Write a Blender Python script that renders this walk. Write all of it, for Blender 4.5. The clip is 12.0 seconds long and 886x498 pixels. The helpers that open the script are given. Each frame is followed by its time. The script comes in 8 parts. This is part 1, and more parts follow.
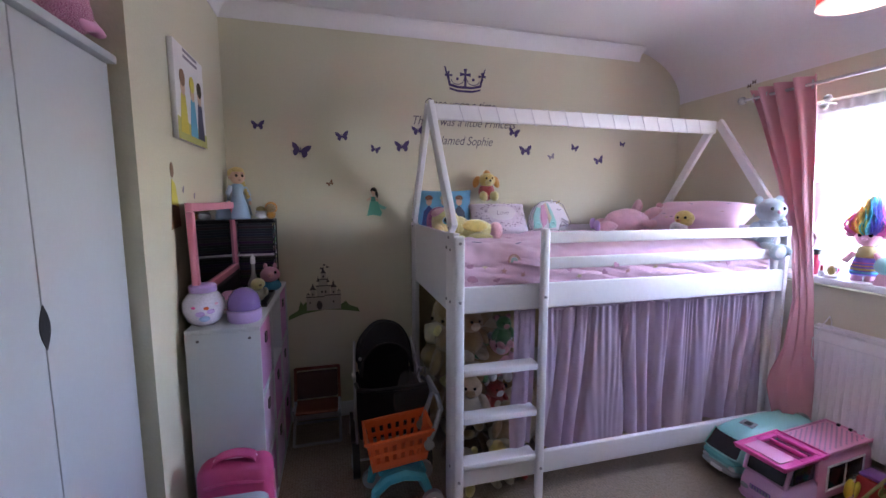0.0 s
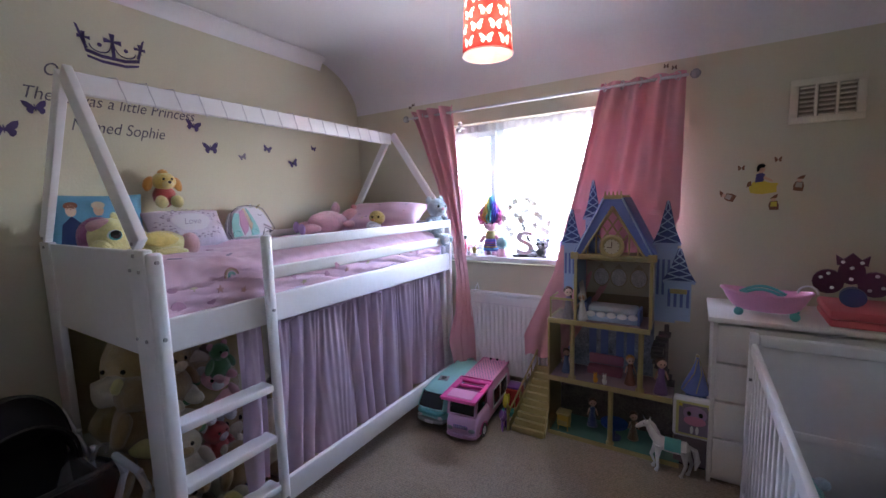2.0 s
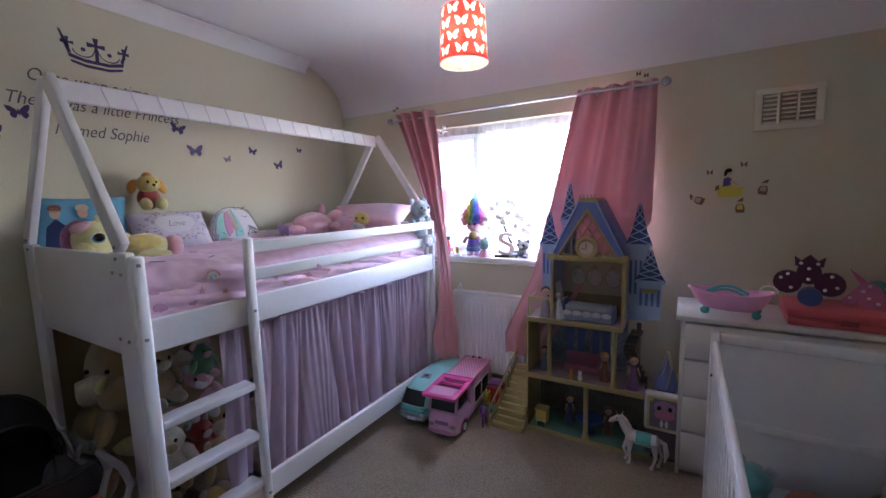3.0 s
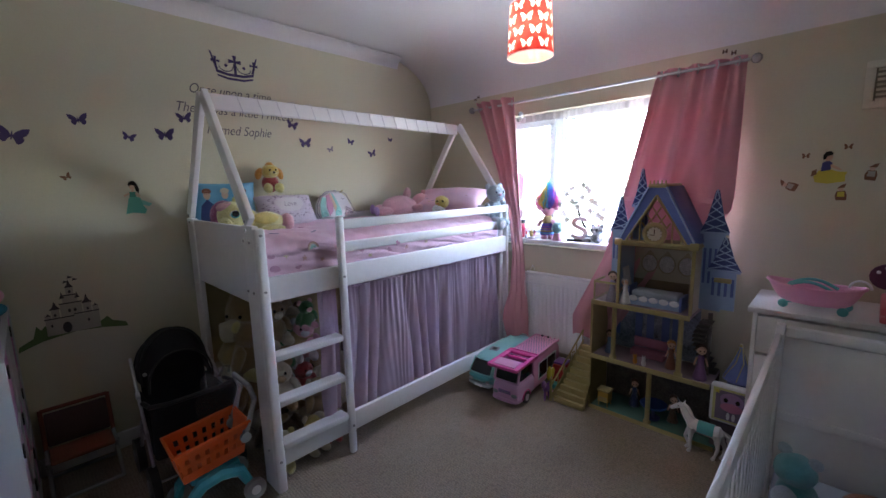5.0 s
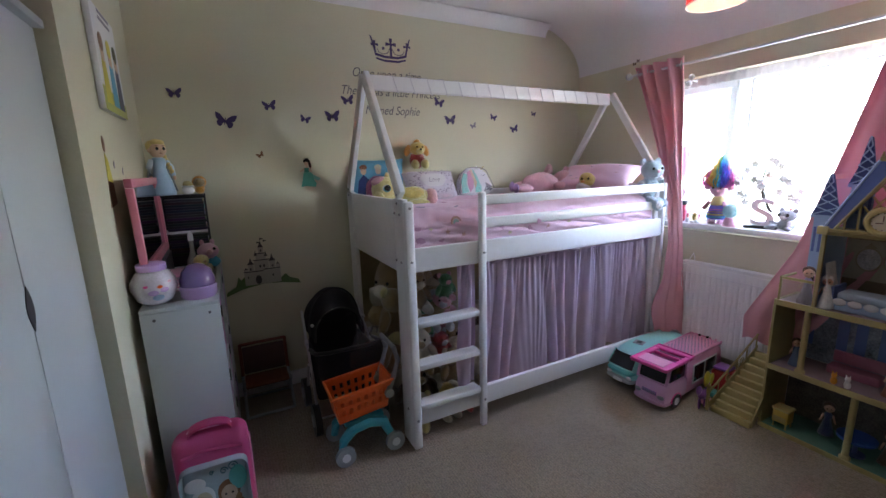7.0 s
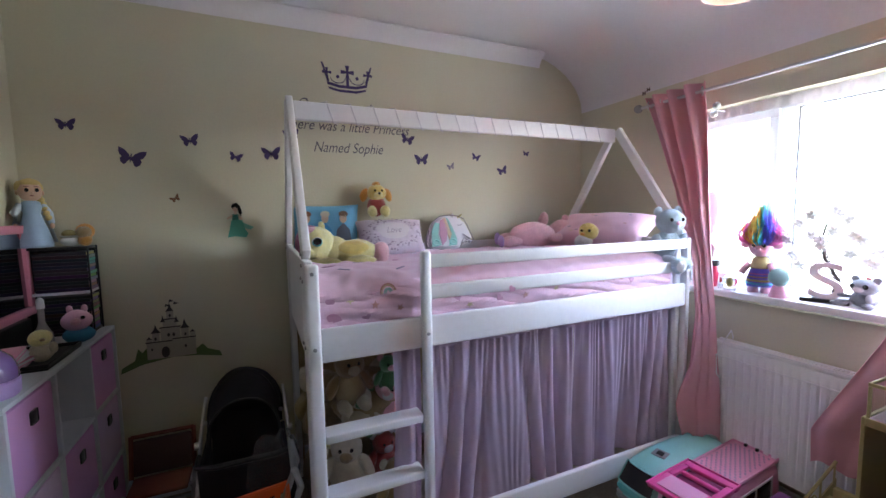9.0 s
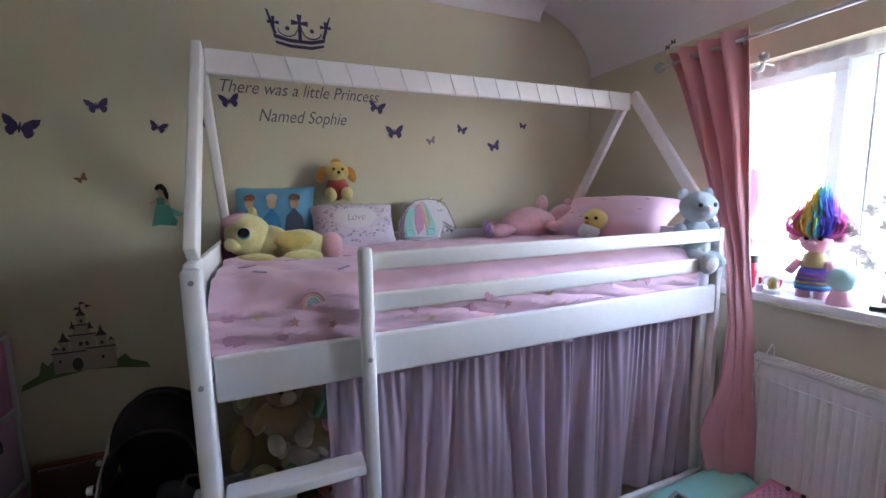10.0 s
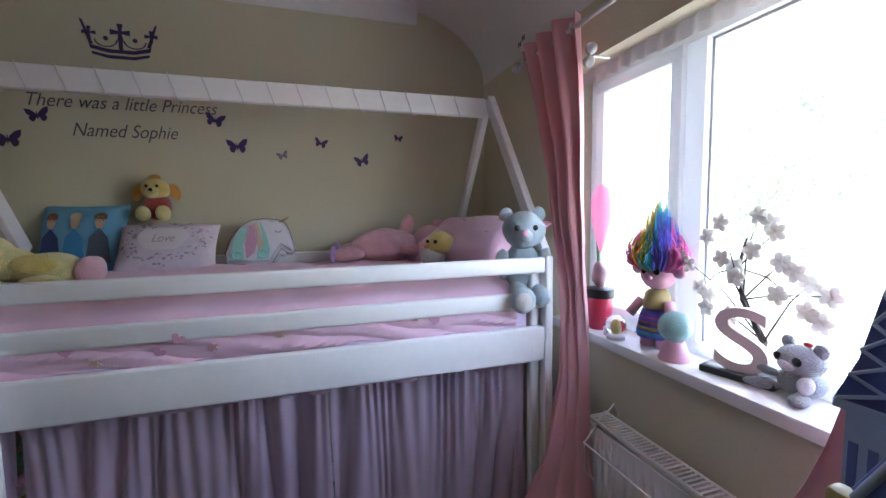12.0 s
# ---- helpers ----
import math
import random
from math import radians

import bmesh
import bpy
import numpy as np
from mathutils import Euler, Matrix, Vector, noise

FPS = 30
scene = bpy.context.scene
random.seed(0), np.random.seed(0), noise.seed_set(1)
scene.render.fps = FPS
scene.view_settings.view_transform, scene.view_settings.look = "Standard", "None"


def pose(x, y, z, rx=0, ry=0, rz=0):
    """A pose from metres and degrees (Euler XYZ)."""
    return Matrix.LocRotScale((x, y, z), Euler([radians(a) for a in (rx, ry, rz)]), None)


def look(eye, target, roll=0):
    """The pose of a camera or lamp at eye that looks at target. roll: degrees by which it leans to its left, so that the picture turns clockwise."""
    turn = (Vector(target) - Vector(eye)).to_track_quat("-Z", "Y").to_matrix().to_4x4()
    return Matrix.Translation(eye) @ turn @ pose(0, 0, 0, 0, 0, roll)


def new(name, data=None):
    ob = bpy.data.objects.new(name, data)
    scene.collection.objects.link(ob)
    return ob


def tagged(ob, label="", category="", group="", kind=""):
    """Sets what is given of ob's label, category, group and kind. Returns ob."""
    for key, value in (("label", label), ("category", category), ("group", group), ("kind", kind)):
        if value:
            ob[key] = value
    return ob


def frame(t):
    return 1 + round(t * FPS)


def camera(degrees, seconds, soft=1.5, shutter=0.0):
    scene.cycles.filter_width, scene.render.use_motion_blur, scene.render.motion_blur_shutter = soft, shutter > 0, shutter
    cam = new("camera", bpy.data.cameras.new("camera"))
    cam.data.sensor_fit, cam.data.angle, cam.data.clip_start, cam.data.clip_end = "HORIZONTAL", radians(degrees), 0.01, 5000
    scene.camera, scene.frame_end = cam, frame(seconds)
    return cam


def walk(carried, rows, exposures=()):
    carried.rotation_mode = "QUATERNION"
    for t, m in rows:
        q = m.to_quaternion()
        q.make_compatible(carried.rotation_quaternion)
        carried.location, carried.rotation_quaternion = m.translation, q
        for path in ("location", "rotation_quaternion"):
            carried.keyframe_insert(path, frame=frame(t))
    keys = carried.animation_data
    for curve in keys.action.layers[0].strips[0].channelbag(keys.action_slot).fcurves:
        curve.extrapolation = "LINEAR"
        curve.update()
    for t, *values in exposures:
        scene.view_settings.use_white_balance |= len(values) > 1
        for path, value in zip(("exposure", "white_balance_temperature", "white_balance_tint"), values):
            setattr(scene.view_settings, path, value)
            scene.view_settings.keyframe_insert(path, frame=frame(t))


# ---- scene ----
cam = camera(94.6, 12.0)
PATH = [
    (0, (0.136, 0.344, 1.465), (0.646, 2.263, 1.229), 0.0),
    (0.5, (0.043, 0.519, 1.496), (0.942, 2.298, 1.33), -0.1),
    (1, (-0.033, 0.616, 1.469), (1.284, 2.111, 1.294), -0.9),
    (1.5, (-0.019, 0.595, 1.464), (1.539, 1.829, 1.241), -1.5),
    (2, (0.025, 0.523, 1.452), (1.715, 1.569, 1.222), -1.6),
    (2.5, (0.016, 0.494, 1.458), (1.723, 1.507, 1.22), -1.5),
    (4.3, (-0.012, 0.208, 1.507), (1.677, 1.247, 1.254), -1.8),
    (4.5, (-0.021, 0.194, 1.49), (1.638, 1.275, 1.209), -1.9),
    (5, (-0.074, 0.168, 1.483), (1.342, 1.547, 1.175), -1.4),
    (5.5, (-0.094, 0.168, 1.49), (1.009, 1.799, 1.142), -1.4),
    (6, (-0.103, 0.174, 1.492), (0.911, 1.865, 1.159), -1.2),
    (6.5, (-0.096, 0.197, 1.471), (0.831, 1.927, 1.086), -1.3),
    (6.7, (-0.096, 0.205, 1.465), (0.818, 1.939, 1.064), -1.4),
    (8.3, (0.191, 0.507, 1.463), (1.051, 2.293, 1.198), -1.5),
    (8.5, (0.298, 0.532, 1.481), (1.147, 2.323, 1.213), -1.4),
    (9, (0.507, 0.599, 1.477), (1.319, 2.419, 1.301), -1.0),
    (9.5, (0.679, 0.767, 1.477), (1.481, 2.588, 1.273), -1.0),
    (10, (0.842, 0.913, 1.471), (1.603, 2.745, 1.219), -1.0),
    (10.5, (1.029, 0.89, 1.457), (1.718, 2.746, 1.171), -1.3),
    (11, (1.321, 0.765, 1.467), (1.976, 2.644, 1.263), -1.1),
    (11.5, (1.567, 0.762, 1.451), (2.207, 2.648, 1.272), -0.9),
    (12, (1.826, 0.824, 1.467), (2.422, 2.726, 1.302), -0.8),
]
EXPOSURES = [(0.0, 2.45, 6450, 25), (1.0, 2.38, 6450, 22), (1.5, 2.22, 6450, 20), (2.5, 2.1, 6450, 19), (4.5, 1.97, 6450, 15), (6.5, 2.15, 6700, 12), (9.0, 2.26, 6700, 14), (10.0, 1.99, 6700, 13), (10.5, 1.87, 6700, 13), (11.0, 1.64, 6800, 13), (12.0, 1.24, 6850, 12)]
walk(cam, [(t, look(eye, target, roll)) for t, eye, target, roll in PATH], EXPOSURES)

# ---- world and lights ----
world = bpy.data.worlds.new("world")
scene.world = world
world.use_nodes = True
wn = world.node_tree.nodes
sky = wn.new("ShaderNodeTexSky")
sky.sky_type = "NISHITA"
sky.sun_disc = False
sky.sun_elevation, sky.sun_rotation = radians(50), radians(250)
sky.air_density, sky.dust_density = 1.0, 2.0
world.node_tree.links.new(sky.outputs[0], wn["Background"].inputs[0])
wn["Background"].inputs[1].default_value = 1.4


def lamp(name, kind, m, energy, color, **kw):
    data = bpy.data.lights.new(name, kind)
    data.energy, data.color = energy, color
    for key, value in kw.items():
        if key == "size":
            data.shape, data.size, data.size_y = "RECTANGLE", value[0], value[1]
        elif key == "angle":
            data.angle = value
        elif key == "radius":
            data.shadow_soft_size = value
    ob = new(name, data)
    ob.matrix_world = m
    return ob


# open ground and sky light outside the window
lamp("sun", "SUN", look((-6, -3, 9), (0, 0, 0)), 1.2, (1, 0.96, 0.9), angle=radians(20))
# the overcast sky's light in the window opening
lamp("window_skylight", "AREA", look((3.10, 1.49, 1.53), (0, 1.49, 1.53)), 6.5, (0.95, 0.98, 1.0), size=(1.0, 1.54))
lamp("pendant_bulb", "POINT", pose(1.822, 1.365, 2.241), 1.7, (1, 0.84, 0.70), radius=0.03)


# ---- materials ----
def mat(name, col, rough=0.6, var=0.06, scale=6.0, bump=0.06, bscale=120.0, metal=0.0, trans=0.0, sheen=0.0, emit=0.0, alpha=1.0, coat=0.0, translucent=0.0):
    m = bpy.data.materials.new(name)
    m.use_nodes = True
    n, l = m.node_tree.nodes, m.node_tree.links
    p = n["Principled BSDF"]
    p.inputs["Roughness"].default_value = rough
    p.inputs["Metallic"].default_value = metal
    p.inputs["Transmission Weight"].default_value = trans
    p.inputs["Sheen Weight"].default_value = sheen
    p.inputs["Coat Weight"].default_value = coat
    p.inputs["Alpha"].default_value = alpha
    co = n.new("ShaderNodeTexCoord")
    big, small = n.new("ShaderNodeTexNoise"), n.new("ShaderNodeTexNoise")
    big.inputs["Scale"].default_value, big.inputs["Detail"].default_value = scale, 3
    small.inputs["Scale"].default_value, small.inputs["Detail"].default_value = bscale, 2
    l.new(co.outputs["Object"], big.inputs["Vector"])
    l.new(co.outputs["Object"], small.inputs["Vector"])
    add = n.new("ShaderNodeMath")
    add.operation = "ADD"
    l.new(big.outputs[0], add.inputs[0])
    l.new(small.outputs[0], add.inputs[1])
    ramp = n.new("ShaderNodeMapRange")
    ramp.inputs["From Min"].default_value, ramp.inputs["From Max"].default_value = 0.6, 1.4
    ramp.inputs["To Min"].default_value, ramp.inputs["To Max"].default_value = 1 - var, 1 + var
    l.new(add.outputs[0], ramp.inputs["Value"])
    mix = n.new("ShaderNodeVectorMath")
    mix.operation = "SCALE"
    mix.inputs[0].default_value = col[:3]
    l.new(ramp.outputs[0], mix.inputs["Scale"])
    l.new(mix.outputs[0], p.inputs["Base Color"])
    if bump:
        b = n.new("ShaderNodeBump")
        b.inputs["Strength"].default_value, b.inputs["Distance"].default_value = bump, 0.01
        l.new(small.outputs[0], b.inputs["Height"])
        l.new(b.outputs[0], p.inputs["Normal"])
    if emit:
        p.inputs["Emission Color"].default_value = (*col[:3], 1)
        p.inputs["Emission Strength"].default_value = emit
    if translucent:
        t, ms = n.new("ShaderNodeBsdfTranslucent"), n.new("ShaderNodeMixShader")
        l.new(mix.outputs[0], t.inputs[0])
        ms.inputs[0].default_value = translucent
        l.new(p.outputs[0], ms.inputs[1])
        l.new(t.outputs[0], ms.inputs[2])
        l.new(ms.outputs[0], n["Material Output"].inputs[0])
    return m


WALL = mat("cream emulsion", (0.61, 0.57, 0.435), 0.75, 0.03, 2.0, 0.10, 90)
CEIL = mat("ceiling paint", (0.76, 0.735, 0.755), 0.8, 0.03, 2.0, 0.08, 60)
WOOD_W = mat("white painted wood", (0.84, 0.83, 0.85), 0.35, 0.03, 4.0, 0.04, 40)
GLOSS_W = mat("white gloss paint", (0.82, 0.82, 0.84), 0.25, 0.03, 3.0, 0.03, 30)
LAMINATE = mat("white laminate", (0.51, 0.53, 0.565), 0.30, 0.02, 3.0, 0.02, 60)
# translucency added so the backlit frame brightens, in place of lens glare
UPVC = mat("white window plastic", (0.85, 0.86, 0.88), 0.25, 0.02, translucent=0.3)
METAL_W = mat("radiator enamel", (0.86, 0.86, 0.86), 0.30, 0.03, 5, 0.02)
CHROME = mat("brushed steel", (0.60, 0.60, 0.62), 0.28, 0.03, metal=1.0)
STEEL_D = mat("dark screw metal", (0.16, 0.15, 0.17), 0.4, 0.05, metal=0.8)
PINK_CURT = mat("pink blackout fabric", (0.70, 0.35, 0.40), 0.6, 0.05, 4, 0.10, 500, sheen=0.3, translucent=0.14)
PINK_BED = mat("pink bed linen", (0.80, 0.53, 0.67), 0.8, 0.06, 8, 0.12, 300, sheen=0.2)
LILAC_SHEET = mat("lilac cotton sheet", (0.74, 0.62, 0.80), 0.8, 0.05, 8, 0.12, 300)
BLACK_F = mat("black pram fabric", (0.013, 0.012, 0.018), 0.75, 0.1, 10, 0.2, 400)
BLACK_F.node_tree.nodes["Principled BSDF"].inputs["Specular IOR Level"].default_value = 0.3
BLACK_P = mat("black plastic", (0.015, 0.015, 0.018), 0.35, 0.1)
BULB = mat("lit bulb glass", (1.0, 0.86, 0.66), 0.4, 0.0, emit=40.0)


def sheer_material(name, col, opacity):
    m = bpy.data.materials.new(name)
    m.use_nodes = True
    n, l = m.node_tree.nodes, m.node_tree.links
    p, t, tr = n["Principled BSDF"], n.new("ShaderNodeBsdfTranslucent"), n.new("ShaderNodeBsdfTransparent")
    p.inputs["Base Color"].default_value = (*col, 1)
    p.inputs["Roughness"].default_value = 0.35
    p.inputs["Sheen Weight"].default_value = 0.3
    t.inputs[0].default_value = (*col, 1)
    co, wv = n.new("ShaderNodeTexCoord"), n.new("ShaderNodeTexNoise")
    wv.inputs["Scale"].default_value = 9
    l.new(co.outputs["Object"], wv.inputs["Vector"])
    mr = n.new("ShaderNodeMapRange")
    mr.inputs["To Min"].default_value, mr.inputs["To Max"].default_value = opacity - 0.08, opacity + 0.08
    l.new(wv.outputs[0], mr.inputs["Value"])
    a, b = n.new("ShaderNodeMixShader"), n.new("ShaderNodeMixShader")
    a.inputs[0].default_value = 0.4
    l.new(p.outputs[0], a.inputs[1])
    l.new(t.outputs[0], a.inputs[2])
    l.new(mr.outputs[0], b.inputs[0])
    l.new(tr.outputs[0], b.inputs[1])
    l.new(a.outputs[0], b.inputs[2])
    l.new(b.outputs[0], n["Material Output"].inputs[0])
    return m


SHEER = sheer_material("lilac organza", (0.80, 0.62, 0.80), 0.74)


def glass_material():
    m = bpy.data.materials.new("window glass")
    m.use_nodes = True
    n, l = m.node_tree.nodes, m.node_tree.links
    g, tr, ms = n.new("ShaderNodeBsdfGlossy"), n.new("ShaderNodeBsdfTransparent"), n.new("ShaderNodeMixShader")
    g.inputs["Roughness"].default_value = 0.02
    ms.inputs[0].default_value = 0.04
    l.new(tr.outputs[0], ms.inputs[1])
    l.new(g.outputs[0], ms.inputs[2])
    l.new(ms.outputs[0], n["Material Output"].inputs[0])
    return m


GLASS = glass_material()


def carpet_material():
    m = mat("beige ribbed loop carpet", (0.34, 0.275, 0.205), 0.95, 0.16, 3.0, 0.5, 260, sheen=0.2)
    n, l = m.node_tree.nodes, m.node_tree.links
    co = n.new("ShaderNodeTexCoord")
    wave = n.new("ShaderNodeTexWave")
    wave.inputs["Scale"].default_value, wave.inputs["Distortion"].default_value = 22, 4.0
    wave.inputs["Detail Scale"].default_value = 6
    l.new(co.outputs["Object"], wave.inputs["Vector"])
    vor = n.new("ShaderNodeTexVoronoi")
    vor.inputs["Scale"].default_value = 110
    l.new(co.outputs["Object"], vor.inputs["Vector"])
    add = n.new("ShaderNodeMath")
    add.operation = "SUBTRACT"
    rib = n.new("ShaderNodeMath")
    rib.operation = "MULTIPLY"
    rib.inputs[1].default_value = 0.35
    l.new(wave.outputs["Fac"], rib.inputs[0])
    l.new(rib.outputs[0], add.inputs[0])
    l.new(vor.outputs["Distance"], add.inputs[1])
    b = n.new("ShaderNodeBump")
    b.inputs["Strength"].default_value, b.inputs["Distance"].default_value = 0.8, 0.006
    l.new(add.outputs[0], b.inputs["Height"])
    l.new(b.outputs[0], n["Principled BSDF"].inputs["Normal"])
    # base colour follows the bump height: darker between the loops, lighter on top
    base = n["Principled BSDF"].inputs["Base Color"].links[0].from_socket
    mr = n.new("ShaderNodeMapRange")
    mr.inputs["From Min"].default_value, mr.inputs["From Max"].default_value = -0.7, 0.35
    mr.inputs["To Min"].default_value, mr.inputs["To Max"].default_value = 0.72, 1.2
    l.new(add.outputs[0], mr.inputs["Value"])
    sc = n.new("ShaderNodeVectorMath")
    sc.operation = "SCALE"
    l.new(base, sc.inputs[0])
    l.new(mr.outputs[0], sc.inputs["Scale"])
    l.new(sc.outputs[0], n["Principled BSDF"].inputs["Base Color"])
    return m


CARPET = carpet_material()


# ---- building helpers ----
def link_mesh(name, bm, material, smooth=True):
    bmesh.ops.recalc_face_normals(bm, faces=bm.faces)
    me = bpy.data.meshes.new(name)
    bm.to_mesh(me)
    bm.free()
    if smooth:
        me.polygons.foreach_set("use_smooth", [True] * len(me.polygons))
        me.set_sharp_from_angle(angle=radians(38))
    me.materials.append(material)
    return new(name, me)


def part(name, bm, material, parent=None, label="", smooth=True):
    ob = link_mesh(name, bm, material, smooth)
    ob.parent = parent
    if label:
        ob["label"] = label
    return ob


def thing(name, loc, label, category, rz=0.0, group=""):
    ob = new(name)
    ob.empty_display_size = 0.05
    ob.matrix_world = pose(*loc, 0, 0, rz)
    return tagged(ob, label, category, group)


def structure(name, bm, material, label="", smooth=False):
    return tagged(link_mesh(name, bm, material, smooth), label, kind="structure")


def box(x0, x1, y0, y1, z0, z1, bev=0.0, seg=2, bm=None, rot=None):
    bm = bm or bmesh.new()
    m = Matrix.Translation(((x0 + x1) / 2, (y0 + y1) / 2, (z0 + z1) / 2))
    if rot:
        m = m @ Euler([radians(a) for a in rot]).to_matrix().to_4x4()
    v = bmesh.ops.create_cube(bm, size=1, matrix=m @ Matrix.Diagonal((abs(x1 - x0), abs(y1 - y0), abs(z1 - z0), 1)))["verts"]
    if bev:
        edges = list({e for w in v for e in w.link_edges})
        bmesh.ops.bevel(bm, geom=edges, offset=bev, segments=seg, profile=0.5, affect="EDGES")
    return bm


def ball(c, r, bm=None, u=16, v=10, rot=(0, 0, 0)):
    bm = bm or bmesh.new()
    r = (r, r, r) if isinstance(r, (int, float)) else r
    bmesh.ops.create_uvsphere(bm, u_segments=u, v_segments=v, radius=1, matrix=pose(*c, *rot) @ Matrix.Diagonal((*r, 1)))
    return bm


def fuzz(bm, amount, scale=14.0):
    """Uneven, stuffed outline."""
    for w in bm.verts:
        d = noise.noise_vector(w.co * scale)
        w.co += d * amount
    return bm


def rod(a, b, r, bm=None, n=10, r2=None):
    bm = bm or bmesh.new()
    a, b = Vector(a), Vector(b)
    q = (b - a).to_track_quat("Z", "Y").to_matrix().to_4x4()
    bmesh.ops.create_cone(bm, cap_ends=True, segments=n, radius1=r, radius2=r if r2 is None else r2, depth=(b - a).length,
                          matrix=Matrix.Translation((a + b) / 2) @ q)
    return bm


def tube(pts, r, bm=None, n=8):
    """A round bar that follows points, with mitred joints."""
    bm = bm or bmesh.new()
    pts = [Vector(p) for p in pts]
    rings, up = [], Vector((0.13, 0.27, 0.95)).normalized()
    for i, p in enumerate(pts):
        d = (pts[min(i + 1, len(pts) - 1)] - pts[max(i - 1, 0)]).normalized()
        s = d.cross(up).normalized()
        t = s.cross(d)
        rr = r[i] if isinstance(r, (list, tuple)) else r
        rings.append([bm.verts.new(p + rr * (math.cos(a) * s + math.sin(a) * t)) for a in (math.tau * k / n for k in range(n))])
    for a, b in zip(rings, rings[1:]):
        for k in range(n):
            bm.faces.new((a[k], a[(k + 1) % n], b[(k + 1) % n], b[k]))
    bm.faces.new(rings[0][::-1])
    bm.faces.new(rings[-1])
    return bm


def lathe(profile, c=(0, 0, 0), n=24, bm=None, cap=True):
    """Turned body: (radius, height) pairs about the upright through c."""
    bm = bm or bmesh.new()
    rings = [[bm.verts.new((c[0] + r * math.cos(a), c[1] + r * math.sin(a), c[2] + z)) for a in (math.tau * k / n for k in range(n))] for r, z in profile]
    for a, b in zip(rings, rings[1:]):
        for k in range(n):
            bm.faces.new((a[k], a[(k + 1) % n], b[(k + 1) % n], b[k]))
    if cap:
        bm.faces.new(rings[0][::-1])
        bm.faces.new(rings[-1])
    return bm


def sheet(f, nu, nv, thick=0.0, bm=None):
    """A surface f(u, v) over 0..1; with thick it becomes a solid skin."""
    bm = bm or bmesh.new()
    g = [[bm.verts.new(f(i / nu, j / nv)) for j in range(nv + 1)] for i in range(nu + 1)]
    faces = [bm.faces.new((g[i][j], g[i + 1][j], g[i + 1][j + 1], g[i][j + 1])) for i in range(nu) for j in range(nv)]
    if thick:
        bmesh.ops.recalc_face_normals(bm, faces=faces)
        bmesh.ops.solidify(bm, geom=faces, thickness=thick)
    return bm


def flat(outline, thick, m, bm=None):
    """A thin cut-out: an outline in its own x-y plane, set by m, rising thick along its z."""
    bm = bm or bmesh.new()
    vs = [bm.verts.new(m @ Vector((x, y, 0))) for x, y in outline]
    f = bm.faces.new(vs)
    ext = bmesh.ops.extrude_face_region(bm, geom=[f])["geom"]
    d = (m.to_3x3() @ Vector((0, 0, 1))).normalized() * thick
    for w in ext:
        if isinstance(w, bmesh.types.BMVert):
            w.co += d
    bmesh.ops.triangulate(bm, faces=[q for q in bm.faces if len(q.verts) > 4])
    return bm


def lettering(text, size, m, width=None, shear=0.0, thick=0.002, swell=-0.012):
    cu = bpy.data.curves.new("lettering", "FONT")
    cu.body, cu.size, cu.align_x, cu.shear, cu.extrude = text, size, "CENTER", shear, thick / 2
    cu.offset = swell * size
    ob = bpy.data.objects.new("lettering", cu)
    scene.collection.objects.link(ob)
    me = bpy.data.meshes.new_from_object(ob.evaluated_get(bpy.context.evaluated_depsgraph_get()))
    bpy.data.objects.remove(ob)
    bm = bmesh.new()
    bm.from_mesh(me)
    bpy.data.meshes.remove(me)
    xs = [v.co.x for v in bm.verts]
    k = width / (max(xs) - min(xs)) if width else 1
    bmesh.ops.transform(bm, matrix=m @ Matrix.Diagonal((k, 1, 1, 1)), verts=bm.verts)
    return bm


# planes in which flat things lie: on the north, east and west walls, facing the room
def on_north(x, z, y=3.09):
    return Matrix(((1, 0, 0, x), (0, 0, -1, y), (0, 1, 0, z), (0, 0, 0, 1)))


def on_east(y, z, x=2.80):
    return Matrix(((0, 0, -1, x), (-1, 0, 0, y), (0, 1, 0, z), (0, 0, 0, 1)))


def on_west(y, z, x=-0.48):
    return Matrix(((0, 0, 1, x), (1, 0, 0, y), (0, 1, 0, z), (0, 0, 0, 1)))


# ---- room ----
XW, XE, YN, YS, ZC = -0.48, 2.80, 3.09, -0.43, 2.60
WY0, WY1, WZ0, WZ1 = 0.72, 2.26, 1.02, 2.02
BRK, ZE = 2.20, 2.215  # where the ceiling starts to slope, and its height at the window wall
structure("floor", box(-1.2, XE, YS, YN, -0.1, 0.0), CARPET, "beige ribbed loop carpet, slightly worn")
structure("wall_north", box(-0.6, 2.95, YN, YN + 0.15, -0.1, 2.75), WALL, "cream painted bedroom wall with decals")
bm = box(XE, XE + 0.26, YS - 0.15, YN, -0.1, WZ0 - 0.035)
box(XE, XE + 0.26, YS - 0.15, YN, WZ1, 2.75, bm=bm)
box(XE, XE + 0.26, YS - 0.15, WY0, WZ0 - 0.035, WZ1, bm=bm)
box(XE, XE + 0.26, WY1, YN, WZ0 - 0.035, WZ1, bm=bm)
structure("wall_east", bm, WALL, "cream painted wall with the window opening")
structure("wall_south", box(-1.2, XE, YS - 0.15, YS, -0.1, 2.75), WALL, "cream painted wall behind the cot")
structure("wall_west", box(XW - 0.72, XW, 1.91, YN, -0.1, 2.75), WALL, "cream painted wall breast beside the wardrobe")
structure("wall_west_alcove", box(-1.35, -1.2, YS - 0.15, 1.91, -0.1, 2.75), WALL, "cream painted wall of the wardrobe alcove")
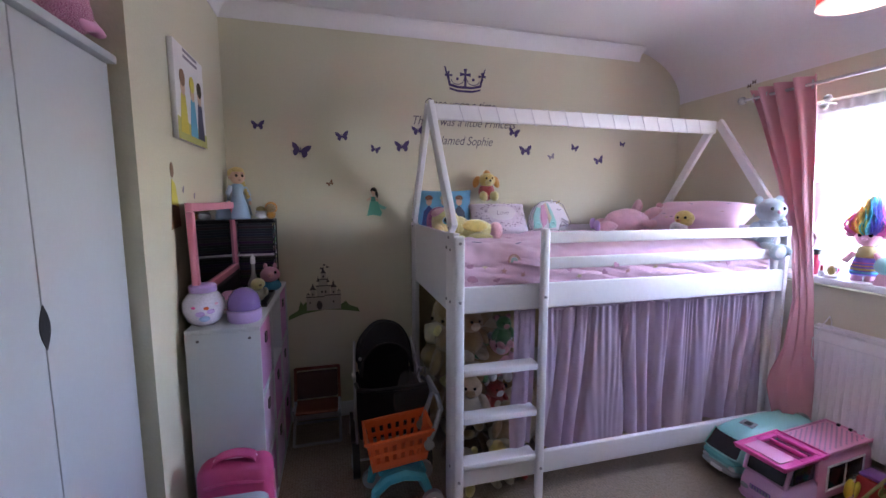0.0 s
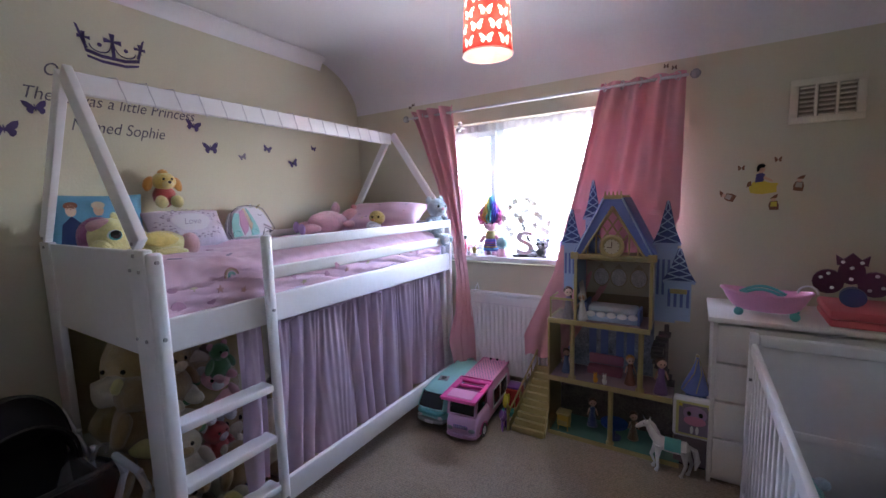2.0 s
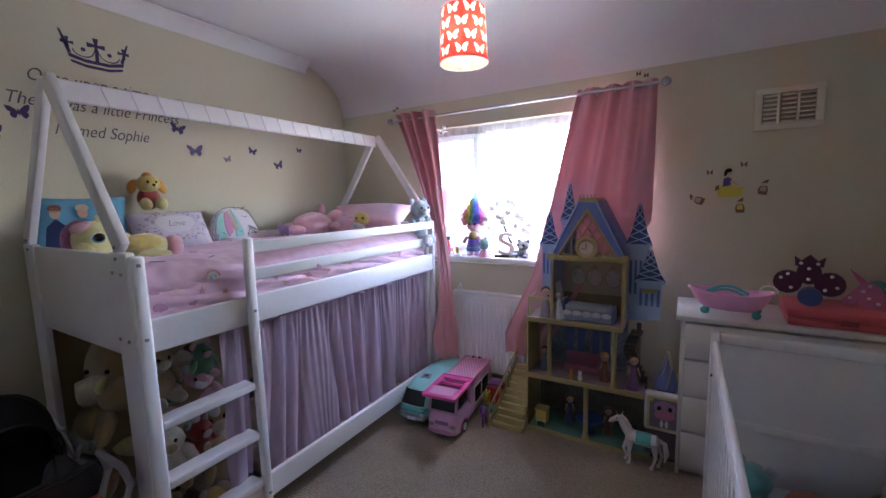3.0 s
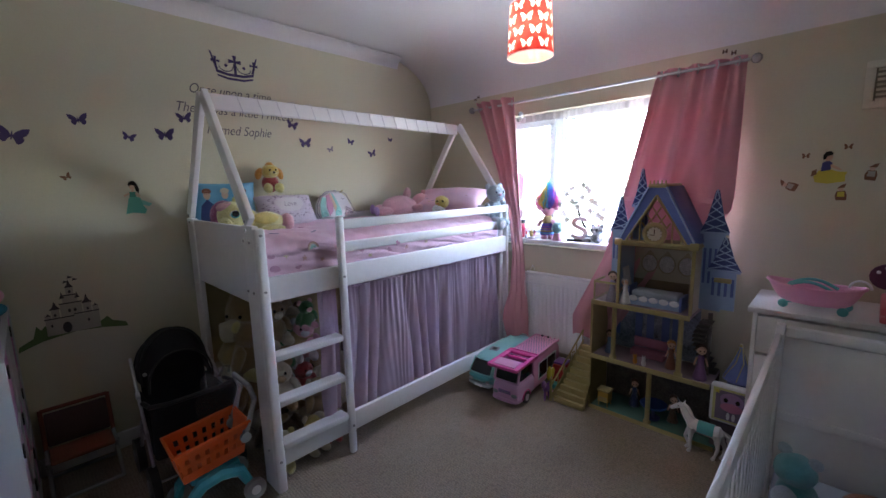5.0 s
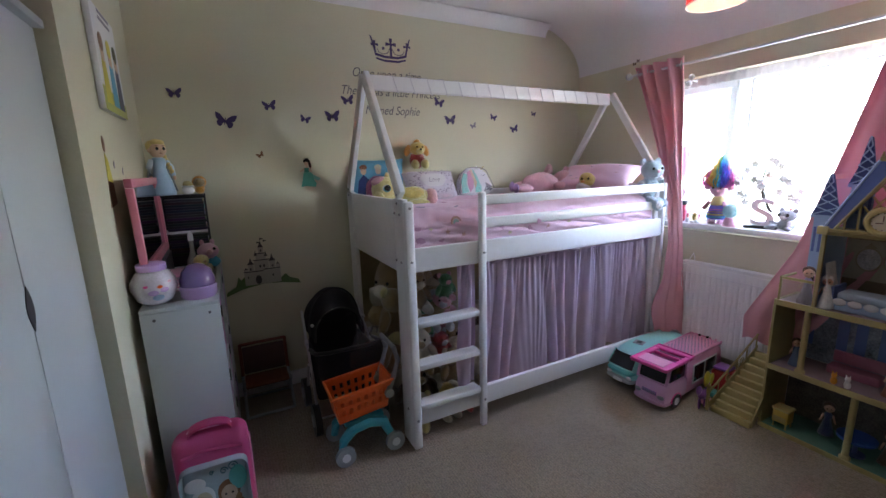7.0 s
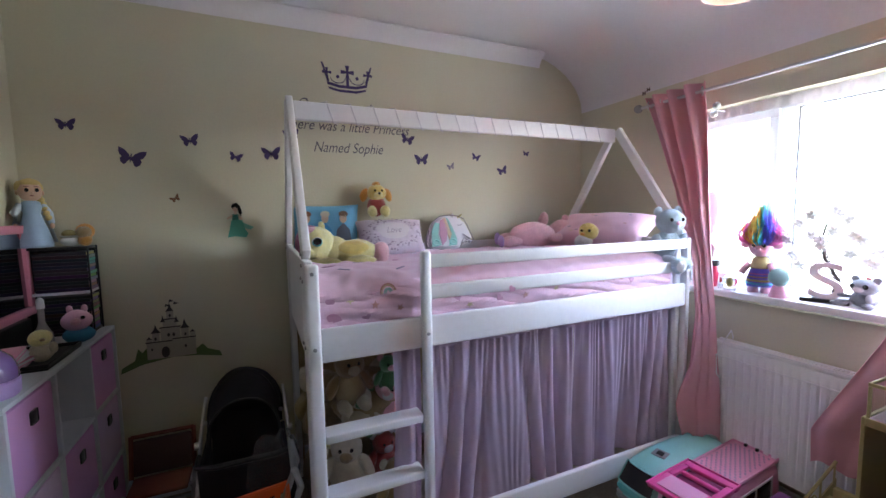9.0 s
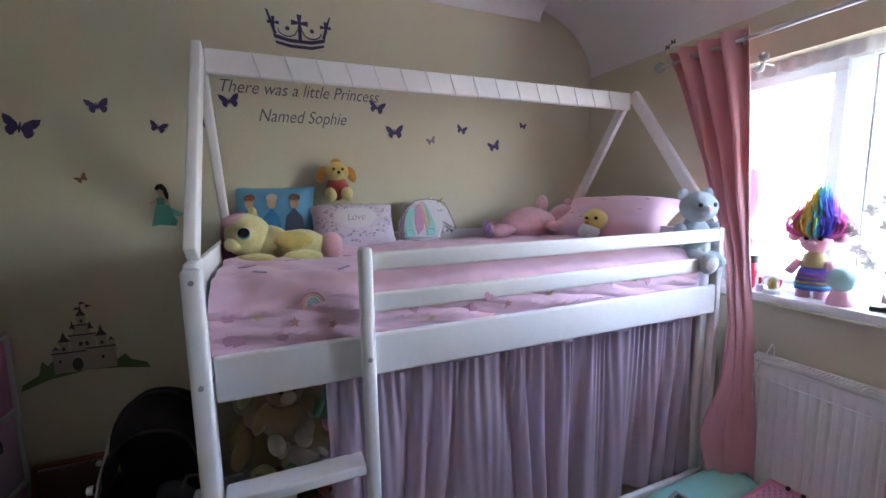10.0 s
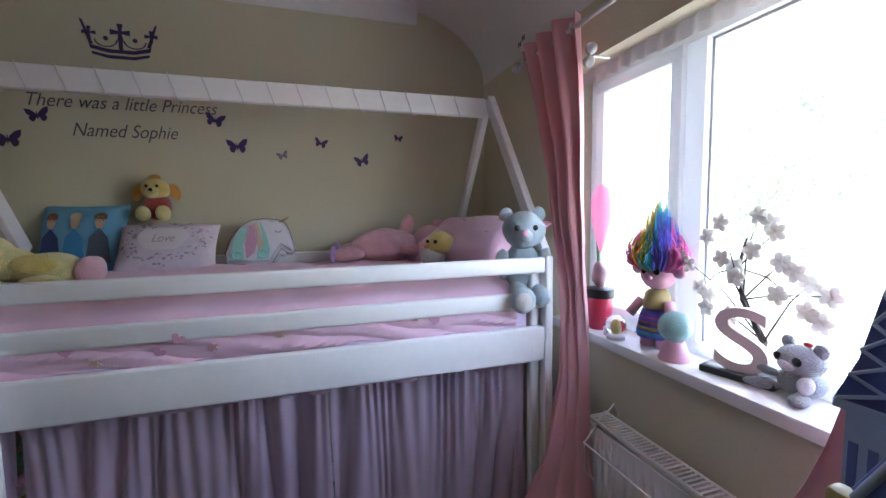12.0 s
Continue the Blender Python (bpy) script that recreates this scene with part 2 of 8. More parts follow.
prof = [(-1.35, ZC)] + [(BRK + (XE - BRK) * math.sin(q), ZE + (ZC - ZE) * math.cos(q)) for q in (math.pi / 2 * k / 20 for k in range(20))] + [(XE, ZE), (XE + 0.26, ZE), (XE + 0.26, ZC + 0.15), (-1.35, ZC + 0.15)]
bm = bmesh.new()
a = [bm.verts.new((x, YS - 0.15, z)) for x, z in prof]
b = [bm.verts.new((x, YN + 0.15, z)) for x, z in prof]
for i in range(len(prof)):
    bm.faces.new((a[i], b[i], b[(i + 1) % len(prof)], a[(i + 1) % len(prof)]))
bm.faces.new(a), bm.faces.new(b[::-1])
bmesh.ops.triangulate(bm, faces=[f for f in bm.faces if len(f.verts) > 4])
structure("ceiling", bm, CEIL, "white ceiling that curves down over the window", True)
# cove moulding along the north and west walls
prof = [(0.0, -0.085), (0.006, -0.085), (0.010, -0.072), (0.022, -0.048), (0.045, -0.024), (0.070, -0.011), (0.082, -0.008), (0.084, 0.0), (0.0, 0.0)]
bm = bmesh.new()
a = [bm.verts.new((XW, YN - d, ZC + z)) for d, z in prof]
b = [bm.verts.new((BRK + 0.20, YN - d, ZC + z - 0.012)) for d, z in prof]
for i in range(len(prof)):
    bm.faces.new((a[i], b[i], b[(i + 1) % len(prof)], a[(i + 1) % len(prof)]))
bm.faces.new(a), bm.faces.new(b[::-1])
a = [bm.verts.new((XW + d, 1.91, ZC + z - 0.001)) for d, z in prof]
b = [bm.verts.new((XW + d, YN - 0.001, ZC + z - 0.001)) for d, z in prof]
for i in range(len(prof)):
    bm.faces.new((a[i], b[i], b[(i + 1) % len(prof)], a[(i + 1) % len(prof)]))
bm.faces.new(a), bm.faces.new(b[::-1])
structure("trim_cove", bm, CEIL, "white plaster cove moulding", True)
bm = bmesh.new()
for x0, x1, y0, y1 in ((XW, XE, YN - 0.016, YN), (XE - 0.016, XE, YS, YN - 0.016), (XW, XW + 0.016, 1.91, YN - 0.016), (-1.2, XE - 0.016, YS, YS + 0.016)):
    box(x0, x1, y0, y1, 0.0, 0.10, 0.004, 1, bm)
structure("baseboard", bm, GLOSS_W, "white painted skirting board")

GROUND = mat("pale paving and lawn outside", (0.30, 0.31, 0.25), 0.9, 0.2, 0.4)
structure("ground", sheet(lambda u, v: Vector((3.06 + u * 900, -450 + v * 900, -2.6)), 4, 4), GROUND, "pale open ground outside, below the window")

TRUNK = mat("pale grey bark", (0.30, 0.28, 0.24), 0.9, 0.3, 8, 0.5, 40)
LEAF = mat("silvery green leaves", (0.20, 0.30, 0.18), 0.6, 0.4, 2.0, 0.0, translucent=0.4)


def tree(loc, h, spread, seed, label):
    rg = random.Random(seed)
    t = thing("tree", loc, label, "tree", group="trees outside")
    bm = tube([(0, 0, 0), (0.05, 0.02, h * 0.3), (-0.04, 0.05, h * 0.62)], [0.20, 0.15, 0.07], None, 9)
    tips = []
    for k in range(9):
        a = math.tau * k / 9 + rg.uniform(-0.3, 0.3)
        z0 = h * rg.uniform(0.28, 0.58)
        e = Vector((math.cos(a), math.sin(a), 0)) * spread * rg.uniform(0.5, 0.9) + Vector((0, 0, z0 + h * rg.uniform(0.15, 0.38)))
        tube([(0, 0.02, z0), e * 0.5 + Vector((0, 0, z0 * 0.5 + 0.1)), e], [0.07, 0.04, 0.012], bm, 6)
        tips.append(e)
    part("trunk", bm, TRUNK, t)
    tips += [Vector((0, 0, h * 0.9)), Vector((0.3, -0.2, h * 0.75)), Vector((-0.3, 0.3, h * 0.7))]
    bm = bmesh.new()
    for e in tips:
        for k in range(8):
            c = e + Vector((rg.gauss(0, 1), rg.gauss(0, 1), rg.gauss(0, 0.8))) * spread * 0.20
            for q in range(24):
                p = c + Vector((rg.gauss(0, 1), rg.gauss(0, 1), rg.gauss(0, 1))) * spread * 0.085
                r = Euler((rg.uniform(0, 3), rg.uniform(0, 3), rg.uniform(0, 6))).to_matrix()
                w = rg.uniform(0.05, 0.10)
                bm.faces.new([bm.verts.new(p + r @ Vector(v)) for v in ((-w, 0, 0), (0, -w * 0.5, 0.01), (w, 0, 0), (0, w * 0.5, 0.01))])
    part("crown", bm, LEAF, t)
    return t


tree((11.5, 7.2, -2.6), 6.4, 2.2, 3, "leafy green tree outside the window")
tree((16.0, 5.0, -2.6), 6.0, 2.4, 6, "leafy green tree outside the window")
tree((14.0, 14.0, -2.6), 5.2, 2.0, 9, "leafy green tree further off outside the window")

# ---- window ----
win = tagged(new("window_1"), "white plastic double window with two panes", "window", kind="structure")
win.location = (2.93, 1.49, WZ0)
L = win.location
XF0, XF1 = 2.915, 2.975


def wbox(x0, x1, y0, y1, z0, z1, bev=0.006, bm=None):
    return box(x0 - L.x, x1 - L.x, y0 - L.y, y1 - L.y, z0 - L.z, z1 - L.z, bev, 2, bm)


MY = 1.785
bm = wbox(XF0, XF1, WY0, WY1, WZ1 - 0.055, WZ1)
wbox(XF0, XF1, WY0, WY1, WZ0, WZ0 + 0.055, bm=bm)
wbox(XF0, XF1, WY0, WY0 + 0.055, WZ0 + 0.05, WZ1 - 0.05, bm=bm)
wbox(XF0, XF1, WY1 - 0.055, WY1, WZ0 + 0.05, WZ1 - 0.05, bm=bm)
wbox(XF0, XF1, MY - 0.035, MY + 0.035, WZ0 + 0.05, WZ1 - 0.05, bm=bm)
part("window_frame", bm, UPVC, win)
bm = bmesh.new()
cy0, cy1, cz0, cz1 = MY + 0.030, WY1 - 0.050, WZ0 + 0.05, WZ1 - 0.05
for y0, y1, z0, z1 in ((cy0, cy1, cz1 - 0.045, cz1), (cy0, cy1, cz0, cz0 + 0.045), (cy0, cy0 + 0.045, cz0 + 0.04, cz1 - 0.04), (cy1 - 0.045, cy1, cz0 + 0.04, cz1 - 0.04)):
    wbox(XF0 - 0.018, XF1 - 0.02, y0, y1, z0, z1, 0.008, bm)
part("casement", bm, UPVC, win)
for y0, y1 in ((MY + 0.035, WY1 - 0.06), (WY0 + 0.055, MY - 0.035)):
    p = part("pane", wbox(2.942, 2.948, y0, y1, WZ0 + 0.055, WZ1 - 0.055, 0), GLASS, win)
    p.visible_shadow = False
SEAL = mat("pale grey rubber", (0.55, 0.56, 0.58), 0.6, translucent=0.2)
bm = bmesh.new()
for y0, y1, z0, z1 in ((WY0 + 0.055, MY - 0.035, WZ1 - 0.063, WZ1 - 0.055), (MY - 0.043, MY - 0.035, WZ0 + 0.055, WZ1 - 0.063), (WY0 + 0.055, WY0 + 0.063, WZ0 + 0.055, WZ1 - 0.063)):
    wbox(2.936, 2.944, y0, y1, z0, z1, 0, bm)
part("rubber_seal", bm, SEAL, win)
bm = wbox(XF0 - 0.045, XF0 - 0.015, MY + 0.043, MY + 0.063, 1.42, 1.45, 0.004)
wbox(XF0 - 0.05, XF0 - 0.035, MY + 0.046, MY + 0.060, 1.35, 1.45, 0.005, bm)
part("window_handle", bm, CHROME, win)
structure("window_sill", box(2.762, 2.93, WY0 - 0.05, WY1 + 0.05, 1.000, 1.037, 0.008, 2), GLOSS_W, "white gloss window board", True)


def lace(u, v):
    y = WY0 + u * (WY1 - WY0)
    drop = 0.045 + 0.010 * abs(math.sin(u * 70))
    return Vector((2.87 + 0.006 * math.sin(u * 160), y, WZ1 - 0.002 - v * drop))


tagged(part("lace_trim", sheet(lace, 160, 3, 0.0015), mat("white lace", (0.8, 0.78, 0.8), 0.8, 0.1, 40, 0.4, 300, translucent=0.5)), "white lace edging hanging under the window lintel", "lace trim")

# ---- bed ----
bed = thing("house_bed", (0.65, 2.045, 0), "white painted wooden mid-sleeper house bed with ladder", "bed")


def bx(name, x0, x1, y0, y1, z0, z1, bev=0.008, rot=None, parent=None):
    return part(name, box(x0 - 0.65, x1 - 0.65, y0 - 2.045, y1 - 2.045, z0, z1, bev, 3, rot=rot), WOOD_W, parent or bed)


bx("front_post", 0.632, 0.680, 2.012, 2.044, 0.0, 1.312, 0.012)
bx("front_post", 2.536, 2.576, 2.076, 2.108, 0.0, 1.305, 0.010)
bx("end_post", 0.634, 0.664, 2.046, 2.168, 0.0, 1.322, 0.006)
bx("end_post", 0.634, 0.664, 2.935, 3.055, 0.0, 1.322, 0.006)
bx("end_post", 2.578, 2.608, 2.046, 2.168, 0.0, 1.322, 0.006)
bx("end_post", 2.578, 2.608, 2.935, 3.055, 0.0, 1.322, 0.006)
bx("end_panel", 0.640, 0.660, 2.169, 2.934, 0.945, 1.315, 0.005)
bx("end_panel", 2.581, 2.603, 2.169, 2.934, 0.945, 1.315, 0.005)
bx("side_board", 0.681, 2.577, 2.048, 2.074, 0.955, 1.078)
bx("side_board", 0.665, 2.577, 3.020, 3.046, 0.955, 1.078)
bx("guard_rail", 1.092, 2.577, 2.046, 2.072, 1.265, 1.318)
bx("guard_rail", 1.092, 2.577, 2.046, 2.072, 1.143, 1.199)
bx("back_rail", 0.665, 2.577, 3.020, 3.046, 1.180, 1.290)
bx("bottom_board", 0.681, 2.577, 2.048, 2.074, 0.112, 0.228)
bx("ladder_post", 1.051, 1.091, 2.012, 2.045, 0.0, 1.338, 0.012)
for z in (0.705, 0.475, 0.248):
    bx("ladder_rung", 0.681, 1.050, 2.020, 2.098, z - 0.036, z - 0.004, 0.006)
for x in [0.76 + 0.137 * i for i in range(14)]:
    bx("slat", x - 0.035, x + 0.035, 2.075, 3.019, 0.975, 0.993, 0.003)


BOLT_M = mat("grey zinc bolt head", (0.36, 0.35, 0.37), 0.45, 0.05, metal=0.4)


def bolt(x, y, z, axis):
    d = Vector(axis) * 0.004
    c = Vector((x - 0.65, y - 2.045, z))
    part("bolt", rod(c - d, c + d, 0.0065, n=12), BOLT_M, bed)


for z in (1.247, 1.009, 0.21):
    bolt(0.633, 2.085, z, (1, 0, 0))
for z in (1.25, 1.01):
    bolt(0.633, 2.15, z, (1, 0, 0))
for x, z in ((0.656, 1.28), (0.656, 1.02), (1.071, 1.02), (1.071, 0.17), (0.656, 0.17)):
    bolt(x, 2.010, z, (0, 1, 0))
for x in (0.649, 2.593):
    s = 1 if x < 1 else -1
    for y0, y1 in ((2.095, 2.545), (3.010, 2.575)):
        z0, z1 = 1.335, 1.975
        a = math.degrees(math.atan2(y1 - y0, z1 - z0))
        ln = math.hypot(y1 - y0, z1 - z0)
        c = ((y0 + y1) / 2, (z0 + z1) / 2)
        xo = x
        hw = 0.034 if x < 1 else 0.026
        bx("roof_leg", xo - 0.015, xo + 0.015, c[0] - hw, c[0] + hw, c[1] - ln / 2, c[1] + ln / 2, 0.005, rot=(-a, 0, 0))
        if x < 1:
            for k in (0.03, 0.07):
                bolt(xo - 0.016, y0 + (0.02 if y1 > y0 else -0.02), 1.27 + k, (1, 0, 0))
bx("ridge_beam", 0.666, 2.577, 2.545, 2.575, 1.900, 1.982, 0.006)
# fabric-wrapped string wound round the ridge
pts = []
for i in range(0, 16 * 24):
    a = math.tau * i / 24
    w, h = 0.0185, 0.0455
    cx, cz = math.cos(a), math.sin(a)
    q = max(abs(cx), abs(cz))
    pts.append((0.12 + i * (1.72 / 384), 0.515 + w * cx / q, 1.941 + h * cz / q))
wrap = part("wound_cord", tube(pts, 0.0019, n=5), mat("pale cord", (0.62, 0.60, 0.66), 0.6), bed, "thin pale cord wound round the ridge")

mattress = tagged(part("mattress", box(0.672, 2.534, 2.080, 3.015, 0.996, 1.150, 0.03, 4), LILAC_SHEET), "mattress in a lilac fitted sheet on the bed", "mattress")


for z in (1.003, 1.143):
    part("piping", tube([(0.674, 2.082, z), (2.532, 2.082, z), (2.532, 3.013, z), (0.674, 3.013, z), (0.674, 2.082, z)], 0.004, n=6), LILAC_SHEET, mattress)


def duvet_top(x, y):
    n1 = noise.noise(Vector((x * 3.1, y * 3.6, 0.3)))
    n2 = noise.noise(Vector((x * 9 + 4 * y, y * 13, 2.3)))
    edge = min(1.0, max(0.0, (y - 2.078) / 0.10)) ** 0.5
    n3 = noise.noise(Vector((x * 22 - 9 * y, y * 26 + 6 * x, 5.1)))
    return 1.184 + 0.052 * edge + 0.022 * n1 + 0.015 * n2 + 0.006 * n3


def duvet(u, v):
    x = 0.676 + u * 1.80
    if v < 0.24:  # front drape inside the rails
        k = v / 0.24
        lo = 1.076 + 0.014 * noise.noise(Vector((x * 5, 0, 7.0)))
        z = lo + k * (duvet_top(x, 2.082) - lo)
        y = 2.086 - 0.012 * math.sin(k * math.pi) + (0.007 if x > 1.06 else 0.002) * (1 - 0.6 * k) * math.sin(x * 16 + 11 * k + 2.5 * noise.noise(Vector((x * 3, k, 5)))) + 0.011 * noise.noise(Vector((x * 9 + 5 * k, k * 3.5, 1))) + 0.005 * noise.noise(Vector((x * 24 + 10 * k, k * 6, 3)))
        return Vector((x, y, z))
    k = (v - 0.24) / 0.76
    y = 2.084 + k * 0.90
    return Vector((x, y, duvet_top(x, y)))


def rainbow_motif(parent, c, s, m):
    for i, (col, r) in enumerate(MOTIF_ARCS):
        pts = [m @ Vector((c[0] + s * r * math.cos(a), c[1] + s * r * 1.1 * math.sin(a), 0.003)) for a in [math.pi * k / 10 for k in range(11)]]
        part("rainbow_motif", tube(pts, s * 0.09, n=4), col, parent)


TEAL_INK = mat("mint print", (0.32, 0.62, 0.58), 0.8)
CORAL_INK = mat("coral print", (0.64, 0.34, 0.34), 0.8)
GOLD_INK = mat("gold print", (0.66, 0.52, 0.38), 0.8)
PINK_INK = mat("deep pink print", (0.62, 0.32, 0.48), 0.8)
PURP_INK = mat("grey purple print", (0.40, 0.30, 0.44), 0.8)
MOTIF_ARCS = [(CORAL_INK, 1.0), (GOLD_INK, 0.82), (TEAL_INK, 0.5), (TEAL_INK, 0.3)]
dv = tagged(part("duvet", sheet(duvet, 150, 84, 0.012), PINK_BED), "crumpled pink duvet printed with rainbows, hearts and stars", "duvet")


def star(s):
    return [((s if i % 2 == 0 else s * 0.42) * math.sin(math.tau * i / 10), (s if i % 2 == 0 else s * 0.42) * math.cos(math.tau * i / 10)) for i in range(10)]


def heart(s):
    return [(s * 0.062 * 16 * math.sin(t) ** 3, s * 0.062 * (13 * math.cos(t) - 5 * math.cos(2 * t) - 2 * math.cos(3 * t) - math.cos(4 * t))) for t in (math.tau * i / 20 for i in range(20))]


def motif_frame(x, v):
    """A local frame lying on the duvet at x and the strip coordinate v."""
    u = (x - 0.676) / 1.80
    p, du, dvv = duvet(u, v), duvet(u + 0.01, v) - duvet(u - 0.01, v), duvet(u, v + 0.02) - duvet(u, v - 0.02)
    a = du.normalized()
    n_ = du.cross(dvv).normalized()
    if n_.z < 0 and abs(n_.y) < 0.6 or n_.y > 0.5:
        n_ = -n_
    b = n_.cross(a)
    p = p + n_ * 0.015
    return Matrix(((a.x, b.x, n_.x, p.x), (a.y, b.y, n_.y, p.y), (a.z, b.z, n_.z, p.z), (0, 0, 0, 1)))


rng = random.Random(4)
for x, v, kind in [(0.93, 0.20, "r"), (0.98, 0.09, "s"), (0.85, 0.07, "h"), (0.73, 0.08, "b"), (0.79, 0.17, "s"), (1.22, 0.11, "h"), (1.33, 0.17, "s"), (1.47, 0.15, "h"),
                   (1.6, 0.17, "h"), (1.72, 0.13, "s"), (1.86, 0.16, "h"), (2.0, 0.14, "s"), (2.12, 0.17, "h"), (2.25, 0.15, "s"), (1.17, 0.19, "b"), (1.78, 0.2, "b"), (1.28, 0.06, "s"), (1.42, 0.08, "h"), (1.55, 0.10, "s"), (1.66, 0.18, "h"), (1.93, 0.19, "s"), (2.06, 0.19, "b"), (2.18, 0.12, "h"), (2.35, 0.16, "h"), (0.72, 0.20, "h"), (0.88, 0.13, "s"),
                   (0.76, 0.45, "b"), (0.9, 0.52, "l"), (1.05, 0.40, "l"), (1.1, 0.6, "h"), (1.35, 0.5, "l"), (1.5, 0.6, "s"), (1.7, 0.45, "l"), (0.80, 0.34, "l")]:
    m = motif_frame(x, v) @ pose(0, 0, 0, 0, 0, rng.uniform(-50, 50) if kind != "r" else 12)
    if kind == "r":
        rainbow_motif(dv, (0, 0), 0.030, m)
    elif kind == "s":
        part("star_motif", flat(star(0.017), 0.002, m), rng.choice((CORAL_INK, GOLD_INK)), dv)
    elif kind == "h":
        part("heart_motif", flat(heart(0.017), 0.002, m), rng.choice((CORAL_INK, PINK_INK)), dv)
    elif kind == "b":
        part("blob_motif", flat([(0.03 * math.cos(t), 0.02 * math.sin(t)) for t in (math.tau * i / 12 for i in range(12))], 0.002, m), PINK_INK, dv)
    else:
        part("dash_motif", flat([(-0.025, -0.004), (0.025, -0.004), (0.02, 0.005), (-0.02, 0.005)], 0.002, m), PURP_INK, dv)

# ---- lilac curtains under the bed ----
def sheer(x0, x1, seed, z0=0.215, z1=0.962, y=2.105):
    """A gathered voile: tight pleats at the heading that open into deep uneven folds."""
    def f(u, v):
        x = x0 + u * (x1 - x0)
        k = 1 - v
        g = noise.noise(Vector((x * 5, seed, 0.4)))
        wide = x * 50 + 11.0 * noise.noise(Vector((x * 3.4, seed * 3, v * 0.45))) + 1.0 * k
        fine = x * 185 + 5.0 * noise.noise(Vector((x * 8, seed * 2, v)))
        fold = math.sin(wide)
        fold = math.copysign(abs(fold) ** 0.85, fold)
        yy = y + (0.012 + 0.016 * k) * fold * (0.75 + 0.9 * g) + (0.005 * v ** 3 + 0.0012) * math.sin(fine) + 0.010 * k * g
        return Vector((x + 0.014 * k * math.cos(wide), min(max(yy, 2.0762), y + 0.05), z0 + v * (z1 - z0) - 0.014 * k * abs(math.sin(x * 9 + seed))))
    return sheet(f, int((x1 - x0) * 420), 26)


for x0, x1, sd in ((1.095, 1.846, 1.0), (1.850, 2.530, 5.0)):
    c = tagged(part("bed_curtain", sheer(x0, x1, sd), SHEER), "gathered lilac organza curtain under the bed", "curtain", "curtains under the bed")
    part("heading", sheer(x0, x1, sd, 0.945, 0.966, 2.100), SHEER, c)
tagged(part("bed_curtain", sheer(0.955, 1.075, 9.0, 0.24), SHEER), "narrow drawn lilac organza curtain behind the ladder", "curtain", "curtains under the bed")
rail = thing("curtain_wire", (1.8, 2.098, 0.955), "thin white wire that carries the bed curtains", "curtain wire")
part("wire", rod((-1.1, 0, 0), (0.76, 0, 0), 0.003), WOOD_W, rail)

# ---- kinds of things ----
def plain(name, col, rough=0.5, **kw):
    return mat(name, col, rough, 0.05, **kw)


def plush_mat(name, col):
    return mat(name, col, 0.95, 0.22, 22, 0.9, 240, sheen=0.5)


EYE_M = plain("black toy eye", (0.01, 0.01, 0.012), 0.1)
YEL = plush_mat("soft yellow plush", (0.72, 0.56, 0.16))
YEL2 = plush_mat("pale yellow plush", (0.76, 0.68, 0.30))
ORG_PL = plush_mat("orange plush", (0.66, 0.30, 0.05))
PINK_PL = plush_mat("pink plush", (0.78, 0.42, 0.47))
PINK_HOT = plain("hot pink plastic", (0.82, 0.10, 0.38), 0.3)
PINK_LT = plain("light pink plastic", (0.80, 0.36, 0.56), 0.3)
PINK_SOFT = plain("soft pink plastic", (0.72, 0.40, 0.52), 0.45)
TEAL = plain("turquoise plastic", (0.10, 0.44, 0.44), 0.3)
MINT = plain("mint plastic", (0.30, 0.68, 0.65), 0.35)
BLUE_PL = plush_mat("pale blue plush", (0.46, 0.57, 0.65))
GREY_PL = plush_mat("silver grey plush", (0.30, 0.33, 0.37))
TAN_PL = plush_mat("tan plush", (0.36, 0.24, 0.11))
CREAM_PL = plush_mat("cream plush", (0.62, 0.54, 0.40))
GOLD_PL = plush_mat("golden tan plush", (0.36, 0.25, 0.10))
BROWN_PL = plush_mat("brown plush", (0.14, 0.075, 0.035))
RED_PL = plush_mat("red plush", (0.42, 0.05, 0.04))
GREEN_PL = plush_mat("green plush", (0.07, 0.26, 0.10))
NAVY_PL = plush_mat("navy plush", (0.03, 0.06, 0.20))
WHITE_PL = plush_mat("white plush", (0.72, 0.72, 0.74))
PURPLE = plain("purple plastic", (0.26, 0.10, 0.42), 0.3)
LILAC = plain("lilac plastic", (0.52, 0.34, 0.66), 0.35)
SKIN = plain("doll vinyl", (0.66, 0.42, 0.31), 0.45)
BLONDE = plain("blond doll hair", (0.66, 0.50, 0.20), 0.5, bump=0.5, bscale=300)
BRUN = plain("brown doll hair", (0.08, 0.035, 0.02), 0.5, bump=0.5, bscale=300)
GOWN = plain("ice blue doll dress", (0.30, 0.42, 0.58), 0.3)
GOLD = plain("straw yellow painted wood", (0.40, 0.325, 0.14), 0.45)
BLUE_ROOF = plain("printed blue roof board", (0.11, 0.16, 0.42), 0.4)
BLUE_D = plain("dark blue board", (0.05, 0.08, 0.24), 0.4)
BLUE_L = plain("pale blue printed board", (0.34, 0.46, 0.66), 0.5)
GREY_PRT = plain("printed dusty beige board", (0.52, 0.45, 0.37), 0.6)
WHITE_P = plain("white plastic", (0.78, 0.78, 0.80), 0.35)
ORANGE = plain("orange plastic", (0.72, 0.115, 0.02), 0.4)
GREY_P = plain("grey plastic", (0.34, 0.35, 0.38), 0.4)
RED_P = plain("red plastic", (0.55, 0.05, 0.05), 0.35)
CASE_R = plain("coral red plastic case", (0.58, 0.10, 0.12), 0.45)
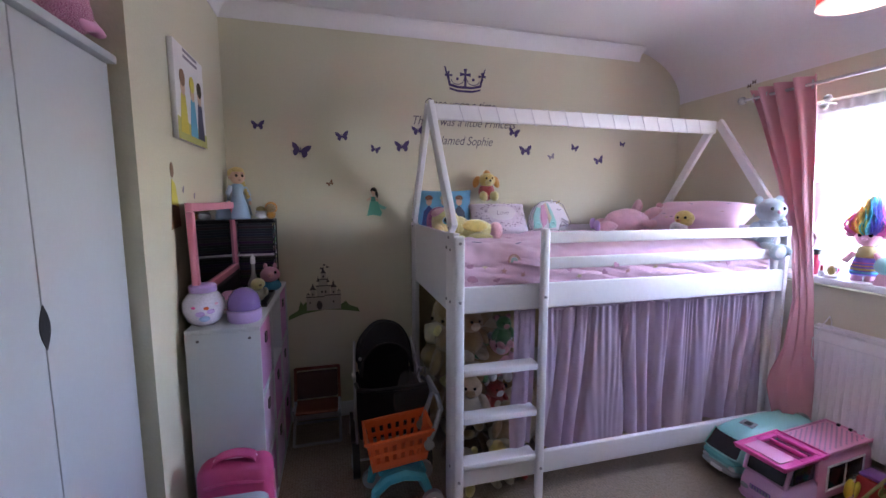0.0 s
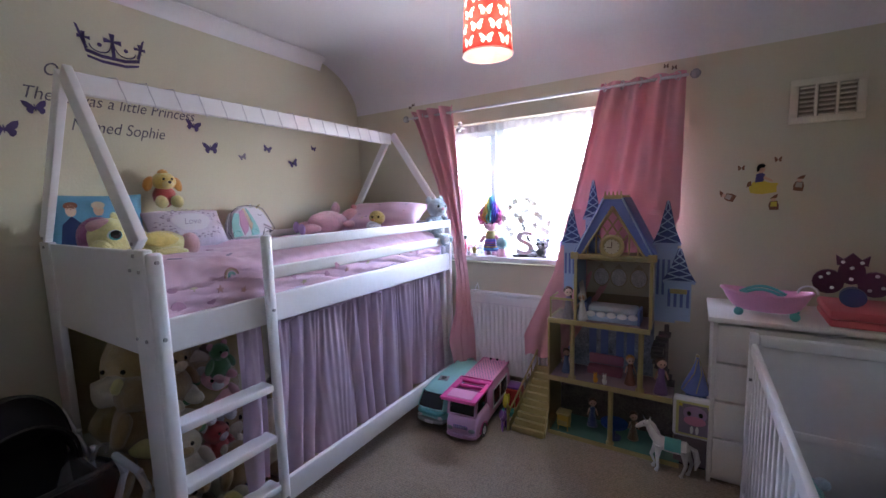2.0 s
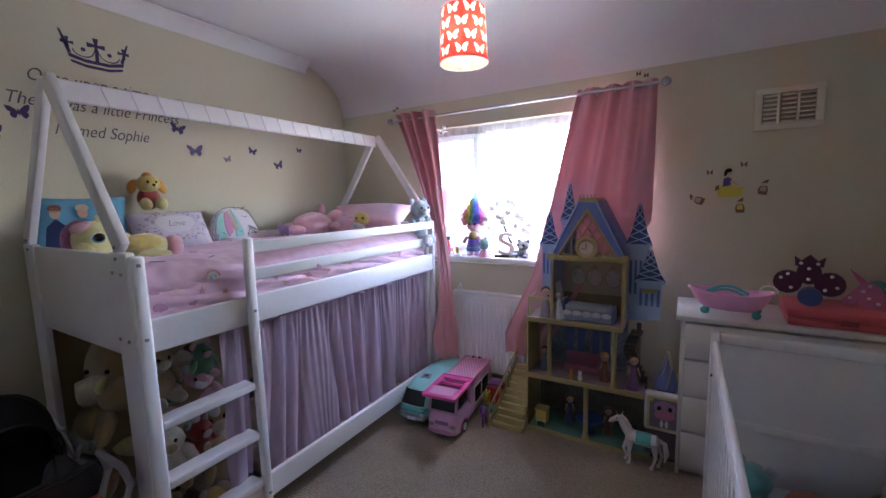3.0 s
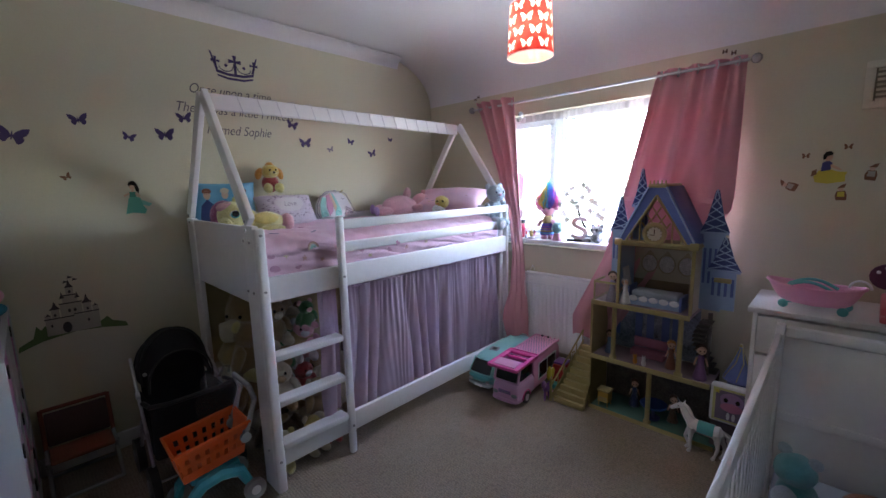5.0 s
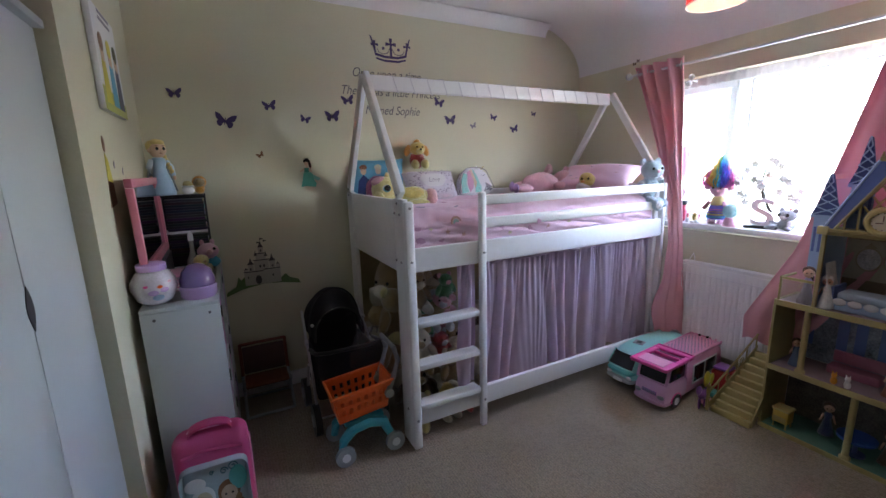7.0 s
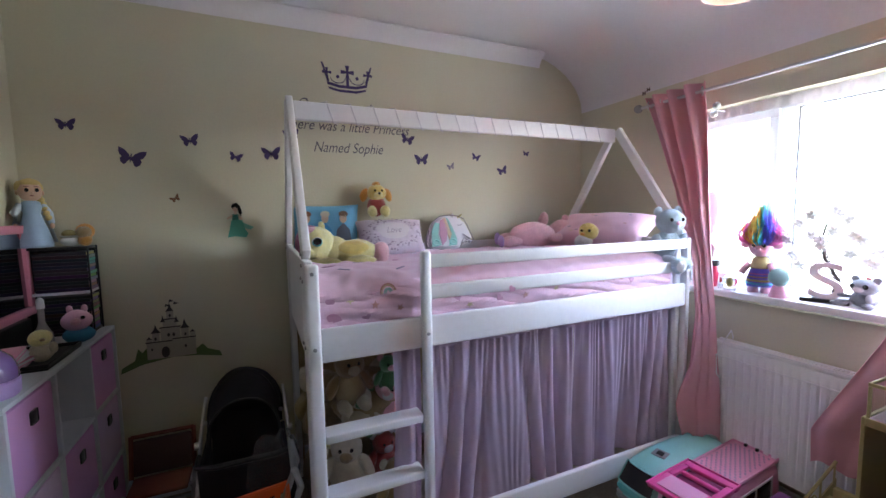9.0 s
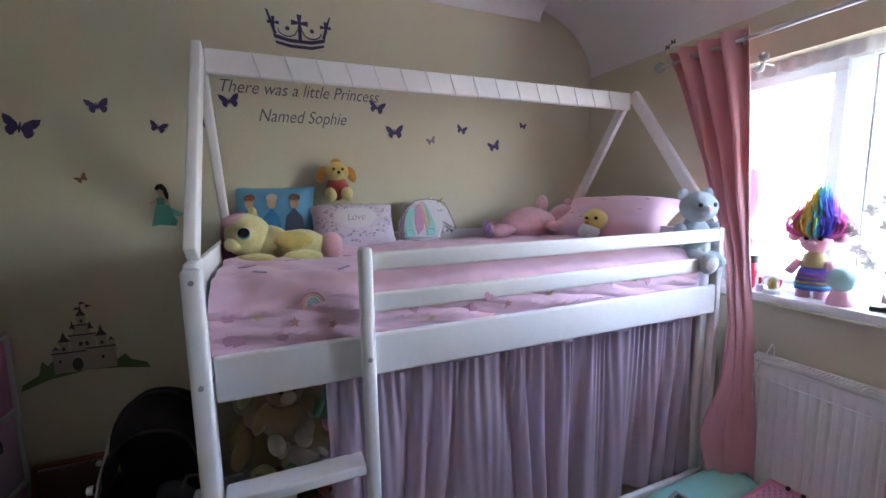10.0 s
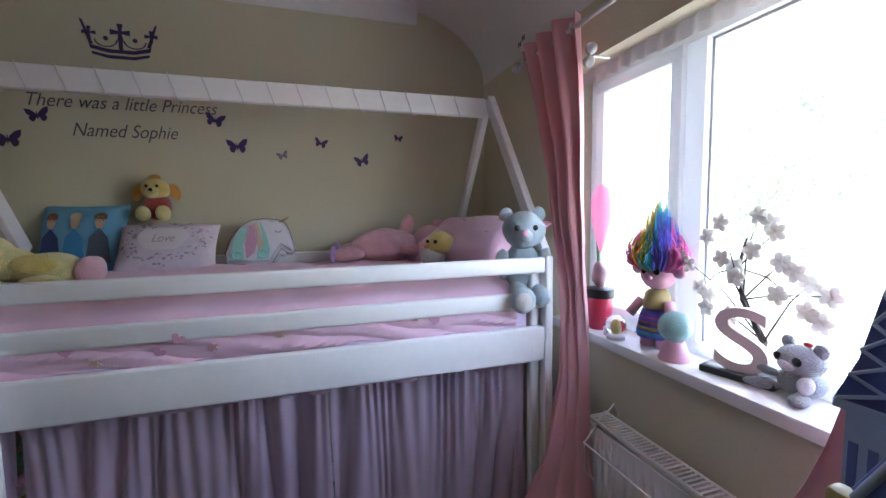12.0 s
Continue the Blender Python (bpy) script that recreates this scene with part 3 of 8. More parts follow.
PLUM = plain("dark plum glitter board", (0.10, 0.015, 0.06), 0.35, bump=0.6, bscale=400)
DEC_P = plain("dark violet vinyl", (0.055, 0.03, 0.13), 0.5)
DEC_G = plain("grey violet vinyl", (0.22, 0.19, 0.25), 0.5)
DEC_T = plain("green vinyl", (0.10, 0.42, 0.32), 0.5)
DEC_GREEN = plain("leaf green vinyl", (0.10, 0.16, 0.05), 0.6)
DEC_STONE = plain("grey castle vinyl", (0.40, 0.36, 0.30), 0.6)
DEC_ROOF = plain("dark slate castle vinyl", (0.055, 0.045, 0.045), 0.6)
DEC_Y = plain("yellow vinyl", (0.62, 0.52, 0.06), 0.5)
DEC_BR = plain("brown vinyl", (0.20, 0.09, 0.04), 0.5)
DEC_SK = plain("skin tone vinyl", (0.62, 0.42, 0.30), 0.5)
PAPER = plain("white paper", (0.74, 0.73, 0.74), 0.7)


def toy(name, loc, label, category, pieces, rz=0.0, fz=0.006, group="", tilt=(0, 0)):
    """A stuffed or moulded toy: each piece is (part name, centre, radii, material, turn)."""
    t = thing(name, loc, label, category, rz, group)
    if tilt != (0, 0):
        t.matrix_world = pose(*loc, tilt[0], tilt[1], rz)
    for q in pieces:
        pn, c, r, m = q[:4]
        small = max(r) if isinstance(r, tuple) else r
        b = ball(c, r, u=20 if small > 0.03 else 10, v=14 if small > 0.03 else 7, rot=q[4] if len(q) > 4 else (0, 0, 0))
        if small > 0.02 and fz:
            fuzz(b, fz, 16)
        part(pn, b, m, t)
    return t


def joined(name, pieces, loc, label, category, rz=0.0, group=""):
    """One plain mesh made of several bmeshes, each with its material."""
    me = bpy.data.meshes.new(name)
    out = bmesh.new()
    for i, (b, m) in enumerate(pieces):
        bmesh.ops.recalc_face_normals(b, faces=b.faces)
        for f in b.faces:
            f.material_index = i
            f.smooth = True
        tmp = bpy.data.meshes.new("tmp")
        b.to_mesh(tmp)
        b.free()
        out.from_mesh(tmp)
        bpy.data.meshes.remove(tmp)
        me.materials.append(m)
    out.to_mesh(me)
    out.free()
    ob = new(name, me)
    ob.matrix_world = pose(*loc, 0, 0, rz)
    return tagged(ob, label, category, group)


def doll(loc, h, hair, dress, label, rz=0.0, wide=0.30, big=1.0):
    """A standing doll of height h: skirt, waist, arms, head and hair in one mesh."""
    b1 = lathe([(h * wide * 0.62, 0), (h * wide * 0.58, h * 0.06), (h * wide * 0.36, h * 0.34), (h * 0.075, h * 0.50), (h * 0.095, h * 0.62), (h * 0.05, h * 0.70)], n=18)
    hc = h * (0.75 + 0.09 * big)
    b2 = ball((0, 0, hc), (h * 0.125 * big, h * 0.115 * big, h * 0.135 * big))
    rod((0, 0, h * 0.66), (0, 0, h * 0.75), h * 0.035, b2)
    for s in (-1, 1):
        rod((s * h * 0.10, 0, h * 0.62), (s * h * 0.17, -h * 0.05, h * 0.40), h * 0.028, b2, r2=h * 0.020)
    b3 = fuzz(ball((0, h * 0.035 * big, hc + h * 0.032 * big), (h * 0.145 * big, h * 0.12 * big, h * 0.135 * big)), h * 0.012)
    ball((h * 0.07 * big, h * 0.08, h * 0.68), (h * 0.045, h * 0.05, h * 0.16), b3)
    b4 = ball((h * 0.045 * big, -h * 0.108 * big, hc), h * 0.018 * big, u=8, v=6)
    ball((-h * 0.045 * big, -h * 0.108 * big, hc), h * 0.018 * big, b4, 8, 6)
    return joined("doll", [(b1, dress), (b2, SKIN), (b3, hair), (b4, EYE_M)], loc, label, "doll", rz)


def pillow_mesh(w, h, d, seed=0.0, pinch=0.10, n=22, soft=0.55):
    """A stuffed cushion standing in its x-z plane, base at z = 0."""
    bm = bmesh.new()
    top = {}
    for s in (1, -1):
        g = []
        for i in range(n + 1):
            row = []
            for j in range(n + 1):
                u, v = 2 * i / n - 1, 2 * j / n - 1
                e = max(0.0, (1 - u ** 4) * (1 - v ** 4)) ** soft
                k = 1 - pinch * (1 - abs(u) ** 2) * abs(v) ** 3 * 0.6
                kk = 1 - pinch * (1 - abs(v) ** 2) * abs(u) ** 3 * 0.6
                q = Vector((u * w / 2 * kk, s * d / 2 * e * (1 + 0.16 * noise.noise(Vector((u * 2.2, v * 2.2, seed + s)))), h / 2 + v * h / 2 * k))
                edge = i in (0, n) or j in (0, n)
                if edge and (i, j) in top:
                    row.append(top[i, j])
                else:
                    w_ = bm.verts.new(q)
                    if edge:
                        top[i, j] = w_
                    row.append(w_)
            g.append(row)
        for i in range(n):
            for j in range(n):
                bm.faces.new((g[i][j], g[i + 1][j], g[i + 1][j + 1], g[i][j + 1]))
    return bm


def cushion(loc, w, h, d, material, label, rx=0.0, rz=0.0, name="cushion", seed=0.0, group="", soft=0.55, pinch=0.10):
    t = thing(name, loc, label, "cushion" if name == "cushion" else name, 0, group)
    t.matrix_world = pose(*loc, rx, 0, rz)
    part("cover", pillow_mesh(w, h, d, seed, pinch, 22, soft), material, t)
    return t


def bulge(w, h, d, x, z, soft=0.55):
    """Front of a cushion of that size at x, z (its own plane)."""
    u, v = 2 * x / w, 2 * (z - h / 2) / h
    return -d / 2 * max(0.0, (1 - u ** 4) * (1 - v ** 4)) ** soft * 1.10 - 0.003


def print_on(t, w, h, d, outline, material, name="print"):
    """A printed patch that follows the bulge of a cushion's front."""
    bm = bmesh.new()
    cx, cz = sum(p[0] for p in outline) / len(outline), sum(p[1] for p in outline) / len(outline)
    c = bm.verts.new((cx, bulge(w, h, d, cx, cz), cz))
    mid = [bm.verts.new(((p[0] + cx) / 2, bulge(w, h, d, (p[0] + cx) / 2, (p[1] + cz) / 2), (p[1] + cz) / 2)) for p in outline]
    rim = [bm.verts.new((p[0], bulge(w, h, d, *p), p[1])) for p in outline]
    n = len(outline)
    for i in range(n):
        bm.faces.new((c, mid[i], mid[(i + 1) % n]))
        bm.faces.new((mid[i], rim[i], rim[(i + 1) % n], mid[(i + 1) % n]))
    return part(name, bm, material, t)


def oval(cx, cz, rx, rz, n=16, wob=0.0):
    return [(cx + rx * math.cos(a) * (1 + wob * math.sin(3 * a)), cz + rz * math.sin(a) * (1 + wob * math.cos(2 * a))) for a in (math.tau * i / n for i in range(n))]


# ---- wall decals ----
def wing_outline(side, s):
    pts = [(0.02, 0.0), (0.10, 0.16), (0.30, 0.34), (0.52, 0.40), (0.50, 0.22), (0.44, 0.08), (0.34, 0.00), (0.40, -0.10), (0.36, -0.24), (0.24, -0.34), (0.16, -0.30), (0.10, -0.16), (0.02, -0.06)]
    return [(side * x * s, z * s) for x, z in (pts if side > 0 else pts[::-1])]


def butterfly(x, z, s, turn, material, label="dark violet vinyl butterfly sticker on the cream wall"):
    t = thing("butterfly_decal", (x, 3.09, z), label, "wall sticker", group="butterfly stickers")
    m = on_north(0, 0, -0.0005) @ pose(0, 0, 0, 0, 0, turn)
    for side in (1, -1):
        part("wing", flat(wing_outline(side, s * (1 if side > 0 else 0.94)), 0.0015, m), material, t, smooth=False)
    part("body", flat(oval(0, 0, 0.03 * s, 0.20 * s, 10), 0.0022, m), material, t, smooth=False)


for x, z, s, turn, gm in [(0.694, 1.926, 0.085, 8, DEC_P), (1.384, 1.941, 0.085, -12, DEC_P), (1.477, 1.819, 0.095, 4, DEC_P), (1.685, 1.781, 0.055, 18, DEC_G), (1.874, 1.85, 0.065, -14, DEC_P),
                          (2.085, 1.764, 0.080, 16, DEC_P), (2.285, 1.891, 0.050, -8, DEC_P), (-0.294, 1.917, 0.075, 2, DEC_P), (-0.055, 1.773, 0.115, -12, DEC_P), (0.200, 1.870, 0.082, 8, DEC_P),
                          (0.407, 1.795, 0.065, -14, DEC_P), (0.584, 1.819, 0.098, 3, DEC_P)]:
    butterfly(x, z, s, turn, gm)
butterfly(0.118, 1.573, 0.045, 30, DEC_BR, "small brown vinyl butterfly sticker on the cream wall")

crown = thing("crown_decal", (1.022, 3.09, 2.21), "dark violet vinyl crown sticker on the cream wall", "wall sticker")
m = on_north(0, 0, -0.0005)
part("band", flat([(-0.110, -0.004), (-0.05, -0.018), (0.05, -0.018), (0.108, -0.002), (0.110, 0.010), (0.05, -0.004), (-0.05, -0.004), (-0.112, 0.008)], 0.0015, m), DEC_P, crown, smooth=False)
part("band", flat([(-0.116, 0.020), (-0.05, 0.006), (0.05, 0.006), (0.114, 0.022), (0.118, 0.040), (0.05, 0.022), (-0.05, 0.022), (-0.120, 0.038)], 0.0015, m), DEC_P, crown, smooth=False)
for cx, cz, s in ((0.0, 0.098, 0.038), (-0.118, 0.088, 0.026), (0.120, 0.092, 0.026)):
    a = s * 0.32
    cross = [(-a, -s), (a, -s), (a * 0.5, -a * 0.5), (s, -a), (s, a), (a * 0.5, a * 0.5), (a, s), (-a, s), (-a * 0.5, a * 0.5), (-s, a), (-s, -a), (-a * 0.5, -a * 0.5)]
    part("cross", flat([(cx + x, cz + z) for x, z in cross], 0.0015, m), DEC_P, crown, smooth=False)
for pts in ([(-0.118, 0.036), (-0.150, 0.145), (-0.139, 0.140), (-0.104, 0.040)], [(0.116, 0.038), (0.146, 0.145), (0.136, 0.140), (0.102, 0.042)], [(-0.008, 0.02), (-0.008, 0.07), (0.008, 0.07), (0.008, 0.02)]):
    part("point", flat(pts, 0.0015, m), DEC_P, crown, smooth=False)
for x0, x1 in ((-0.10, -0.012), (0.012, 0.10)):
    c = (x0 + x1) / 2
    pts = [(c + 0.042 * math.cos(a), 0.062 + 0.030 * math.sin(a)) for a in [math.pi + math.pi * i / 10 for i in range(11)]]
    part("arc", tube([m @ Vector((px, pz, 0.001)) for px, pz in pts], 0.003, n=4), DEC_P, crown)
    part("pearl", flat(oval(c, 0.068, 0.010, 0.010, 10), 0.0015, m), DEC_P, crown, smooth=False)

LETTER = plain("dark grey vinyl lettering", (0.10, 0.085, 0.12), 0.5)


def islands(bm):
    """The separate pieces of a mesh, each as a bmesh of its own."""
    bm.verts.ensure_lookup_table()
    left, out = set(bm.verts), []
    while left:
        stack, piece = [left.pop()], []
        while stack:
            v = stack.pop()
            piece.append(v)
            for e in v.link_edges:
                o = e.other_vert(v)
                if o in left:
                    left.remove(o)
                    stack.append(o)
        b, idx = bmesh.new(), {}
        for v in piece:
            idx[v] = b.verts.new(v.co)
        for f in {f for v in piece for f in v.link_faces}:
            b.faces.new([idx[v] for v in f.verts])
        out.append(b)
    bm.free()
    return out


for text, x, z, w, size in (("Once upon a time", 0.985, 2.083, 0.50, 0.084), ("There was a little Princess", 1.02, 1.967, 0.735, 0.082), ("Named Sophie", 1.015, 1.843, 0.41, 0.085)):
    t = thing("wall_lettering", (x, 3.0892, z), "dark grey script lettering stuck on the cream wall", "wall lettering", group="wall lettering")
    bm = lettering(text, size, on_north(0, 0, 0), w, 0.34, 0.0014, -0.004)
    for b in islands(bm):
        part("letter", b, LETTER, t, smooth=False)

cas = thing("castle_decal", (0.060, 3.09, 0.735), "grey castle sticker with green hills on the cream wall", "wall sticker")
part("hill", flat([(-0.205, -0.035), (-0.12, -0.005), (0.0, 0.012), (0.10, 0.005), (0.20, -0.012), (0.19, 0.012), (0.14, 0.030), (0.12, 0.055), (0.09, 0.035), (-0.09, 0.040), (-0.105, 0.062), (-0.12, 0.045), (-0.135, 0.065), (-0.15, 0.015), (-0.20, -0.012)], 0.0012, m), DEC_GREEN, cas, smooth=False)
for x0, x1, z0, z1 in ((-0.095, 0.085, 0.012, 0.085), (-0.102, -0.080, 0.012, 0.10), (0.070, 0.092, 0.012, 0.115), (-0.078, -0.050, 0.085, 0.125), (0.036, 0.066, 0.085, 0.135), (-0.045, 0.032, 0.085, 0.145), (-0.034, 0.020, 0.145, 0.180), (-0.018, 0.010, 0.180, 0.215)):
    part("tower", flat([(x0, z0), (x1, z0), (x1, z1), (x0, z1)], 0.0016, m), DEC_STONE, cas, smooth=False)
for cx, z0, w, h in ((-0.064, 0.125, 0.020, 0.038), (0.051, 0.135, 0.020, 0.042), (-0.034, 0.170, 0.010, 0.032), (0.020, 0.165, 0.010, 0.030), (-0.004, 0.215, 0.016, 0.040), (0.081, 0.115, 0.012, 0.012), (-0.091, 0.100, 0.012, 0.012)):
    part("spire", flat([(cx - w, z0), (cx + w, z0), (cx + w * 0.35, z0 + h * 0.4), (cx, z0 + h), (cx - w * 0.35, z0 + h * 0.4)], 0.0020, m), DEC_ROOF, cas, smooth=False)
for x0, x1, z in ((-0.105, 0.0, 0.083), (0.0, 0.094, 0.090), (-0.048, 0.036, 0.143), (-0.036, 0.022, 0.179)):
    part("ledge", flat([(x0, z), (x1, z), (x1, z + 0.005), (x0, z + 0.005)], 0.0021, m), DEC_ROOF, cas, smooth=False)
for x0, z in ((-0.005, 0.255), (0.012, 0.243), (-0.022, 0.236)):
    part("flag", flat([(x0, z), (x0 + 0.022, z + 0.004), (x0 + 0.004, z + 0.012)], 0.0021, m), DEC_ROOF, cas, smooth=False)
for cx, cz, r in ((-0.030, 0.038, 0.021), (-0.066, 0.100, 0.006), (0.052, 0.108, 0.006), (-0.014, 0.112, 0.007), (0.006, 0.112, 0.007), (-0.004, 0.196, 0.006), (0.050, 0.055, 0.006), (-0.082, 0.055, 0.005)):
    part("opening", flat(oval(cx, cz, r * 0.8, r * 1.2, 10), 0.0024, m), DEC_ROOF, cas, smooth=False)

cas.scale = (1.12, 1.0, 1.2)

fig = thing("figure_decal", (0.392, 3.09, 1.37), "small sticker of a green dress figure on the wall", "wall sticker")
part("skirt", flat([(-0.046, -0.006), (-0.010, 0.0), (0.045, -0.008), (0.055, 0.014), (0.040, 0.040), (0.030, 0.085), (0.004, 0.092), (-0.024, 0.086), (-0.034, 0.040)], 0.0014, m), DEC_T, fig, smooth=False)
part("train", flat([(0.030, 0.075), (0.060, 0.060), (0.084, 0.048), (0.070, 0.034), (0.046, 0.040), (0.030, 0.050)], 0.0012, m), plain("pale green vinyl", (0.20, 0.50, 0.42)), fig, smooth=False)
part("bodice", flat([(-0.020, 0.088), (0.012, 0.090), (0.014, 0.118), (-0.018, 0.120)], 0.0016, m), plain("deep green vinyl", (0.05, 0.26, 0.20)), fig, smooth=False)
for pts in ([(-0.018, 0.118), (-0.046, 0.100), (-0.044, 0.090), (-0.016, 0.104)], [(0.012, 0.116), (0.032, 0.098), (0.026, 0.086), (0.008, 0.104)], [(-0.010, 0.118), (0.006, 0.118), (0.003, 0.132), (-0.007, 0.132)]):
    part("arm", flat(pts, 0.0016, m), DEC_SK, fig, smooth=False)
part("head", flat(oval(-0.002, 0.148, 0.014, 0.018, 12), 0.0016, m), DEC_SK, fig, smooth=False)
part("hair", flat([(-0.016, 0.150), (-0.006, 0.158), (0.008, 0.152), (0.012, 0.128), (0.024, 0.108), (0.030, 0.130), (0.022, 0.164), (0.006, 0.182), (-0.014, 0.176), (-0.022, 0.160)], 0.0020, m), EYE_M, fig, smooth=False)

dwarf = thing("figure_group_decal", (2.80, 0.225, 1.47), "cluster of small yellow and brown figure stickers", "wall sticker")
me_ = on_east(0, 0, -0.0005)
part("skirt", flat([(-0.050, -0.018), (0.0, -0.026), (0.062, -0.016), (0.060, 0.012), (0.068, 0.030), (0.030, 0.034), (-0.006, 0.050), (-0.040, 0.040), (-0.058, 0.010)], 0.0012, me_), DEC_Y, dwarf, smooth=False)
part("bodice", flat([(-0.032, 0.036), (0.004, 0.042), (0.010, 0.078), (-0.008, 0.090), (-0.028, 0.080)], 0.0014, me_), plain("blue vinyl", (0.06, 0.06, 0.22)), dwarf, smooth=False)
part("arm", flat([(0.006, 0.072), (0.040, 0.050), (0.046, 0.040), (0.036, 0.040), (0.002, 0.058)], 0.0016, me_), DEC_SK, dwarf, smooth=False)
part("head", flat(oval(-0.006, 0.104, 0.015, 0.018, 12), 0.0016, me_), DEC_SK, dwarf, smooth=False)
part("hair", flat([(-0.026, 0.092), (-0.016, 0.098), (-0.012, 0.112), (0.006, 0.116), (0.010, 0.124), (0.0, 0.136), (-0.018, 0.134), (-0.028, 0.118)], 0.0020, me_), EYE_M, dwarf, smooth=False)
part("deer", flat([(-0.068, 0.012), (-0.046, 0.022), (-0.048, 0.048), (-0.064, 0.040)], 0.0018, me_), DEC_BR, dwarf, smooth=False)
for dy, dz, turn in ((-0.150, -0.035, 68), (0.150, 0.022, -6), (0.052, -0.075, 4)):
    q = me_ @ pose(dy, dz, 0, 0, 0, turn)
    part("figure_body", flat([(-0.018, -0.034), (0.020, -0.036), (0.022, -0.010), (0.016, 0.012), (-0.014, 0.012), (-0.022, -0.008)], 0.0012, q), DEC_BR, dwarf, smooth=False)
    part("figure_coat", flat([(-0.014, -0.016), (0.014, -0.018), (0.013, 0.008), (-0.011, 0.008)], 0.0016, q), DEC_Y if turn == 4 else DEC_STONE, dwarf, smooth=False)
    part("figure_face", flat(oval(0.0, 0.022, 0.011, 0.012, 10), 0.0018, q), DEC_SK, dwarf, smooth=False)
    part("figure_cap", flat([(-0.014, 0.026), (0.014, 0.027), (0.020, 0.048), (0.004, 0.042)], 0.0022, q), DEC_BR, dwarf, smooth=False)
for dy, dz in ((-0.095, 0.115), (0.060, 0.150)):
    for side in (1, -1):
        part("wing", flat(wing_outline(side, 0.036), 0.0012, me_ @ pose(dy, dz, 0, 0, 0, 12 * side)), DEC_BR, dwarf, smooth=False)

mw = on_west(0, 0, 0.0005)
gown = thing("gown_decal", (-0.48, 2.21, 1.35), "tall yellow and brown gown sticker on the wall", "wall sticker")
part("skirt", flat([(-0.05, 0.0), (0.055, 0.01), (0.045, 0.09), (-0.03, 0.10)], 0.0012, mw), DEC_BR, gown, smooth=False)
part("bodice", flat([(-0.03, 0.10), (0.045, 0.09), (0.02, 0.18), (-0.015, 0.20)], 0.0012, mw), DEC_Y, gown, smooth=False)
part("head", flat(oval(-0.005, 0.235, 0.018, 0.03, 12), 0.0012, mw), DEC_BR, gown, smooth=False)
for dy, dz in ((0.10, 0.16), (0.24, 0.135)):
    part("wing", flat(wing_outline(1, 0.04), 0.0012, mw @ pose(dy, dz, 0)), DEC_G, gown, smooth=False)

pic = thing("canvas_picture", (-0.478, 2.445, 1.715), "unframed canvas picture with three painted gowns", "picture")
part("canvas", box(0, 0.022, -0.20, 0.18, 0, 0.39, 0.004), PAPER, pic)
mp = on_west(0, 0, 0.0225)
part("print", flat([(-0.20, 0.0), (0.18, 0.0), (0.18, 0.06), (-0.2, 0.09)], 0.0008, mp), plain("olive print", (0.42, 0.42, 0.12)), pic, smooth=False)
for cy, c1, c2 in ((-0.12, DEC_Y, DEC_BR), (0.0, plain("blue print", (0.08, 0.36, 0.55)), DEC_Y), (0.10, plain("dark print", (0.05, 0.05, 0.12)), EYE_M)):
    part("print", flat([(cy - 0.05, 0.03), (cy + 0.05, 0.03), (cy + 0.025, 0.19), (cy - 0.025, 0.19)], 0.0012, mp), c1, pic, smooth=False)
    part("print", flat(oval(cy, 0.22, 0.026, 0.04, 12), 0.0012, mp), DEC_SK, pic, smooth=False)
    part("print", flat(oval(cy, 0.255, 0.032, 0.035, 12), 0.0016, mp), c2, pic, smooth=False)
for z in (0.345, 0.37):
    part("print", flat([(-0.09, z), (0.09, z), (0.09, z + 0.012), (-0.09, z + 0.012)], 0.001, mp), DEC_G, pic, smooth=False)

# ---- pendant lamp ----
pend = thing("pendant_lamp", (1.822, 1.365, 2.537), "lit red drum pendant lamp with pale butterfly cut-outs", "lamp")
RED_SH = mat("red lampshade card", (0.62, 0.06, 0.05), 0.7, 0.05, translucent=0.5)
PALE_SH = mat("pale cut-out liner", (0.85, 0.80, 0.74), 0.7, 0.03, translucent=0.8)


def shade_radius(z):
    return 0.118 + 0.014 * (-(z + 0.205) / 0.28)


CUTS = [(math.tau * (k + 0.5 * (row % 2)) / 8, z) for row, z in enumerate((-0.240, -0.308, -0.376, -0.444)) for k in range(8)]


def inside(px, pz, pts):
    hit = False
    for (x0, z0), (x1, z1) in zip(pts, pts[1:] + pts[:1]):
        if (z0 > pz) != (z1 > pz) and px < (x1 - x0) * (pz - z0) / (z1 - z0) + x0:
            hit = not hit
    return hit


WINGS = [wing_outline(1, 0.066), wing_outline(-1, 0.066)]


def is_cut(a, z):
    for ca, cz in CUTS:
        d = (a - ca + math.pi) % math.tau - math.pi
        px, pz = d * shade_radius(z), z - cz
        if abs(px) < 0.04 and abs(pz) < 0.03 and any(inside(px, pz, w) for w in WINGS):
            return True
    return False


bm, NA, NZ = bmesh.new(), 230, 84
g = [[bm.verts.new((shade_radius(z) * math.cos(a), shade_radius(z) * math.sin(a), z)) for z in (-0.205 - 0.28 * j / NZ for j in range(NZ + 1))] for a in (math.tau * i / NA for i in range(NA))]
for i in range(NA):
    for j in range(NZ):
        if not is_cut(math.tau * (i + 0.5) / NA, -0.205 - 0.28 * (j + 0.5) / NZ):
            bm.faces.new((g[i][j], g[(i + 1) % NA][j], g[(i + 1) % NA][j + 1], g[i][j + 1]))
part("shade", bm, RED_SH, pend)
part("shade_liner", lathe([(0.1165, -0.206), (0.1305, -0.484)], n=48, cap=False), PALE_SH, pend, "white translucent liner showing through butterfly holes")
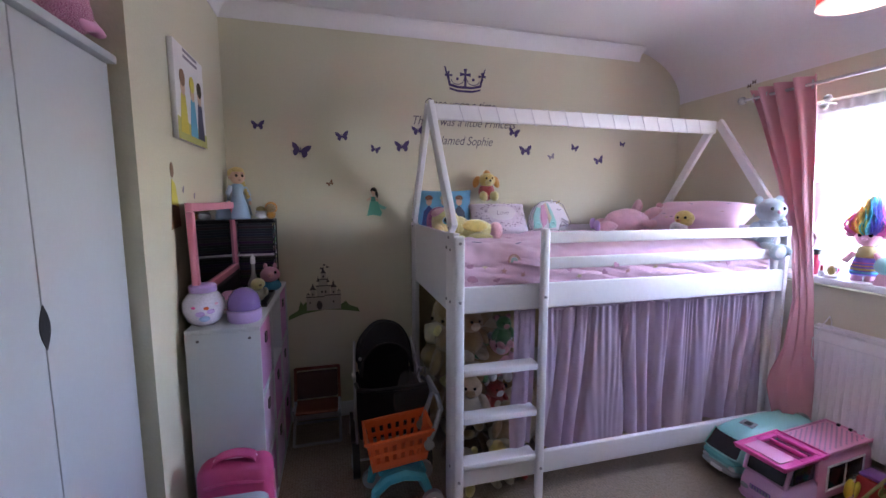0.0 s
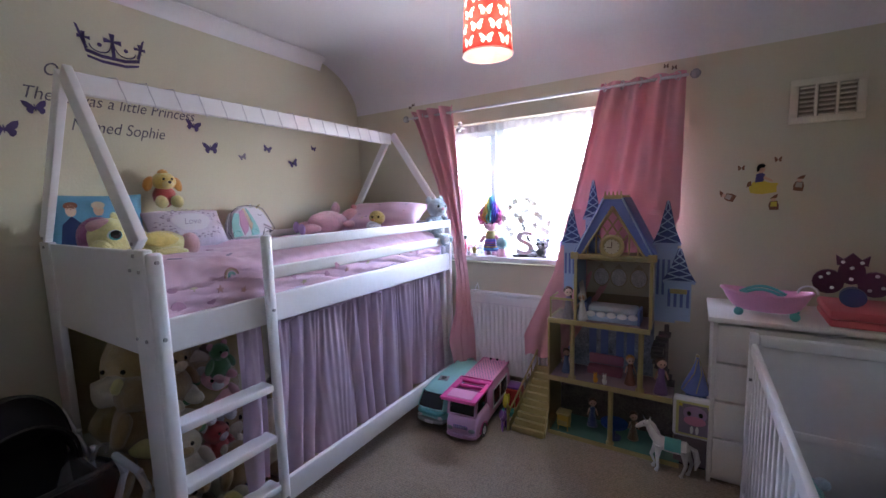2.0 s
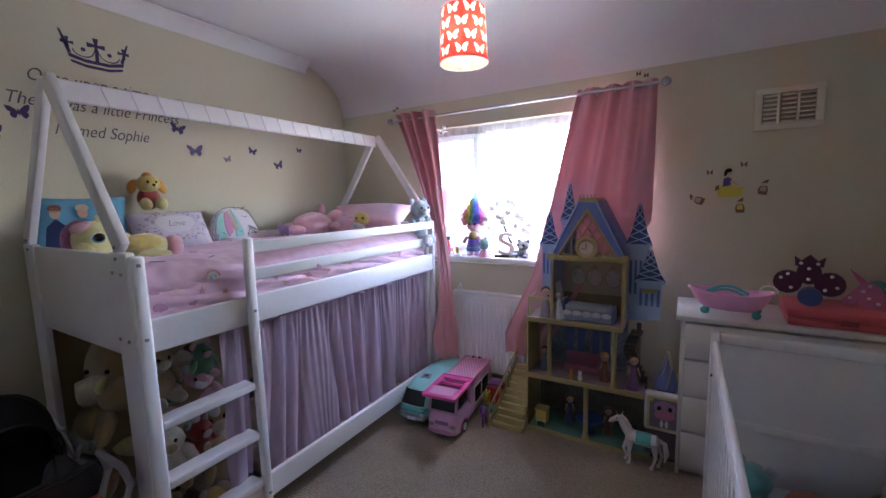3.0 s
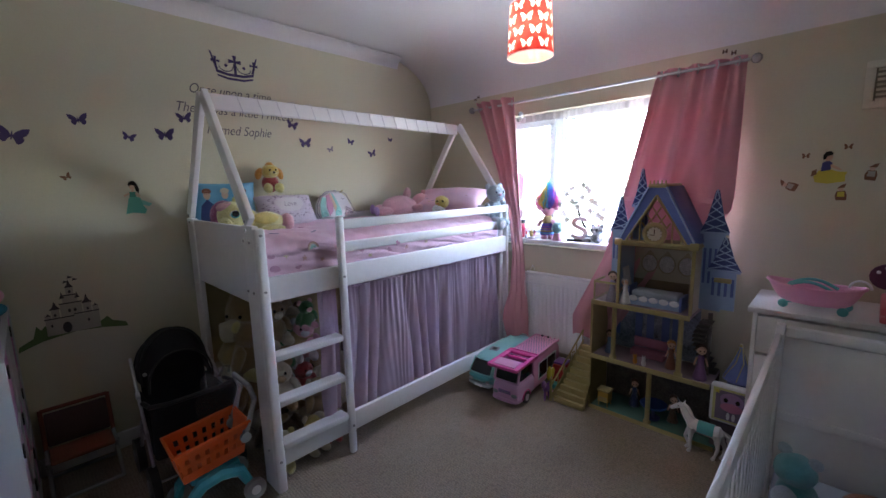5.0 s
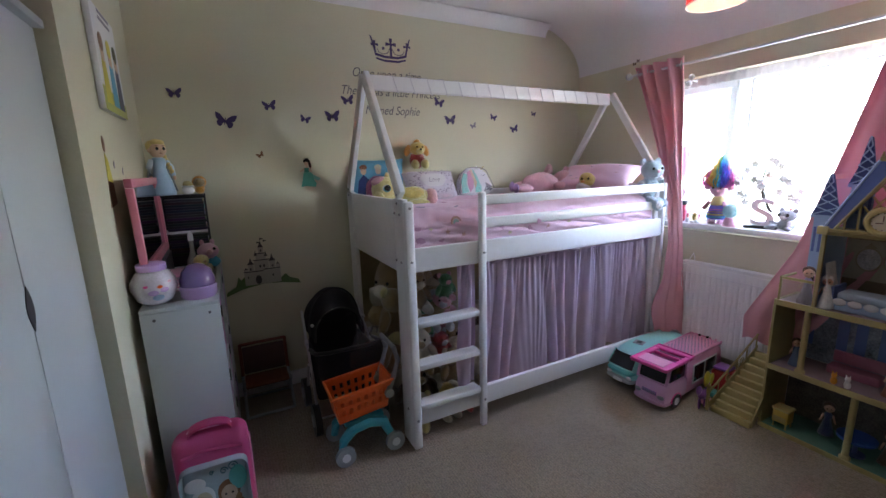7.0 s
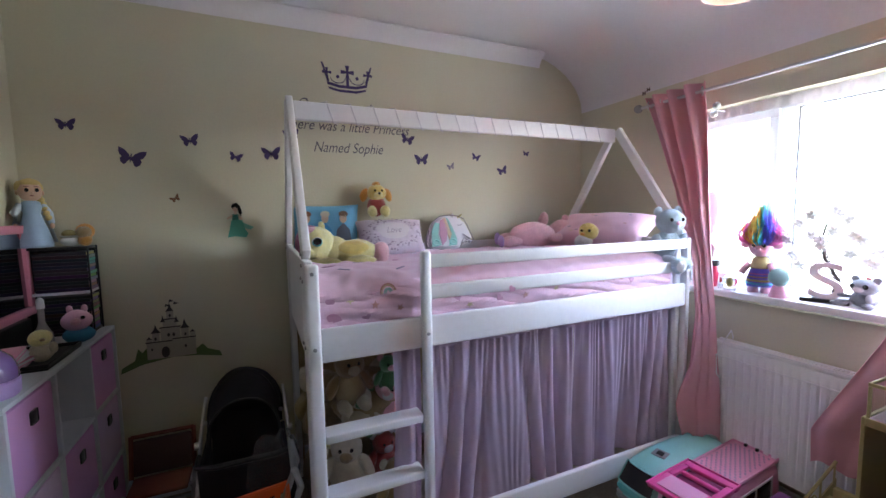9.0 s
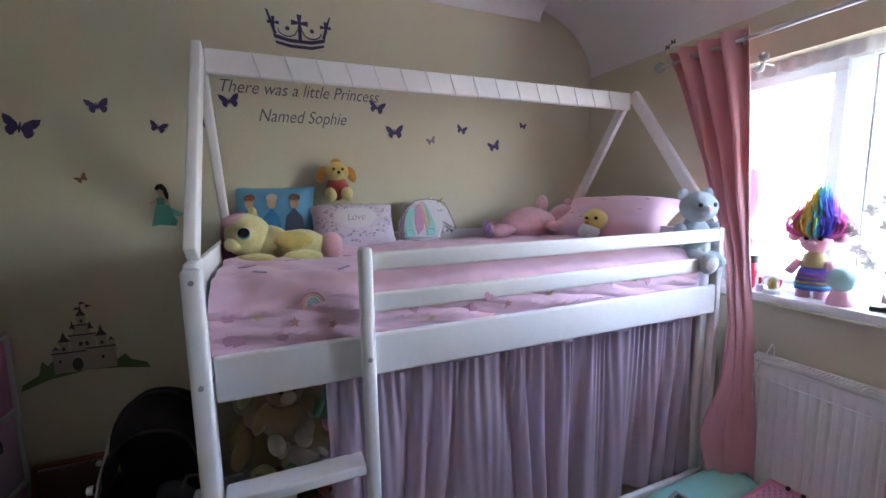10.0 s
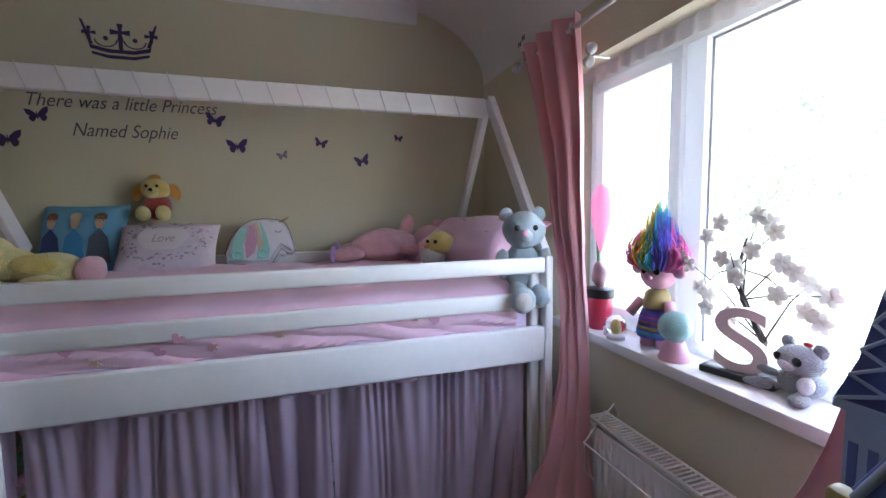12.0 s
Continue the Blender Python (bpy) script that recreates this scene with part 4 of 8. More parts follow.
part("ceiling_rose", lathe([(0.045, 0.046), (0.05, 0.053), (0.05, 0.071)]), WHITE_P, pend)
part("cord", rod((0, 0, 0.048), (0, 0, -0.25), 0.0035), WHITE_P, pend)
part("lamp_holder", lathe([(0.014, -0.30), (0.020, -0.29), (0.020, -0.25), (0.010, -0.235)]), WHITE_P, pend)
part("bulb", ball((0, 0, -0.34), (0.028, 0.028, 0.038)), BULB, pend)
for r, z in ((0.119, -0.205), (0.133, -0.485)):
    part("shade_ring", tube([(r * math.cos(a), r * math.sin(a), z) for a in (math.tau * i / 36 for i in range(37))], 0.003, n=5), WHITE_P, pend)
for k in range(3):
    a = math.tau * k / 3
    part("shade_spoke", rod((0, 0, -0.25), (0.119 * math.cos(a), 0.119 * math.sin(a), -0.207), 0.0015, n=5), WHITE_P, pend)
pend.scale = (0.87, 0.87, 0.87)

# ---- wall vent ----
VENT_P = plain("cream painted plastic", (0.68, 0.63, 0.51), 0.5)
vent = thing("wall_vent", (2.80, -0.005, 1.90), "white plastic louvred wall vent", "vent")
# plate behind the slats, darker brown than the frame
part("backing", box(-0.004, -0.001, -0.12, 0.12, -0.09, 0.09), plain("brown vent core", (0.26, 0.22, 0.17)), vent)
bm = bmesh.new()
for y0, y1, z0, z1 in ((-0.142, 0.142, 0.075, 0.108), (-0.142, 0.142, -0.108, -0.075), (-0.142, -0.108, -0.08, 0.08), (0.108, 0.142, -0.08, 0.08), (-0.046, -0.034, -0.08, 0.08), (0.034, 0.046, -0.08, 0.08)):
    box(-0.022, -0.001, y0, y1, z0, z1, 0.004, 2, bm)
part("frame", bm, VENT_P, vent)
for c in range(3):
    for k in range(7):
        y0 = -0.106 + c * 0.0745
        part("slat", box(-0.016, -0.004, y0, y0 + 0.058, -0.068 + k * 0.0225 - 0.004, -0.068 + k * 0.0225 + 0.004, 0, rot=(0, -28, 0)), VENT_P, vent)

# ---- curtains ----
pole = thing("curtain_pole", (2.70, 1.5, 2.10), "slim steel curtain pole with crystal ends", "curtain pole")
part("pole", rod((0, -0.92, 0), (0, 0.96, 0), 0.009, n=14), CHROME, pole)
CRYST = mat("faceted clear plastic", (0.85, 0.86, 0.9), 0.08, 0.02, trans=0.6)
for y in (-0.95, 0.985):
    part("finial", ball((0, y, 0), 0.026, u=8, v=6), CRYST, pole, smooth=False)
for y in (-0.86, 0.90):
    bm = rod((0, y, -0.012), (0.098, y, -0.012), 0.006)
    rod((0.094, y, -0.012), (0.0995, y, -0.012), 0.022, bm, 16)
    part("bracket", bm, CHROME, pole)


def lerp(k, *pts):
    for (a, p), (b, q) in zip(pts, pts[1:]):
        if k <= b:
            s = (k - a) / (b - a)
            return p + (q - p) * s
    return pts[-1][1]


def swept(u, v):
    """The window curtain beside the bed: hung from eyelets, its foot dragged into the room over the toy van."""
    ya = lerp(v, (0, 1.990), (0.10, 2.000), (0.20, 1.99), (0.34, 2.01), (0.5, 2.075), (0.7, 2.21), (1, 2.43))
    yb = lerp(v, (0, 1.885), (0.15, 1.915), (0.45, 1.985), (1, 2.065))
    xa = lerp(v, (0, 2.505), (0.09, 2.468), (0.13, 2.478), (0.20, 2.535), (0.34, 2.605), (0.5, 2.655), (0.7, 2.69), (1, 2.70))
    xb = lerp(v, (0, 2.655), (0.15, 2.675), (0.45, 2.695), (1, 2.70))
    ph = u * 3.5 * math.tau + 1.6 * noise.noise(Vector((u * 3, 2.0, v * 2.2)))
    w = 0.038 * (0.12 + 0.88 * v ** 1.6) * math.sin(ph) + 0.020 * (1 - 0.6 * v) * noise.noise(Vector((u * 4, v * 7, 2.0)))
    return Vector((xa + u * (xb - xa) + w, ya + u * (yb - ya), 0.275 + v * 1.875 + 0.018 * math.sin(ph * 0.5) * (1 - v) ** 2))


cl = tagged(part("window_curtain", sheet(swept, 120, 70, 0.004), PINK_CURT), "pink eyelet blackout curtain, its hem lying on the toy van", "curtain", "window curtains")
def gathered(u, v):
    """The other window curtain: pushed aside by the dolls' house, its corner hanging over the radiator."""
    ya = lerp(v, (0, 1.475), (0.08, 1.485), (0.32, 1.31), (1, 1.034))
    yb = lerp(v, (0, 1.18), (0.26, 0.86), (0.53, 0.60), (1, 0.595))
    xa = lerp(v, (0, 2.590), (0.12, 2.600), (0.32, 2.665), (0.5, 2.715), (1, 2.722))
    xb = lerp(v, (0, 2.682), (0.45, 2.684), (0.6, 2.722), (1, 2.722))
    ph = u * 4 * math.tau + 1.2 * noise.noise(Vector((u * 4, 7.0, v * 1.5)))
    w = 0.024 * (0.25 + 0.75 * v) * math.sin(ph) + 0.010 * noise.noise(Vector((u * 6, v * 5, 7.0)))
    x = xa + u * (xb - xa) + w
    if v < 0.55:
        x = min(x, 2.688)
    return Vector((x, ya + u * (yb - ya), 0.40 + v * 1.73 + 0.015 * math.sin(ph * 0.5) * (1 - v)))


cr = tagged(part("window_curtain", sheet(gathered, 120, 64, 0.004), PINK_CURT), "pink eyelet blackout curtain swept aside behind the dolls' house", "curtain", "window curtains")
for cur, y0, y1 in ((cl, 2.08, 2.41), (cr, 0.63, 1.01)):
    for k in range(5):
        y = y0 + (y1 - y0) * k / 4
        pts = [(2.70 + 0.022 * math.cos(a), y + 0.012 * math.cos(a), 2.10 + 0.022 * math.sin(a)) for a in (math.tau * i / 18 for i in range(19))]
        part("eyelet", tube(pts, 0.004, n=6), CHROME, cur)
hb = thing("curtain_holdback", (2.80, 2.02, 1.99), "pair of white crystal balls on a wall holdback", "holdback")
part("stem", rod((0, 0, 0), (-0.065, 0, 0), 0.004), CHROME, hb)
for dy, dz in ((-0.004, 0.022), (0.010, -0.016)):
    part("crystal_ball", ball((-0.075, dy, dz), 0.020, u=10, v=8), CRYST, hb)
for y, z in ((0.69, 2.155), (0.65, 2.14), (2.40, 2.19), (2.43, 2.175)):
    t = thing("metal_butterfly", (2.68, y, z), "tiny dark metal butterfly clipped above the curtain", "ornament", group="curtain butterflies")
    for side in (1, -1):
        part("wing", flat(wing_outline(side, 0.03), 0.001, Matrix.Rotation(radians(90), 4, "Y") @ pose(0, 0, 0, 0, 0, 90 + 20 * side)), BRUN, t, smooth=False)
    part("pin", rod((0, 0, 0), (0, 0, -0.03), 0.001), CHROME, t)

# ---- radiator ----
rad = thing("radiator", (2.75, 1.38, 0.17), "white ribbed panel radiator under the window", "radiator")
NR = 34


def ribs(u, v):
    y = -0.58 + u * 1.17
    k = min(1.0, max(0.0, 2.2 * math.cos(u * NR * math.tau) + 1.9))
    d = 0.008 * k if 0.06 < v < 0.94 else 0.008
    return Vector((-0.048 - d, y, 0.012 + v * 0.575))


part("front_panel", sheet(ribs, NR * 8, 18, 0.004), METAL_W, rad)
part("side_cover", box(-0.05, 0.03, -0.585, -0.578, 0.01, 0.60, 0.002), METAL_W, rad)
part("side_cover", box(-0.05, 0.03, 0.592, 0.599, 0.01, 0.60, 0.002), METAL_W, rad)
part("back_panel", box(0.020, 0.030, -0.575, 0.59, 0.01, 0.59, 0.002), METAL_W, rad)
bm = bmesh.new()
for k in range(78):
    y = -0.572 + k * 0.015
    box(-0.042, 0.022, y, y + 0.006, 0.600, 0.605, 0, 1, bm)
box(-0.052, -0.040, -0.585, 0.599, 0.594, 0.606, 0.003, 1, bm)
box(0.018, 0.030, -0.585, 0.599, 0.594, 0.606, 0.003, 1, bm)
part("top_grille", bm, METAL_W, rad)
part("bracket", box(0.03, 0.05, -0.40, -0.36, 0.05, 0.55), METAL_W, rad)
part("bracket", box(0.03, 0.05, 0.38, 0.42, 0.05, 0.55), METAL_W, rad)
bm = rod((-0.0, 0.595, 0.03), (0.0, 0.64, 0.03), 0.010)
rod((0, 0.635, 0.03), (0, 0.635, -0.17), 0.0075, bm)
part("pipe", bm, CHROME, rad)
air = thing("radiator_airer", (2.70, 1.66, 0.775), "white wire clothes airer hooked over the radiator", "airer")
for y in (0.255, -0.275):
    part("hook", tube([(0.075, y, -0.03), (0.078, y, 0.02), (0.060, y, 0.055), (0.01, y, 0.01), (-0.055, y, -0.06), (-0.050, y, -0.16), (-0.012, y, -0.20)], 0.003, n=6), WHITE_P, air)
for x, z in ((-0.055, -0.06), (0.0, 0.002)):
    part("wire", rod((x, -0.28, z), (x, 0.26, z), 0.0028, n=6), WHITE_P, air)

# ---- on the bed ----
picc = cushion((0.845, 2.985, 1.235), 0.37, 0.31, 0.10, plain("ice blue printed cushion cotton", (0.14, 0.38, 0.58), 0.8), "ice blue cushion printed with three gown figures", -14, -14)
W_, H_, D_ = 0.37, 0.31, 0.10
NAVY_C = plain("navy print", (0.03, 0.05, 0.16), 0.8)
for cx, col, hair in ((-0.10, NAVY_C, plain("auburn print", (0.25, 0.09, 0.05))), (0.0, plain("bright blue print", (0.05, 0.26, 0.52), 0.8), plain("pale blond print", (0.6, 0.5, 0.36))), (0.10, plain("slate print", (0.07, 0.09, 0.13)), plain("brown print", (0.18, 0.10, 0.06)))):
    print_on(picc, W_, H_, D_, [(cx - 0.05, 0.04), (cx + 0.05, 0.04), (cx + 0.035, 0.15), (cx, 0.19), (cx - 0.035, 0.15)], col)
    print_on(picc, W_, H_, D_, oval(cx, 0.215, 0.020, 0.028, 12), DEC_SK)
    print_on(picc, W_, H_, D_, oval(cx, 0.240, 0.026, 0.020, 12), hair)

LOVEC = mat("pale mauve toile cotton", (0.66, 0.57, 0.66), 0.85, 0.12, 40, 0.2, 300)
love = cushion((1.205, 2.845, 1.230), 0.40, 0.245, 0.13, LOVEC, "pale mauve toile cushion with a wreath and a word", -32, -2, seed=2.0)
W_, H_, D_ = 0.40, 0.245, 0.13
TOILE = plain("mauve toile print", (0.36, 0.28, 0.36), 0.85)
TOILE_L = plain("light mauve toile print", (0.50, 0.42, 0.50), 0.85)
print_on(love, W_, H_, D_, oval(0.0, 0.135, 0.095, 0.060, 24, 0.10), plain("off-white print", (0.72, 0.66, 0.70), 0.85))
rng = random.Random(11)
for k in range(120):
    a = math.tau * k / 120
    rx, rz = 0.112 + rng.uniform(-0.010, 0.070), 0.072 + rng.uniform(-0.008, 0.042)
    print_on(love, W_, H_, D_, oval(rx * math.cos(a), 0.128 + rz * math.sin(a), rng.uniform(0.003, 0.009), rng.uniform(0.003, 0.007), 6, 0.35), TOILE if k % 3 else TOILE_L, "toile_leaf")
bm = lettering("Love", 0.055, Matrix(((1, 0, 0, 0), (0, 0, -1, 0), (0, 1, 0, 0.118), (0, 0, 0, 1))), 0.085, 0.3, 0.001)
for v in bm.verts:
    v.co.y += bulge(W_, H_, D_, v.co.x, v.co.z) - 0.004
part("word", bm, TOILE, love, "soft grey script word", smooth=False)

uni = thing("unicorn_cushion", (1.575, 2.885, 1.238), "white unicorn head cushion with a pastel mane", "cushion")
uni.matrix_world = pose(1.575, 2.90, 1.238, -22, 0, -4)
UNI_O = [(-0.13, 0.01), (-0.02, 0.0), (0.06, 0.0), (0.085, 0.05), (0.10, 0.075), (0.145, 0.045), (0.165, 0.06), (0.155, 0.10), (0.135, 0.165), (0.12, 0.205), (0.08, 0.225), (0.02, 0.232), (-0.04, 0.225), (-0.09, 0.19), (-0.125, 0.13), (-0.145, 0.06)]
bm = flat(UNI_O, 0.07, Matrix(((1, 0, 0, 0), (0, 0, -1, 0.035), (0, 1, 0, 0), (0, 0, 0, 1))))
bmesh.ops.bevel(bm, geom=[e for e in bm.edges if e.is_boundary or (len(e.link_faces) == 2 and e.calc_face_angle(0) > 0.6)], offset=0.02, segments=3, affect="EDGES")
part("body", bm, plain("white cushion cotton", (0.72, 0.69, 0.74), 0.85), uni)
mu = Matrix(((1, 0, 0, 0), (0, 0, -1, -0.0365), (0, 1, 0, 0), (0, 0, 0, 1)))
for pts, c in (([(-0.12, 0.02), (-0.06, 0.03), (-0.07, 0.10), (-0.05, 0.17), (-0.08, 0.18), (-0.11, 0.12)], TEAL_INK), ([(-0.05, 0.03), (-0.02, 0.06), (0.0, 0.13), (-0.02, 0.20), (-0.045, 0.19), (-0.06, 0.10)], PINK_INK),
               ([(-0.03, 0.20), (-0.01, 0.21), (0.02, 0.10), (0.0, 0.06), (-0.01, 0.12)], GOLD_INK), ([(-0.01, 0.025), (0.045, 0.03), (0.05, 0.07), (0.03, 0.15), (0.01, 0.20), (0.0, 0.21), (0.02, 0.10)], TEAL_INK)):
    part("mane", flat(pts, 0.004, mu), c, uni)
for x, z in ((-0.09, 0.045), (0.02, 0.05)):
    part("curl", tube([mu @ Vector((x + 0.020 * math.cos(a), z + 0.018 * math.sin(a), 0.004)) for a in (math.tau * i / 14 for i in range(13))], 0.005, n=5), MINT, uni)
part("piping", tube([mu @ Vector((x * 0.99, z * 0.98 + 0.002, -0.004)) for x, z in UNI_O + UNI_O[:1]], 0.0022, n=5), DEC_G, uni)
part("horn", rod((0.085, -0.005, 0.215), (0.125, -0.005, 0.245), 0.012, r2=0.002), GOLD, uni)
part("eye", tube([mu @ Vector((0.085 + 0.014 * math.cos(a), 0.165 - 0.008 * math.sin(a), 0.002)) for a in (math.pi * i / 8 for i in range(9))], 0.002, n=5), DEC_G, uni)
part("ear", rod((0.05, -0.01, 0.22), (0.058, -0.01, 0.248), 0.014, r2=0.003), WHITE_PL, uni)

MAG_H = plush_mat("magenta plush hair", (0.42, 0.10, 0.26))
toy("pony_plush", (0.83, 2.62, 1.235), "pale yellow lying pony plush with a pink mane", "soft toy",
    [("body", (0.09, 0.0, 0.062), (0.125, 0.06, 0.058), YEL2), ("head", (-0.075, -0.012, 0.105), (0.082, 0.075, 0.082), YEL2), ("muzzle", (-0.115, -0.055, 0.080), (0.035, 0.032, 0.028), YEL2),
     ("mane", (-0.105, 0.035, 0.10), (0.075, 0.05, 0.095), MAG_H), ("mane", (-0.14, 0.02, 0.04), (0.04, 0.04, 0.06), MAG_H), ("tail", (0.225, 0.0, 0.05), (0.045, 0.05, 0.055), PINK_PL),
     ("front_leg", (-0.045, -0.075, 0.022), (0.075, 0.024, 0.022), YEL2, (0, 0, -12)), ("hind_leg", (0.12, -0.07, 0.024), (0.07, 0.026, 0.024), YEL2), ("wing", (0.09, -0.058, 0.085), (0.07, 0.012, 0.035), YEL, (-18, 0, 0)),
     ("ear", (-0.055, -0.01, 0.185), (0.018, 0.012, 0.026), YEL2), ("eye_white", (-0.078, -0.080, 0.120), (0.026, 0.011, 0.022), WHITE_P), ("iris", (-0.076, -0.086, 0.120), (0.023, 0.009, 0.020), TEAL), ("eye", (-0.077, -0.090, 0.121), (0.020, 0.009, 0.018), EYE_M), ("neck", (0.0, -0.005, 0.08), (0.07, 0.055, 0.058), YEL2), ("mane", (-0.11, -0.03, 0.155), (0.05, 0.03, 0.03), PINK_PL)], -6)

toy("dog_plush", (1.148, 3.0, 1.468), "yellow seated puppy plush with orange ears on the cushion", "soft toy",
    [("body", (0, 0, 0.055), (0.055, 0.045, 0.060), RED_PL), ("head", (0, -0.012, 0.135), (0.058, 0.050, 0.048), YEL), ("muzzle", (0, -0.052, 0.120), (0.030, 0.022, 0.022), YEL2), ("tuft", (0, -0.01, 0.180), (0.026, 0.02, 0.022), ORG_PL),
     ("ear", (-0.072, 0, 0.122), (0.024, 0.016, 0.042), ORG_PL, (0, 20, 0)), ("ear", (0.072, 0, 0.122), (0.024, 0.016, 0.042), ORG_PL, (0, -20, 0)), ("foot", (-0.038, -0.055, 0.025), (0.028, 0.040, 0.034), YEL2), ("foot", (0.038, -0.055, 0.025), (0.028, 0.040, 0.034), YEL2),
     ("eye", (-0.020, -0.056, 0.145), 0.007, EYE_M), ("eye", (0.020, -0.056, 0.145), 0.007, EYE_M), ("nose", (0, -0.074, 0.128), 0.008, EYE_M)], 0, 0.004)

lying = toy("bear_plush_lying", (2.16, 2.84, 1.232), "faded pink bear plush lying on its back", "soft toy",
    [("body", (0, 0, 0.075), (0.135, 0.075, 0.072), PINK_PL), ("head", (0.185, 0.01, 0.085), (0.075, 0.07, 0.072), PINK_PL), ("ear", (0.225, 0.03, 0.155), (0.028, 0.018, 0.030), PINK_PL), ("arm", (0.09, 0.05, 0.15), (0.03, 0.03, 0.055), PINK_PL, (0, 15, 0)),
     ("arm", (0.10, -0.08, 0.06), (0.05, 0.026, 0.026), PINK_PL), ("leg", (-0.135, 0.03, 0.055), (0.06, 0.036, 0.036), PINK_PL), ("leg", (-0.145, -0.05, 0.045), (0.06, 0.034, 0.034), PINK_PL), ("foot_pad", (-0.205, -0.05, 0.048), (0.012, 0.032, 0.034), LILAC), ("foot_pad", (-0.195, 0.03, 0.06), (0.012, 0.032, 0.034), LILAC)], -8)
lying.scale = (1.22, 1.15, 1.18)

toy("chick_plush", (2.335, 2.53, 1.23), "round yellow chick plush with a white bib", "soft toy",
    [("body", (-0.02, 0, 0.055), (0.055, 0.05, 0.045), WHITE_PL), ("head", (0.015, 0, 0.115), (0.060, 0.055, 0.055), YEL), ("beak", (-0.045, -0.035, 0.105), (0.016, 0.014, 0.010), ORG_PL), ("eye", (-0.010, -0.052, 0.125), 0.009, EYE_M), ("eye", (-0.043, -0.022, 0.125), 0.008, EYE_M)], -15)

pil = cushion((2.34, 2.53, 1.215), 0.72, 0.42, 0.19, PINK_BED, "pink printed pillow leaning on the bed end", -58, -70, "pillow", 4.0, "", 0.85, 0.45)
rng = random.Random(2)
for k in range(12):
    print_on(pil, 0.68, 0.42, 0.17, oval(rng.uniform(-0.2, 0.2), rng.uniform(0.07, 0.30), 0.012, 0.006, 8, 0.3), rng.choice((PURP_INK, CORAL_INK, GOLD_INK)), "printed_motif")

toy("bear_plush", (2.535, 2.135, 1.205), "pale blue seated bear plush hanging a foot over the rail", "soft toy",
    [("body", (0.0, 0.0, 0.075), (0.068, 0.055, 0.085), BLUE_PL), ("head", (0, -0.02, 0.205), (0.076, 0.068, 0.066), BLUE_PL), ("muzzle", (-0.012, -0.078, 0.190), (0.030, 0.022, 0.024), BLUE_PL), ("nose", (-0.014, -0.099, 0.197), (0.014, 0.006, 0.011), PINK_SOFT),
     ("ear", (-0.058, 0, 0.262), (0.026, 0.014, 0.026), BLUE_PL), ("ear", (0.058, 0, 0.262), (0.026, 0.014, 0.026), BLUE_PL), ("arm", (0.075, -0.02, 0.10), (0.028, 0.03, 0.058), BLUE_PL), ("arm", (-0.072, -0.01, 0.085), (0.026, 0.03, 0.055), BLUE_PL),
     ("leg", (-0.028, -0.075, -0.012), (0.036, 0.075, 0.036), BLUE_PL, (18, 0, 0)), ("foot", (-0.030, -0.128, -0.022), (0.042, 0.026, 0.044), BLUE_PL), ("foot_pad", (-0.032, -0.150, -0.022), (0.028, 0.008, 0.030), WHITE_PL), ("leg", (0.045, -0.06, -0.02), (0.034, 0.06, 0.036), BLUE_PL),
     ("eye", (-0.038, -0.078, 0.215), (0.010, 0.006, 0.010), EYE_M), ("eye", (0.024, -0.082, 0.215), (0.010, 0.006, 0.010), EYE_M)], -14)

# ---- under the bed: a heap of soft toys ----
def heap_toy(x, y, z, s, m1, m2, rz, label):
    toy("soft_toy", (x, y, z), label, "soft toy",
        [("body", (0, 0, s * 0.55), (s * 0.5, s * 0.42, s * 0.55), m1), ("head", (0, -s * 0.12, s * 1.28), (s * 0.42, s * 0.38, s * 0.38), m1), ("muzzle", (0, -s * 0.46, s * 1.20), (s * 0.18, s * 0.12, s * 0.14), m2),
         ("ear", (-s * 0.34, 0, s * 1.58), (s * 0.15, s * 0.08, s * 0.17), m2), ("ear", (s * 0.34, 0, s * 1.58), (s * 0.15, s * 0.08, s * 0.17), m2), ("arm", (-s * 0.5, -s * 0.12, s * 0.72), (s * 0.16, s * 0.18, s * 0.36), m1, (0, 25, 0)),
         ("arm", (s * 0.5, -s * 0.12, s * 0.72), (s * 0.16, s * 0.18, s * 0.36), m1, (0, -25, 0)), ("leg", (-s * 0.28, -s * 0.42, s * 0.2), (s * 0.18, s * 0.36, s * 0.19), m2), ("leg", (s * 0.28, -s * 0.42, s * 0.2), (s * 0.18, s * 0.36, s * 0.19), m2),
         ("eye", (-s * 0.14, -s * 0.44, s * 1.36), s * 0.055, EYE_M), ("eye", (s * 0.14, -s * 0.44, s * 1.36), s * 0.055, EYE_M)], rz, s * 0.03, "soft toys under the bed")


heap_toy(0.86, 2.80, 0.0, 0.34, TAN_PL, CREAM_PL, 20, "large tan bear plush sitting under the bed")
heap_toy(1.12, 2.62, 0.0, 0.27, TAN_PL, CREAM_PL, 5, "tan bear plush heaped under the bed")
heap_toy(0.80, 2.36, 0.0, 0.20, BROWN_PL, TAN_PL, -10, "brown bear plush heaped under the bed")
heap_toy(0.93, 2.22, 0.0, 0.13, YEL, CREAM_PL, 8, "small yellow plush on the floor under the bed")
heap_toy(1.05, 2.24, 0.0, 0.12, NAVY_PL, RED_PL, -14, "small navy and red plush on the floor under the bed")
heap_toy(0.98, 2.40, 0.25, 0.13, RED_PL, WHITE_PL, 12, "red and white plush on the heap under the bed")
heap_toy(0.90, 2.45, 0.46, 0.13, CREAM_PL, GREEN_PL, -18, "cream plush with a green cap on the heap under the bed")
